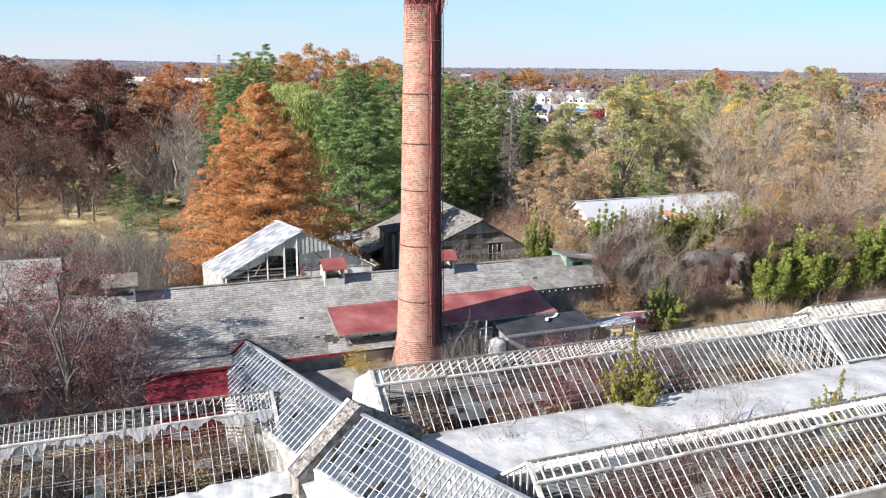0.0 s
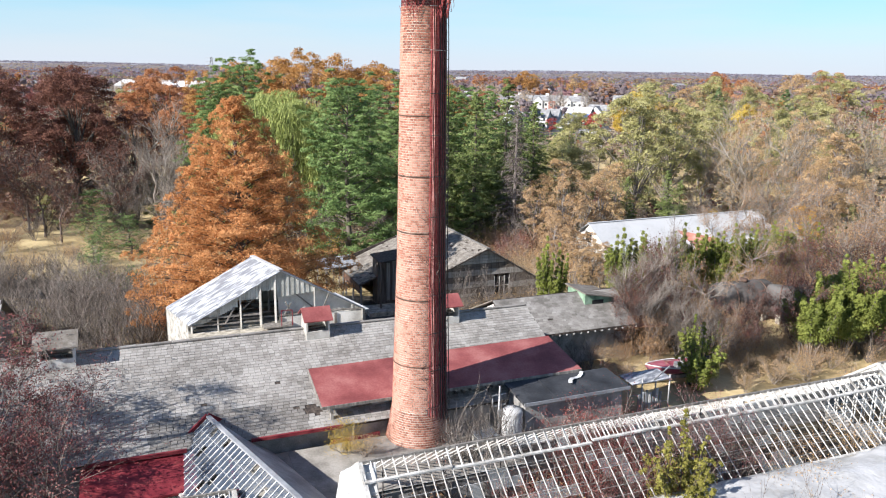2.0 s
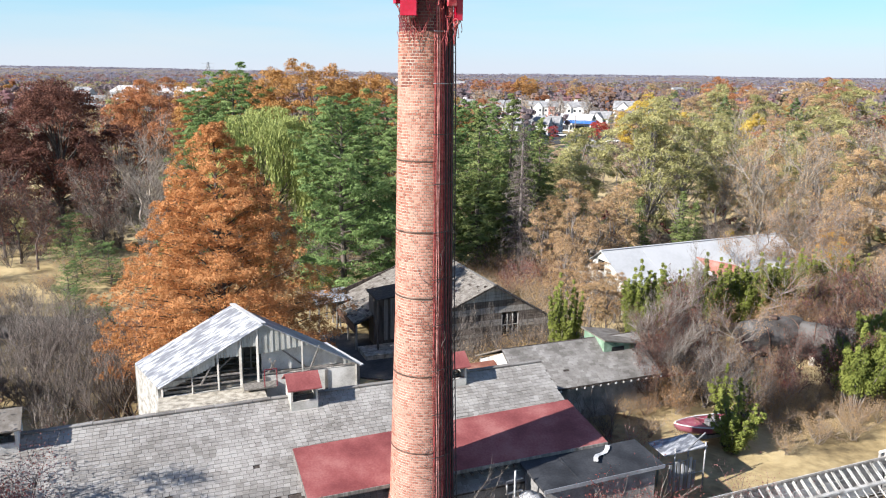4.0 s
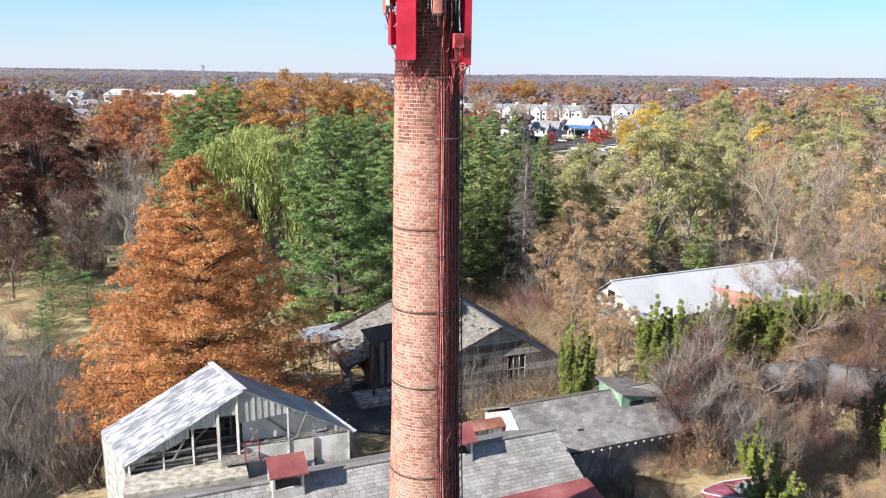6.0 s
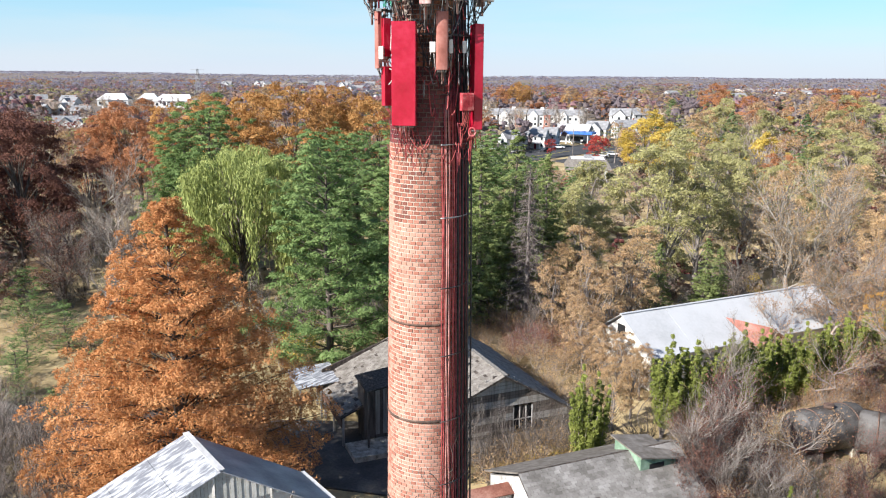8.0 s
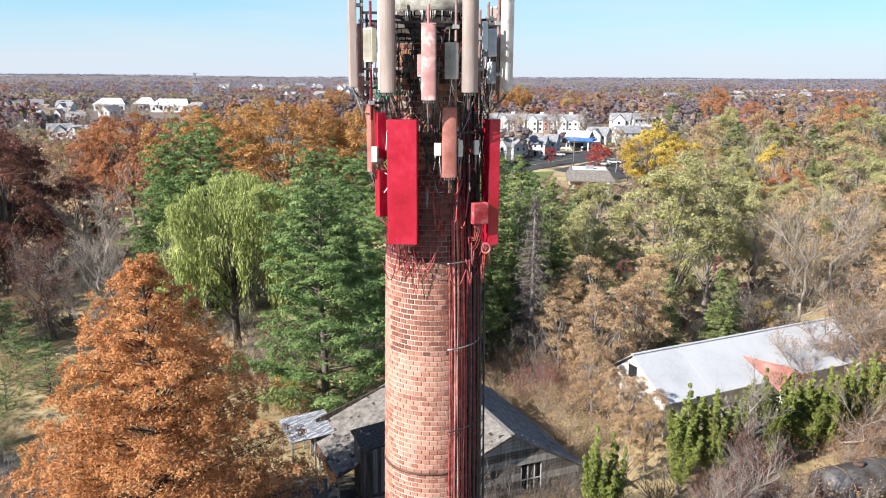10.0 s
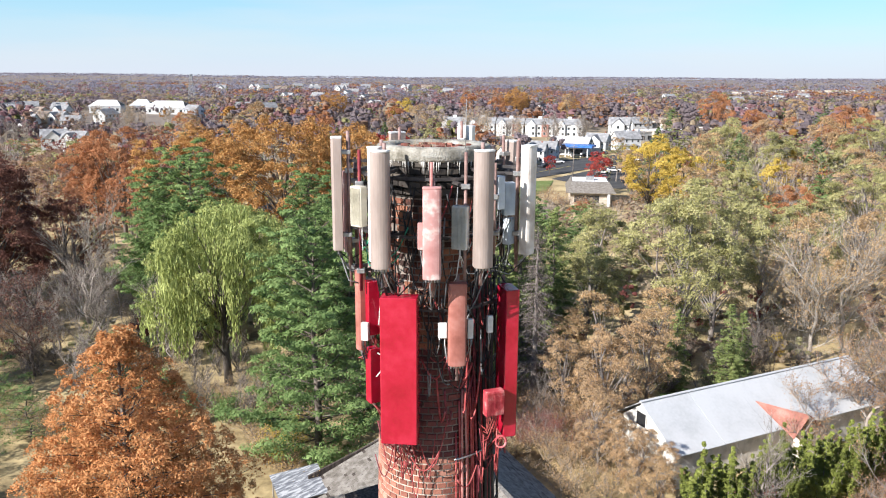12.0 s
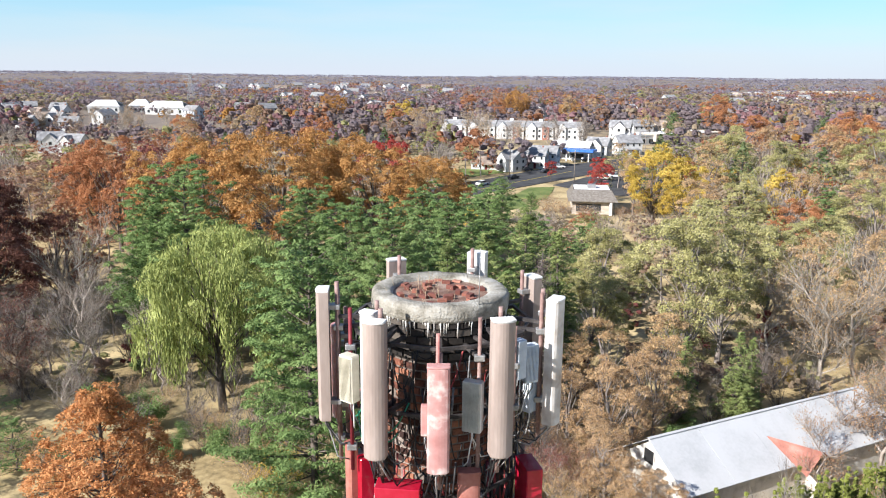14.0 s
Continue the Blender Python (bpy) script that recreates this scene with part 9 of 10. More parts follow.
def blob_tree(seed, quads, style):
    """The crown of a far tree, one metre high, as corner and face arrays."""
    rs = np.random.RandomState(seed)
    if style == "bare":
        P = np.array([tuple(p) for p in crown_points(rs, quads, 0.3, 0.58, 0.4, seed, 0.0, 0.2)])
        a = P - np.array([0, 0, 0.25])
        a /= np.linalg.norm(a, axis=1)[:, None]
        a += rs.normal(0, 0.25, a.shape)
        b = np.cross(a, rs.normal(0, 1, a.shape))
        b /= np.linalg.norm(b, axis=1)[:, None]
        s, w = 0.15, 0.005
    elif style == "cone":
        z = rs.uniform(0.05, 1, quads) ** 1.3
        an = rs.uniform(0, 2 * np.pi, quads)
        r = 0.3 * (1 - z) ** 0.8 * rs.uniform(0.75, 1.1, quads)
        P = np.stack([r * np.cos(an), r * np.sin(an), z], 1)
        a = rs.normal(0, 1, P.shape) * np.array([1, 1, 0.4])
        a /= np.linalg.norm(a, axis=1)[:, None]
        b = np.cross(a, rs.normal(0, 1, a.shape))
        b /= np.linalg.norm(b, axis=1)[:, None]
        k = min(1.0, max(0.45, (300 / quads) ** 0.5))
        s, w = 0.075 * k, 0.035 * k
    else:
        if quads >= 500:
            C, R, _ = billows(random.Random(seed), rs, seed, 1.0, 0.44, 0.1, 12, 5, 0.16, 0.085)
            return leafage(C, R, max(2, round(quads / len(C))), 0.046, rs, (0, 0, 0.3), lift=0.5, rough=0.4).reshape(-1, 4, 3)
        if quads >= 150:
            C, R, _ = billows(random.Random(seed), rs, seed, 1.0, 0.42, 0.06, 11, 1, 0.14, 0.13)
            solid = [lump(rs, c, (r, r, r * 0.9), 5, 3, 0.3) for c, r in zip(C, R * 0.85)]
            return np.concatenate(solid + [leafage(C, R, max(4, round(quads / len(C))), 0.07, rs, (0, 0, 0.3), lift=0.4, rough=0.45).reshape(-1, 4, 3)])
        tops = ((0.3, 0.2, 0.42), (1.7, 0.2, 0.6), (3.1, 0.22, 0.4), (4.6, 0.18, 0.66)) if quads >= 30 else ((0.5, 0.22, 0.45), (2.6, 0.2, 0.6), (4.6, 0.22, 0.4))
        C = np.array([(r * math.cos(t), r * math.sin(t), h) for t, r, h in tops])
        return leafage(C, np.full(len(C), 0.22), 11 if quads >= 30 else 6, 0.17, rs, (0, 0, 0.2), lift=0.5, flat=1.2, rough=0.3).reshape(-1, 4, 3)
    V = np.stack([P - a * s / 2, P + b * w / 2, P + a * s / 2, P - b * w / 2], 1)
    return V


def wood_colour(name, a, b, c):
    m = leafy("woods_" + name, a, b, c, 0.12, 0.14)
    m.node_tree.nodes["Mix Shader"].inputs[0].default_value = 0.42
    return m


WOODS = {"rust": (wood_colour("rust", (0.13, 0.055, 0.03), (0.21, 0.098, 0.052), (0.3, 0.155, 0.085)), "leaf"),
         "orange": (wood_colour("orange", (0.17, 0.085, 0.025), (0.26, 0.14, 0.042), (0.35, 0.2, 0.07)), "leaf"),
         "maroon": (wood_colour("maroon", (0.065, 0.025, 0.023), (0.12, 0.045, 0.04), (0.18, 0.075, 0.065)), "leaf"),
         "olive": (wood_colour("olive", (0.1, 0.1, 0.042), (0.175, 0.168, 0.075), (0.26, 0.245, 0.125)), "leaf"),
         "tan": (wood_colour("tan", (0.125, 0.095, 0.065), (0.2, 0.157, 0.11), (0.28, 0.23, 0.165)), "leaf"),
         "yellow": (wood_colour("yellow", (0.25, 0.17, 0.03), (0.38, 0.27, 0.05), (0.48, 0.36, 0.09)), "leaf"),
         "brown": (wood_colour("brown", (0.11, 0.068, 0.05), (0.175, 0.115, 0.085), (0.25, 0.17, 0.13)), "leaf"),
         "plum": (wood_colour("plum", (0.115, 0.058, 0.062), (0.175, 0.1, 0.105), (0.24, 0.15, 0.155)), "leaf"),
         "red": (wood_colour("red", (0.16, 0.03, 0.03), (0.25, 0.05, 0.05), (0.33, 0.1, 0.08)), "leaf"),
         # mauve is leafless twigs greyed by haze; the blue-grey is haze painted in
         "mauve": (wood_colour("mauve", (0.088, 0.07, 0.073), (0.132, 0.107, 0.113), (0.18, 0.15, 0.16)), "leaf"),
         "hazed": (wood_colour("hazed", (0.138, 0.129, 0.156), (0.163, 0.153, 0.184), (0.188, 0.177, 0.212)), "leaf"),
         "green": (wood_colour("green", (0.04, 0.06, 0.025), (0.08, 0.105, 0.045), (0.13, 0.16, 0.075)), "cone"), "bare": (TWIG, "bare")}


def in_clearing(x, y):
    """Roads, lots, gardens and wedges of the camera's view stay free of trees."""
    if 160 < y < 325 and -12 < x - (y - 190) * 0.62 < 34 and not (y < 190 and x < 8):
        return True
    if 172 < y < 198 and 29 < x < 52:
        return True
    if 225 < y < 345 and -190 < x < -105:
        return True
    if 330 < y < 440 and 0 < x < 165:
        return True
    if 400 < y < 700 and -0.47 < x / y < -0.3 and int(x * 7 + y * 3) % 10 < 7:
        return True
    if 1180 < y < 1520 and 0.38 < x / y < 0.58 and int(x * 7 + y * 3) % 10 < 7:
        return True
    return False


def woods(name, label, n, y0, y1, quads, hmin, hmax, mix, seed, spread=1.0, thin=0.0):
    rng, rs = random.Random(seed), np.random.RandomState(seed)
    bases = {k: [blob_tree(seed * 7 + i, quads, WOODS[k][1]) for i in range(3)] for k in WOODS}
    out, stems = {k: [] for k in WOODS}, []
    done = 0
    while done < n:
        y = y0 * (y1 / y0) ** rng.random() if y1 / y0 > 3 else math.sqrt(rng.uniform(y0 ** 2, y1 ** 2))
        x = rng.uniform(-1, 1) * (0.66 * (y + 15) + 25)
        done += 1
        if in_clearing(x, y) or (y1 < 200 and in_yard(x, y)) or (thin and noise.noise(Vector((x / 70, y / 70, 7.0))) < thin - 0.5):
            continue
        f = noise.noise(Vector((x / 45, y / 45, 2.0))) * 0.9 + rng.uniform(-0.35, 0.35) + 0.25 * x / (y + 1)
        names = mix(x, y, f, rng)
        h = rng.uniform(hmin, hmax) * (1.15 if names == "green" else 1.0)
        # crown heights cut to fit the camera's view of road, bank and houses
        lane = x / (y + 11)
        if y < 195 and -0.06 < lane < 0.36:
            h = max(2.5, min(h, 0.82 * 32.4 * (1 - (y + 11) / 206)))
        if 340 < y < 700 and -0.54 < x / y < -0.28:
            h *= 0.55
        b = rng.choice(bases[names])
        a = rng.uniform(0, 6.28)
        R = np.array([[math.cos(a), -math.sin(a), 0], [math.sin(a), math.cos(a), 0], [0, 0, 1]])
        w = spread * rng.uniform(0.85, 1.3)
        out[names].append((b.reshape(-1, 3) @ R.T) * np.array([h * w, h * w, h]) + np.array([x, y, far_height(x, y) - 0.03 * h]))
        if quads > 400 and hmin > 5:
            stems.append((x, y, h))
    for k, vs in out.items():
        if vs:
            V = np.concatenate(vs)
            o = new(name, mesh_from(name, V, np.arange(len(V)), WOODS[k][0]))
            tagged(o, k + " " + label if k not in ("bare", "leaf") else "leafless " + label, "woods", kind="stuff")
    if stems:
        V, F = [], []
        for x, y, h in stems:
            tube_arrays(V, F, [Vector((x, y, -0.1)), Vector((x + rng.gauss(0, 0.3), y, h * 0.35)), Vector((x + rng.gauss(0, 0.5), y, h * 0.75))], 0.018 * h, 0.005 * h, 4)
        o = new(name + "_stems", mesh_from("stems", V, F, BARK_GREY))
        tagged(o, "grey trunks of the woods behind the yard", "woods", kind="stuff")


def near_mix(x, y, f, rng):
    side = x / (0.6 * y + 10)
    r = rng.random()
    if side < -0.45:
        return "bare" if r < 0.3 else "rust" if r < 0.5 else "maroon" if r < 0.66 else "brown" if r < 0.84 else "olive" if r < 0.92 else "green"
    if side < 0.05:
        return "bare" if r < 0.3 else "green" if r < 0.5 else "olive" if r < 0.66 else "orange" if r < 0.75 else "tan" if r < 0.9 else "brown"
    return "bare" if r < 0.34 else "olive" if r < 0.56 else "tan" if r < 0.72 else "brown" if r < 0.82 else "green" if r < 0.88 else "yellow" if r < 0.94 else "rust"


def mid_mix(x, y, f, rng):
    r = rng.random()
    drift = noise.noise(Vector((x / 240, y / 320, 5.0)))
    if y > 420 and drift > 0.22:
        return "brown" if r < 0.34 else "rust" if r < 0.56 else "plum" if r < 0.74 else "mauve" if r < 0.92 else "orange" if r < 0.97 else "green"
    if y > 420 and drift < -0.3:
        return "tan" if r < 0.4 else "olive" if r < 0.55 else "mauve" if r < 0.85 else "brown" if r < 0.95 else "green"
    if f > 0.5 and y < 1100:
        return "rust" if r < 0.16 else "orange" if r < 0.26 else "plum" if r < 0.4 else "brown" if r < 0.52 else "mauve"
    # with distance, more crowns take the haze-painted blue-grey
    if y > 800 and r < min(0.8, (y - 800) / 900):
        return "hazed"
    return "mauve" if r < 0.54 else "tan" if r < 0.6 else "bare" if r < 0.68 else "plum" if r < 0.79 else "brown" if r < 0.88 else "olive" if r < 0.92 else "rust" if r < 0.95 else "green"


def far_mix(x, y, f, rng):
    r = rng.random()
    return "hazed" if r < 0.88 else "mauve" if r < 0.94 else "brown" if r < 0.97 else "rust" if r < 0.98 else "green"


def under_mix(x, y, f, rng):
    r = rng.random()
    return "bare" if r < 0.4 else "tan" if r < 0.62 else "brown" if r < 0.8 else "olive" if r < 0.9 else "green" if r < 0.95 else "maroon"


def in_yard(x, y):
    """The meadow, the track and the sheds stay clear of undergrowth."""
    if y < 64 or (-52 < x < -12 and y < 58):
        return True
    return 12 < x < 45 and y < 62


woods("undergrowth", "undergrowth at the foot of the woods", 1000, 40, 170, 190, 1.6, 4.2, under_mix, 40, 1.2)
woods("woodland", "trees of the woodland behind the yard", 460, 98, 250, 620, 9.0, 16.5, near_mix, 41)
woods("woodland", "trees at the near edge of the town", 560, 250, 420, 300, 9.0, 16.0, mid_mix, 45, thin=0.1)
woods("woodland", "trees among the houses of the town", 1200, 420, 700, 160, 8.0, 15.0, mid_mix, 42, thin=0.08)
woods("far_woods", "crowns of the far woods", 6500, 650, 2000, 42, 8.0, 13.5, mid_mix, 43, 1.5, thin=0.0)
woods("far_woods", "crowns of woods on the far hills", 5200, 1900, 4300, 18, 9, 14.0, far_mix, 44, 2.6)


# ---- slates as pieces, last ----
_shared = {}
for _parent, _p, _up, _out, _w, _h, _mat in SLATE_PARTS[:300]:
    if _mat.name not in _shared:
        me = bpy.data.meshes.new("slate")
        t, w2 = 0.026, 0.139
        me.from_pydata([(-w2, -0.004, -0.006), (w2, -0.004, -0.006), (w2, 0, t), (-w2, 0, t), (w2, _h * 1.15, 0.004), (-w2, _h * 1.15, 0.004)], [],
                       [(3, 2, 4, 5), (0, 1, 2, 3), (0, 3, 5), (1, 4, 2)])
        me.materials.append(_mat)
        _shared[_mat.name] = me
    o = new("slate", _shared[_mat.name])
    o.parent = _parent
    _x = Vector((1, 0, 0))
    o.matrix_local = Matrix.Translation(_p) @ Matrix((_x, _up, _out)).transposed().to_4x4() @ Matrix.Rotation(random.uniform(-0.02, 0.02), 4, 'Z')


# ---- the town ----
def house_parts(h, w, d, hw, hr, wall, roof, porch=True, cross=False):
    """A frame house: walls, gables, roof slopes, windows with frames, door; its front at -y, ridge along x."""
    t = 0.2
    part("wall", box(-w / 2, w / 2, -d / 2, -d / 2 + t, 0, hw), wall, h)
    part("wall", box(-w / 2, w / 2, d / 2 - t, d / 2, 0, hw), wall, h)
    for x in (-w / 2, w / 2 - t):
        part("gable", prism([(x, -d / 2 + t, 0), (x, d / 2 - t, 0), (x, d / 2 - t, hw), (x, 0, hw + hr - 0.15), (x, -d / 2 + t, hw)], (t, 0, 0)), wall, h)
    for s in (-1, 1):
        c = [(-w / 2 - 0.35, s * (d / 2 + 0.4), hw - 0.1), (w / 2 + 0.35, s * (d / 2 + 0.4), hw - 0.1), (w / 2 + 0.35, 0.003 * s, hw + hr), (-w / 2 - 0.35, 0.003 * s, hw + hr)]
        part("roof", slab(c if s < 0 else c[::-1], 0.15), roof, h)
    floors = 2 if hw > 4 else 1
    n = max(2, int(w / 2.6))
    for f in range(floors):
        for i in range(n):
            x = -w / 2 + w * (i + 0.5) / n
            if f == 0 and i == n // 2:
                part("door", box(x - 0.5, x + 0.5, -d / 2 - 0.05, -d / 2, 0.1, 2.2), DARK_RED, h)
                continue
            fr = part("window", box(x - 0.5, x + 0.5, -d / 2 - 0.04, -d / 2, 1.0 + 2.7 * f, 2.3 + 2.7 * f), TRIM_WHITE, h)
            part("pane", box(x - 0.42, x + 0.42, -d / 2 - 0.06, -d / 2 - 0.04, 1.08 + 2.7 * f, 2.22 + 2.7 * f), WINDOW_DARK, fr)
        for x, s in ((-w / 2, -1), (w / 2, 1)):
            for y in (-d / 5, d / 5):
                part("side_window", box(min(x, x + s * 0.05), max(x, x + s * 0.05), y - 0.45, y + 0.45, 1.0 + 2.7 * f, 2.3 + 2.7 * f), WINDOW_DARK, h)
    if porch:
        part("porch_roof", slab([(-w * 0.2, -d / 2 - 1.8, 2.5), (w * 0.35, -d / 2 - 1.8, 2.5), (w * 0.35, -d / 2, 2.9), (-w * 0.2, -d / 2, 2.9)], 0.12), roof, h)
        for x in (-w * 0.18, w * 0.33):
            part("porch_post", box(x - 0.08, x + 0.08, -d / 2 - 1.7, -d / 2 - 1.54, 0, 2.4), TRIM_WHITE, h)
    if cross:
        g = w * 0.3
        part("front_wing", box(-g, g, -d / 2 - 2.2, -d / 2 + 0.1, 0, hw), wall, h)
        part("wing_gable", prism([(-g, -d / 2 - 2.2, hw), (g, -d / 2 - 2.2, hw), (0, -d / 2 - 2.2, hw + hr * 0.8)], (0, 0.2, 0)), wall, h)
        for s in (-1, 1):
            c = [(0, -d / 2 - 2.5, hw + hr * 0.85), (s * (g + 0.3), -d / 2 - 2.5, hw - 0.1), (s * (g + 0.3), -d * 0.1, hw - 0.1), (0, 0, hw + hr * 0.85)]
            part("wing_roof", slab(c if s < 0 else c[::-1], 0.14), roof, h)
        fr = part("wing_window", box(-0.6, 0.6, -d / 2 - 2.25, -d / 2 - 2.2, hw - 1.9, hw - 0.6), WINDOW_DARK, h)
    part("roof_chimney", box(w * 0.3, w * 0.3 + 0.6, 0.3, 0.9, hw, hw + hr + 0.7), BRICK_FAR, h)


TEMPLATES = []
for _i, (_w, _d, _hw, _hr, _wall, _roof, _porch, _cross, _lab) in enumerate((
        (11, 8, 5.4, 3.0, SIDING_WHITE, ROOF_GREY, True, False, "white two-storey frame house with a grey roof"),
        (10, 8, 5.4, 3.4, SIDING_WHITE, ROOF_GREY, False, True, "white frame house with a front gable wing"),
        (12, 8, 5.2, 2.8, SIDING_TAN, ROOF_BROWN, True, True, "tan frame house with a brown roof"),
        (13, 8, 3.0, 2.6, SIDING_WHITE, ROOF_BROWN, True, False, "low white house with a brown roof"),
        (11, 9, 5.4, 3.2, SIDING_BLUE, ROOF_GREY, True, False, "pale blue-grey frame house with a grey roof"))):
    _h = thing("house", (-150 - 20 * _i, 330, 0), _lab, "house", "houses of the town")
    house_parts(_h, _w, _d, _hw, _hr, _wall, _roof, _porch, _cross)
    TEMPLATES.append(_h)
TOWN = [(-163.5, 318, 1, 20, 1.0), (-149, 307, 1, -10, 1.0), (-233, 427, 1, 80, 1.2), (-242, 476, 2, 20, 1.2), (-262, 440, 0, 40, 1.2), (-284, 480, 1, 10, 1.2), (-250, 515, 3, 0, 1.2), (-220, 505, 0, 70, 1.2), (-300, 530, 2, 30, 1.2),
        (-275, 560, 1, -15, 1.2), (-322, 575, 0, 15, 1.2), (-336, 605, 4, 60, 1.2), (-300, 610, 1, 0, 1.2), (-345, 650, 0, 25, 1.2), (-156.9, 622, 1, 5, 1.3), (-139, 625, 0, 40, 1.3), (-120, 640, 3, 10, 1.3), (-100, 655, 2, -20, 1.3),
        (-85, 700, 0, 15, 1.3), (-60, 720, 1, 70, 1.3), (-40, 690, 4, 0, 1.3), (-361, 1300, 1, 0, 1.6), (-300, 1340, 0, 40, 1.6), (-260, 1290, 2, 15, 1.6), (-330, 1400, 1, 70, 1.6), (-210, 1330, 0, 10, 1.6), (-168, 1340, 1, -20, 1.6),
        (-120, 1380, 3, 0, 1.6), (-90, 1420, 0, 35, 1.6), (-230, 1450, 1, 60, 1.6), (-140, 1520, 0, 5, 1.6), (-60, 1500, 1, 45, 1.6), (-20, 1440, 2, 0, 1.6), (-280, 1560, 0, 20, 1.6), (-190, 1600, 1, 0, 1.6), (-100, 1650, 0, 75, 1.6),
        (18.2, 269, 3, -8, 0.85), (27, 264, 1, -55, 0.85), (36, 275, 0, -20, 0.9), (41, 281, 4, -20, 0.9), (69, 318, 1, -30, 0.95), (84, 330, 0, 10, 1.0), (103, 424, 1, -20, 1.15), (118, 440, 0, 15, 1.15), (132, 452, 2, 40, 1.15),
        (240, 620, 0, 10, 1.2), (270, 660, 1, 50, 1.2), (210, 640, 3, -10, 1.2), (310, 640, 0, 30, 1.2), (180, 700, 1, 0, 1.2), (140, 690, 4, 15, 1.2), (90, 660, 0, 60, 1.2), (60, 640, 2, 5, 1.2), (30, 700, 1, 30, 1.2),
        (350, 900, 0, 0, 1.4), (420, 950, 1, 40, 1.4), (300, 1000, 0, 15, 1.4), (220, 980, 3, 60, 1.4), (480, 1010, 1, 0, 1.4), (-285, 549, 2, -40, 1.15), (-189, 593, 4, -30, 1.15), (-85, 903, 0, 70, 1.5), (-159, 883, 3, -30, 1.5),
        (17, 1200, 0, -20, 1.5), (-149, 969, 0, -20, 1.5), (-183, 941, 1, 60, 1.5), (-124, 1066, 4, 70, 1.5), (-125, 1151, 4, 0, 1.5), (-6, 1101, 3, 50, 1.5), (-84, 1034, 2, 30, 1.5), (-247, 462, 2, 25, 1.1), (-236, 474, 1, -20, 1.1),
        (-176, 352, 3, 30, 0.9)]
for _x, _y, _k, _a, _s in TOWN:
    _m = pose(_x, _y, far_height(_x, _y) - 0.05, 0, 0, _a)
    _c = copy_thing(TEMPLATES[_k], _m)
    _c.scale = (_s, _s, _s)
for _i, _h in enumerate(TEMPLATES):
    _h.matrix_world = pose(-215 - 23 * _i, 446 + 31 * _i, 0, 0, 0, 24 * _i)


def flat_block(name, label, x, y, w, d, h, turn, wall, roof, cat="building", windows=True, parapet=0.4, bays=0):
    b = thing(name, (x, y, far_height(x, y) - 0.05), label, cat, turn=radians(turn))
    part("wall", box(-w / 2, w / 2, -d / 2, d / 2, 0, h), wall, b)
    part("roof", box(-w / 2 + 0.3, w / 2 - 0.3, -d / 2 + 0.3, d / 2 - 0.3, h, h + 0.15), roof, b)
    for s in (-1, 1):
        part("parapet", box(-w / 2 - 0.05, w / 2 + 0.05, s * d / 2 - 0.15, s * d / 2 + 0.15, h + 0.004, h + parapet), wall, b)
        part("parapet", box(s * w / 2 - 0.15, s * w / 2 + 0.15, -d / 2 + 0.16, d / 2 - 0.16, h + 0.004, h + parapet), wall, b)
    n = bays or max(2, int(w / 5))
    if windows:
        for i in range(n):
            u = -w / 2 + w * (i + 0.5) / n
            part("window", box(u - w / n * 0.33, u + w / n * 0.33, -d / 2 - 0.06, -d / 2, 0.8, min(h - 0.8, 2.8)), WINDOW_DARK, b)
    for i in range(3):
        part("roof_unit", box(-w * 0.3 + i * w * 0.25, -w * 0.3 + i * w * 0.25 + 1.6, -0.8, 0.8, h + 0.15, h + 1.2), TRIM_WHITE, b)
    return b


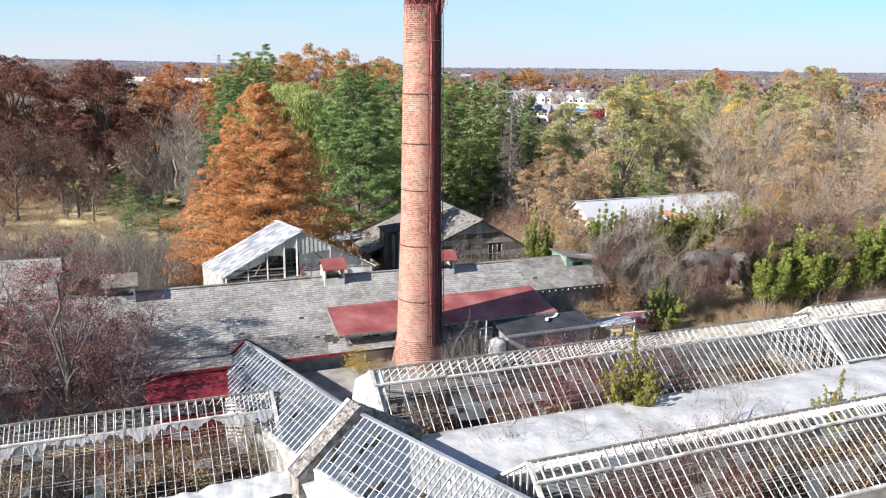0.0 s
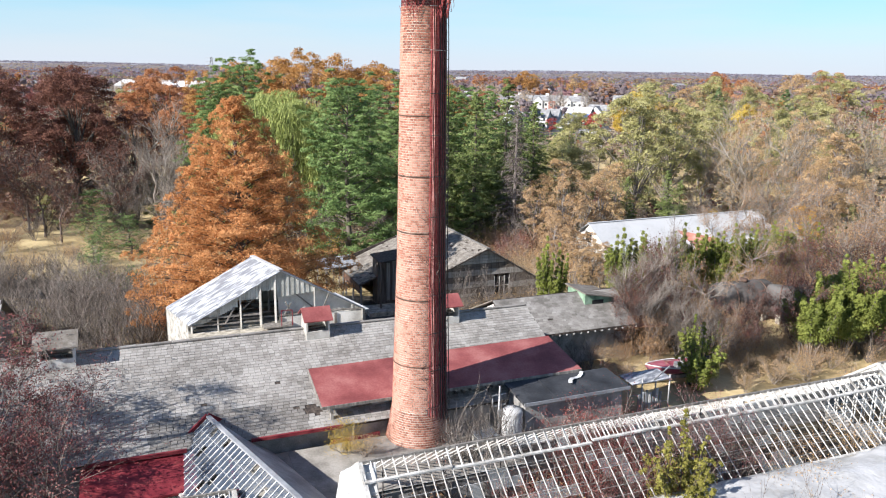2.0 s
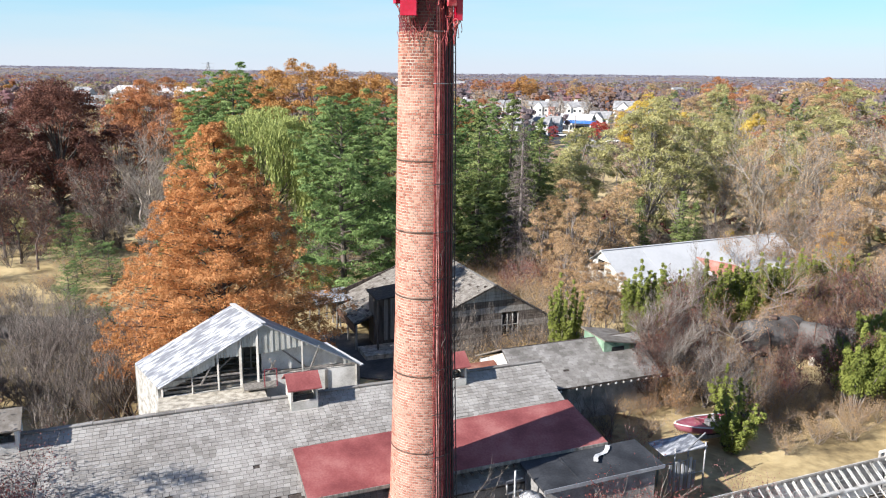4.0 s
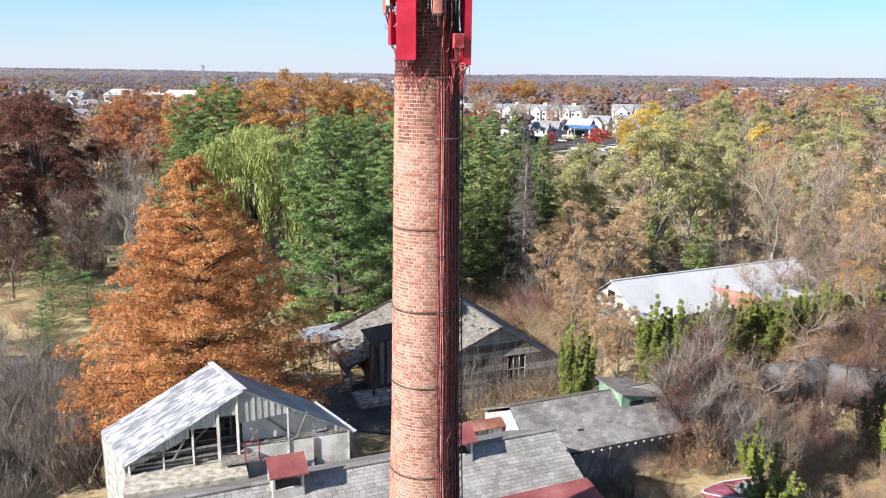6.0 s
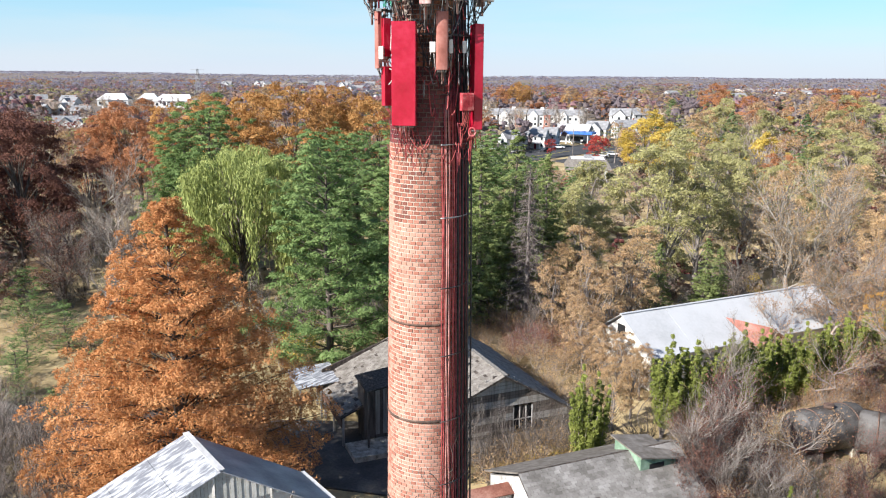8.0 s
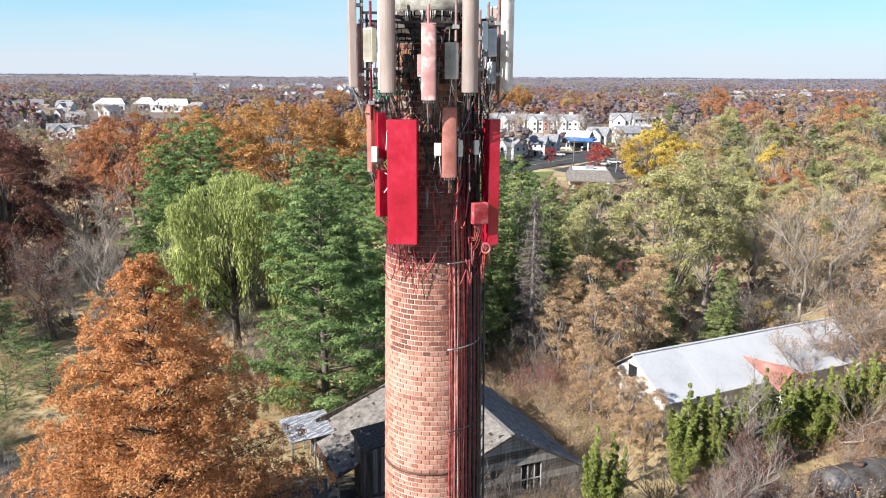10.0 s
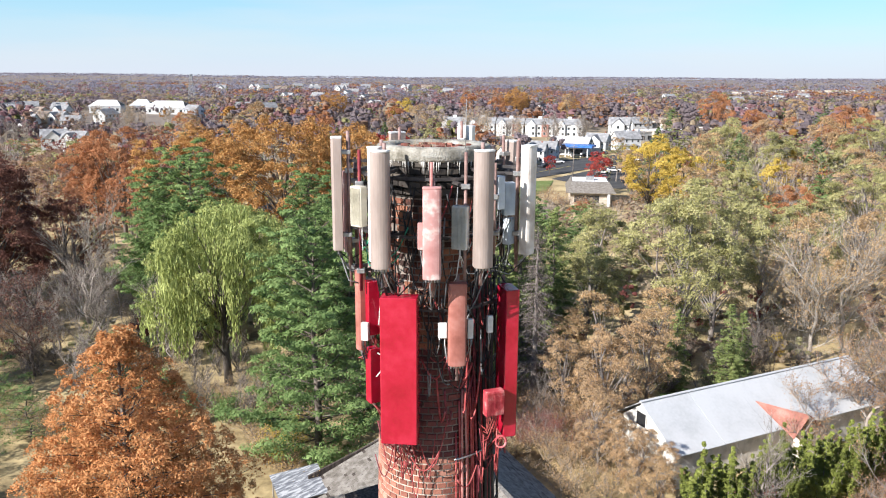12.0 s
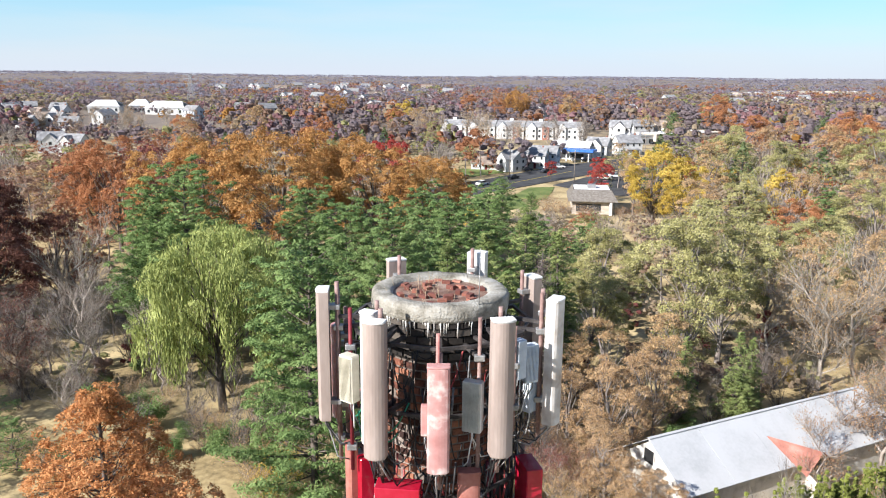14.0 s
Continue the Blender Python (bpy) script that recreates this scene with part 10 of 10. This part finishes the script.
def build_town_blocks():
    # the long white apartment row
    for i in range(5):
        b = thing("apartment_block", (10 + 15.5 * i, 424 - 4 * i, 0), "white three-storey apartment block with a grey roof", "apartment building", "apartment row", turn=radians(-14))
        w, d, h = 15, 11, 6.8
        part("wall", box(-w / 2, w / 2, -d / 2, d / 2, 0, h), SIDING_WHITE, b)
        for s in (-1, 1):
            c = [(-w / 2 - 0.3, s * (d / 2 + 0.4), h - 0.1), (w / 2 + 0.3, s * (d / 2 + 0.4), h - 0.1), (w / 2 + 0.3, 0.003 * s, h + 3.0), (-w / 2 - 0.3, 0.003 * s, h + 3.0)]
            part("roof", slab(c if s < 0 else c[::-1], 0.2), ROOF_GREY, b)
        part("front_gable", prism([(-w * 0.42, -d / 2 - 1.2, 0), (-w * 0.12, -d / 2 - 1.2, 0), (-w * 0.12, -d / 2 - 1.2, h), (-w * 0.27, -d / 2 - 1.2, h + 2.2), (-w * 0.42, -d / 2 - 1.2, h)], (0, 4.0, 0)), SIDING_WHITE, b)
        part("brick_bay", box(w * 0.1, w * 0.35, -d / 2 - 0.5, -d / 2, 0, h), BRICK_FAR if i in (2, 3) else SIDING_WHITE, b)
        for f in range(2):
            for k in range(5):
                u = -w / 2 + w * (k + 0.5) / 5
                y0 = -d / 2 - (1.26 if k == 1 else 0.56 if k == 3 else 0.06)
                fr = part("window", box(u - 0.7, u + 0.7, y0, y0 + 0.06, 1.1 + 2.9 * f, 2.6 + 2.9 * f), TRIM_WHITE, b)
                part("pane", box(u - 0.58, u + 0.58, y0 - 0.03, y0, 1.2 + 2.9 * f, 2.5 + 2.9 * f), WINDOW_DARK, fr)
        part("roof_chimney", box(-1, 1, -0.6, 0.6, h + 2, h + 4), TRIM_WHITE, b)
    # petrol station with a blue canopy
    s = thing("petrol_station", (53, 302, 0), "white petrol station shop beside a blue-edged canopy", "petrol station", turn=radians(-25))
    part("shop", box(-8, 8, 3, 11, 0, 5.2), SIDING_WHITE, s)
    for a in (-1, 1):
        c = [(-8.4, 7 + a * 4.4, 5.1), (8.4, 7 + a * 4.4, 5.1), (8.4, 7 + 0.003 * a, 7.4), (-8.4, 7 + 0.003 * a, 7.4)]
        part("shop_roof", slab(c if a < 0 else c[::-1], 0.2), TRIM_WHITE, s)
    part("shop_window", box(-6, 6, 2.94, 3.0, 0.6, 2.6), WINDOW_DARK, s)
    part("canopy", box(-1, 12, -6, 1, 4.0, 4.9), PETROL_BLUE, s, "flat blue canopy")
    for x in (1, 10):
        for y in (-5, 0):
            part("canopy_post", box(x - 0.2, x + 0.2, y - 0.2, y + 0.2, 0, 4.0), TRIM_WHITE, s)
    for x in (3, 7):
        part("pump", box(x - 0.4, x + 0.4, -3, -2.4, 0, 1.6), TRIM_WHITE, s)
    # the bank with a hipped grey skirt roof
    b = thing("bank_building", (39, 181, 0), "small commercial building with a flat white roof and grey skirt roof", "shop", turn=radians(-8))
    part("wall", box(-5.0, 5.0, -7, 7, 0, 3.6), SIDING_TAN, b)
    part("flat_roof", box(-4.4, 4.4, -3.0, 6.4, 5.3, 5.5), TRIM_WHITE, b)
    ring_lo, ring_hi = [(-6, -8.2, 3.4), (6, -8.2, 3.4), (6, 8, 3.4), (-6, 8, 3.4)], [(-4.6, -3.2, 5.6), (4.6, -3.2, 5.6), (4.6, 6.6, 5.6), (-4.6, 6.6, 5.6)]
    for i in range(4):
        j = (i + 1) % 4
        part("skirt_roof", slab([ring_lo[i], ring_lo[j], ring_hi[j], ring_hi[i]], 0.15), OLD_SHINGLE, b)
    part("porch_post", box(4.0, 4.6, -8, -7.4, 0, 3.4), TRIM_WHITE, b)
    part("roof_unit", box(-1, 1, 0, 2, 5.5, 6.4), STEEL, b)
    part("window", box(-4, 2, -7.06, -7.0, 0.8, 2.6), WINDOW_DARK, b)
    flat_block("shop_row", "long low shop row with a flat pale roof", 128, 398, 46, 16, 5.0, 27, SIDING_TAN, TRIM_WHITE)
    flat_block("shop_row", "low white shop building with dark windows", 104, 386, 24, 12, 4.5, 27, SIDING_WHITE, ROOF_GREY)
    flat_block("warehouse", "large white flat-roofed warehouse", 408, 742, 60, 30, 8, 10, SIDING_WHITE, TRIM_WHITE)
    flat_block("warehouse", "large white flat-roofed warehouse", 470, 770, 46, 30, 8, 10, SIDING_WHITE, TRIM_WHITE)
    flat_block("warehouse", "pale long warehouse far off", 352, 690, 34, 20, 6, 20, SIDING_WHITE, ROOF_GREY)
    flat_block("warehouse", "pale long warehouse on the far plain", 690, 1500, 90, 40, 7, 5, SIDING_TAN, TRIM_GREY)
    flat_block("warehouse", "pale long warehouse on the far plain", 805, 1520, 70, 40, 7, 5, SIDING_TAN, TRIM_GREY)
    flat_block("warehouse", "pale long warehouse on the far plain", 505, 1250, 50, 30, 7, 12, SIDING_TAN, TRIM_GREY)
    for x, y, w, a in ((-287, 668, 26, 6), (-265, 690, 18, 10), (-227, 650, 34, -6)):
        b = thing("school_hall", (x, y, 0), "pale hall with a broad light grey hipped roof", "hall", "pale halls", turn=radians(a))
        part("wall", box(-w / 2, w / 2, -9, 9, 0, 6), SIDING_WHITE, b)
        for s in (-1, 1):
            c = [(-w / 2 - 0.6, s * 9.6, 5.9), (w / 2 + 0.6, s * 9.6, 5.9), (w / 2 - 5, 0.003 * s, 11), (-w / 2 + 5, 0.003 * s, 11)]
            part("roof", slab(c if s < 0 else c[::-1], 0.3), TRIM_GREY, b)
        for k in range(5):
            u = -w / 2 + w * (k + 0.5) / 5
            part("window", box(u - 1, u + 1, -9.08, -9.0, 1.5, 4), WINDOW_DARK, b)
    # lattice pylon
    p = thing("power_pylon", (-254.6, 800, 0), "grey steel lattice power pylon", "pylon")
    for sx in (-1, 1):
        for sy in (-1, 1):
            part("leg", beam(bmesh.new(), (sx * 4, sy * 4, 0), (sx * 0.6, sy * 0.6, 34), 0.35), STEEL, p)
    for k in range(7):
        z0, z1 = k * 4.6, (k + 1) * 4.6
        w0, w1 = 4 - 3.4 * z0 / 34, 4 - 3.4 * z1 / 34
        for a in (-1, 1):
            part("brace", beam(bmesh.new(), (-w0, a * w0, z0), (w1, a * w1, z1), 0.2), STEEL, p)
            part("brace", beam(bmesh.new(), (w0, a * w0, z0), (-w1, a * w1, z1), 0.2), STEEL, p)
    for z in (24, 29, 33):
        part("cross_arm", beam(bmesh.new(), (-7, 0, z), (7, 0, z), 0.35), STEEL, p)
    # roads, lots and lawns
    road = part("road", slab([(-40, 150, 0.16), (-8, 176, 0.16), (10, 203, 0.16), (30, 226, 0.16), (60, 262, 0.16), (95, 300, 0.16), (150, 350, 0.16), (140, 360, 0.16), (88, 318, 0.16), (48, 282, 0.16), (17, 240, 0.16), (-4, 214, 0.16), (-22, 190, 0.16), (-55, 165, 0.16)], 0.3), ASPHALT)
    tagged(road, "broad grey asphalt road through the town", "road", kind="structure")
    lot = part("car_park", slab([(48, 205, 0.14), (66, 205, 0.14), (82, 260, 0.14), (100, 292, 0.14), (62, 262, 0.14), (36, 226, 0.14)], 0.28), ASPHALT)
    tagged(lot, "asphalt car park beside the road", "car park", kind="structure")
    line = part("road_marking", slab([(-6, 190, 0.2), (-5.6, 190, 0.2), (48.2, 262, 0.2), (47.8, 262, 0.2)], 0.03), LANE_YELLOW)
    tagged(line, "yellow centre line on the road", "road marking", kind="structure")
    for q in ([(-30, 196, 0.12), (-6, 222, 0.12), (14, 248, 0.12), (30, 264, 0.12), (10, 268, 0.12), (-20, 240, 0.12)], [(20, 200, 0.12), (30, 196, 0.12), (36, 222, 0.12), (28, 220, 0.12)], [(-12, 166, 0.12), (8, 186, 0.12), (22, 206, 0.12), (24, 186, 0.12), (6, 164, 0.12)]):
        tagged(part("lawn", slab(q, 0.25), GRASS), "mown green lawn by the road", "lawn", kind="structure")
    for x, y in ((4, 226), (25, 252), (44, 234), (66, 262), (-14, 204), (84, 300)):
        u = thing("utility_pole", (x, y, 0), "tall wooden utility pole with a cross arm", "utility pole", "utility poles")
        part("pole", tube(bmesh.new(), [(0, 0, 0), (0, 0, 10.5)], 0.16, 6, 0.11), BARK_GREY, u)
        part("cross_arm", beam(bmesh.new(), (-1.2, 0, 9.6), (1.2, 0, 9.6), 0.14), BARK_GREY, u)


build_town_blocks()


def build_cars():
    def car(paint, label):
        c = thing("car", (0, 0, 0), label, "car", "cars in the town")
        part("body", prism([(-2.2, -0.88, 0.35), (2.2, -0.88, 0.35), (2.25, -0.88, 0.75), (1.1, -0.88, 0.92), (-2.0, -0.88, 0.95), (-2.25, -0.88, 0.8)], (0, 1.76, 0)), paint, c)
        part("cabin", prism([(-1.7, -0.78, 0.93), (1.0, -0.78, 0.9), (0.35, -0.7, 1.42), (-1.2, -0.7, 1.45)], (0, 1.5, 0)), WINDOW_DARK, c)
        part("roof", box(-1.15, 0.32, -0.7, 0.7, 1.43, 1.48, 0.02), paint, c)
        for x in (-1.4, 1.4):
            for y in (-0.85, 0.85):
                part("wheel", tube(bmesh.new(), [(x, y - 0.1, 0.33), (x, y + 0.1, 0.33)], 0.33, 14), CABLE_BLACK, c)
        return c
    base = [car(CAR_DARK, "dark saloon car on the road"), car(CAR_WHITE, "white saloon car in the town"), car(CAR_RED, "red saloon car in the town")]
    spots = ((25, 240, 48), (14, 224, 48), (2, 209, 48), (38, 258, 228), (55, 240, 0), (60, 246, 0), (52, 226, 90), (48, 216, 90), (57, 218, 90), (70, 262, 50), (45, 272, 0), (32, 262, 30), (60, 296, 20), (66, 300, 20), (78, 282, 50), (90, 300, 230), (-12, 198, 48), (110, 380, 27), (120, 385, 27))
    for i, (x, y, a) in enumerate(spots):
        k = (0, 1, 0, 0, 1, 1, 2, 1, 0)[i % 9]
        m = pose(x, y, 0.16, 0, 0, a)
        if i == 0:
            base[0].matrix_world = m
        elif i == 1:
            base[1].matrix_world = m
        elif i == 6:
            base[2].matrix_world = m
        else:
            copy_thing(base[k], m)


build_cars()
for _key, _nm, _lab, _x, _y, _s in (("red_maple", "maple_tree", "round maple with bright red autumn leaves", 37, 238, 0.55), ("red_maple", "maple_tree", "round maple with bright red autumn leaves", 52, 233, 0.72), ("red_maple", "maple_tree", "round maple with bright red autumn leaves", -19, 282, 1.0),
                                    ("yellow", "maple_tree", "maple with bright yellow autumn leaves", 67, 226, 1.05), ("yellow", "maple_tree", "maple with bright yellow autumn leaves", 74, 220, 0.9), ("yellow", "maple_tree", "maple with bright yellow autumn leaves", 62, 234, 0.9), ("yellow", "maple_tree", "maple with bright yellow autumn leaves", 105, 216, 0.95),
                                    ("oak_b", "oak_tree", "oak with rust-coloured autumn leaves", 158, 292, 0.85), ("oak_b", "oak_tree", "oak with rust-coloured autumn leaves", 118, 262, 0.7), ("pine_b", "pine_tree", "dark pine beside the shops", 118, 376, 0.8), ("pine_b", "pine_tree", "dark pine among bare trees", 170, 330, 0.8),
                                    ("oak", "oak_tree", "oak with orange autumn leaves", -70, 520, 0.9), ("oak", "oak_tree", "oak with orange autumn leaves", 58, 560, 0.8), ("oak", "oak_tree", "oak with orange autumn leaves", 90, 520, 0.75), ("oak_b", "oak_tree", "oak with rust-coloured autumn leaves", -30, 540, 0.8)):
    tree(_key, _nm, _lab, _x, _y, _s, _x, "trees of the town")
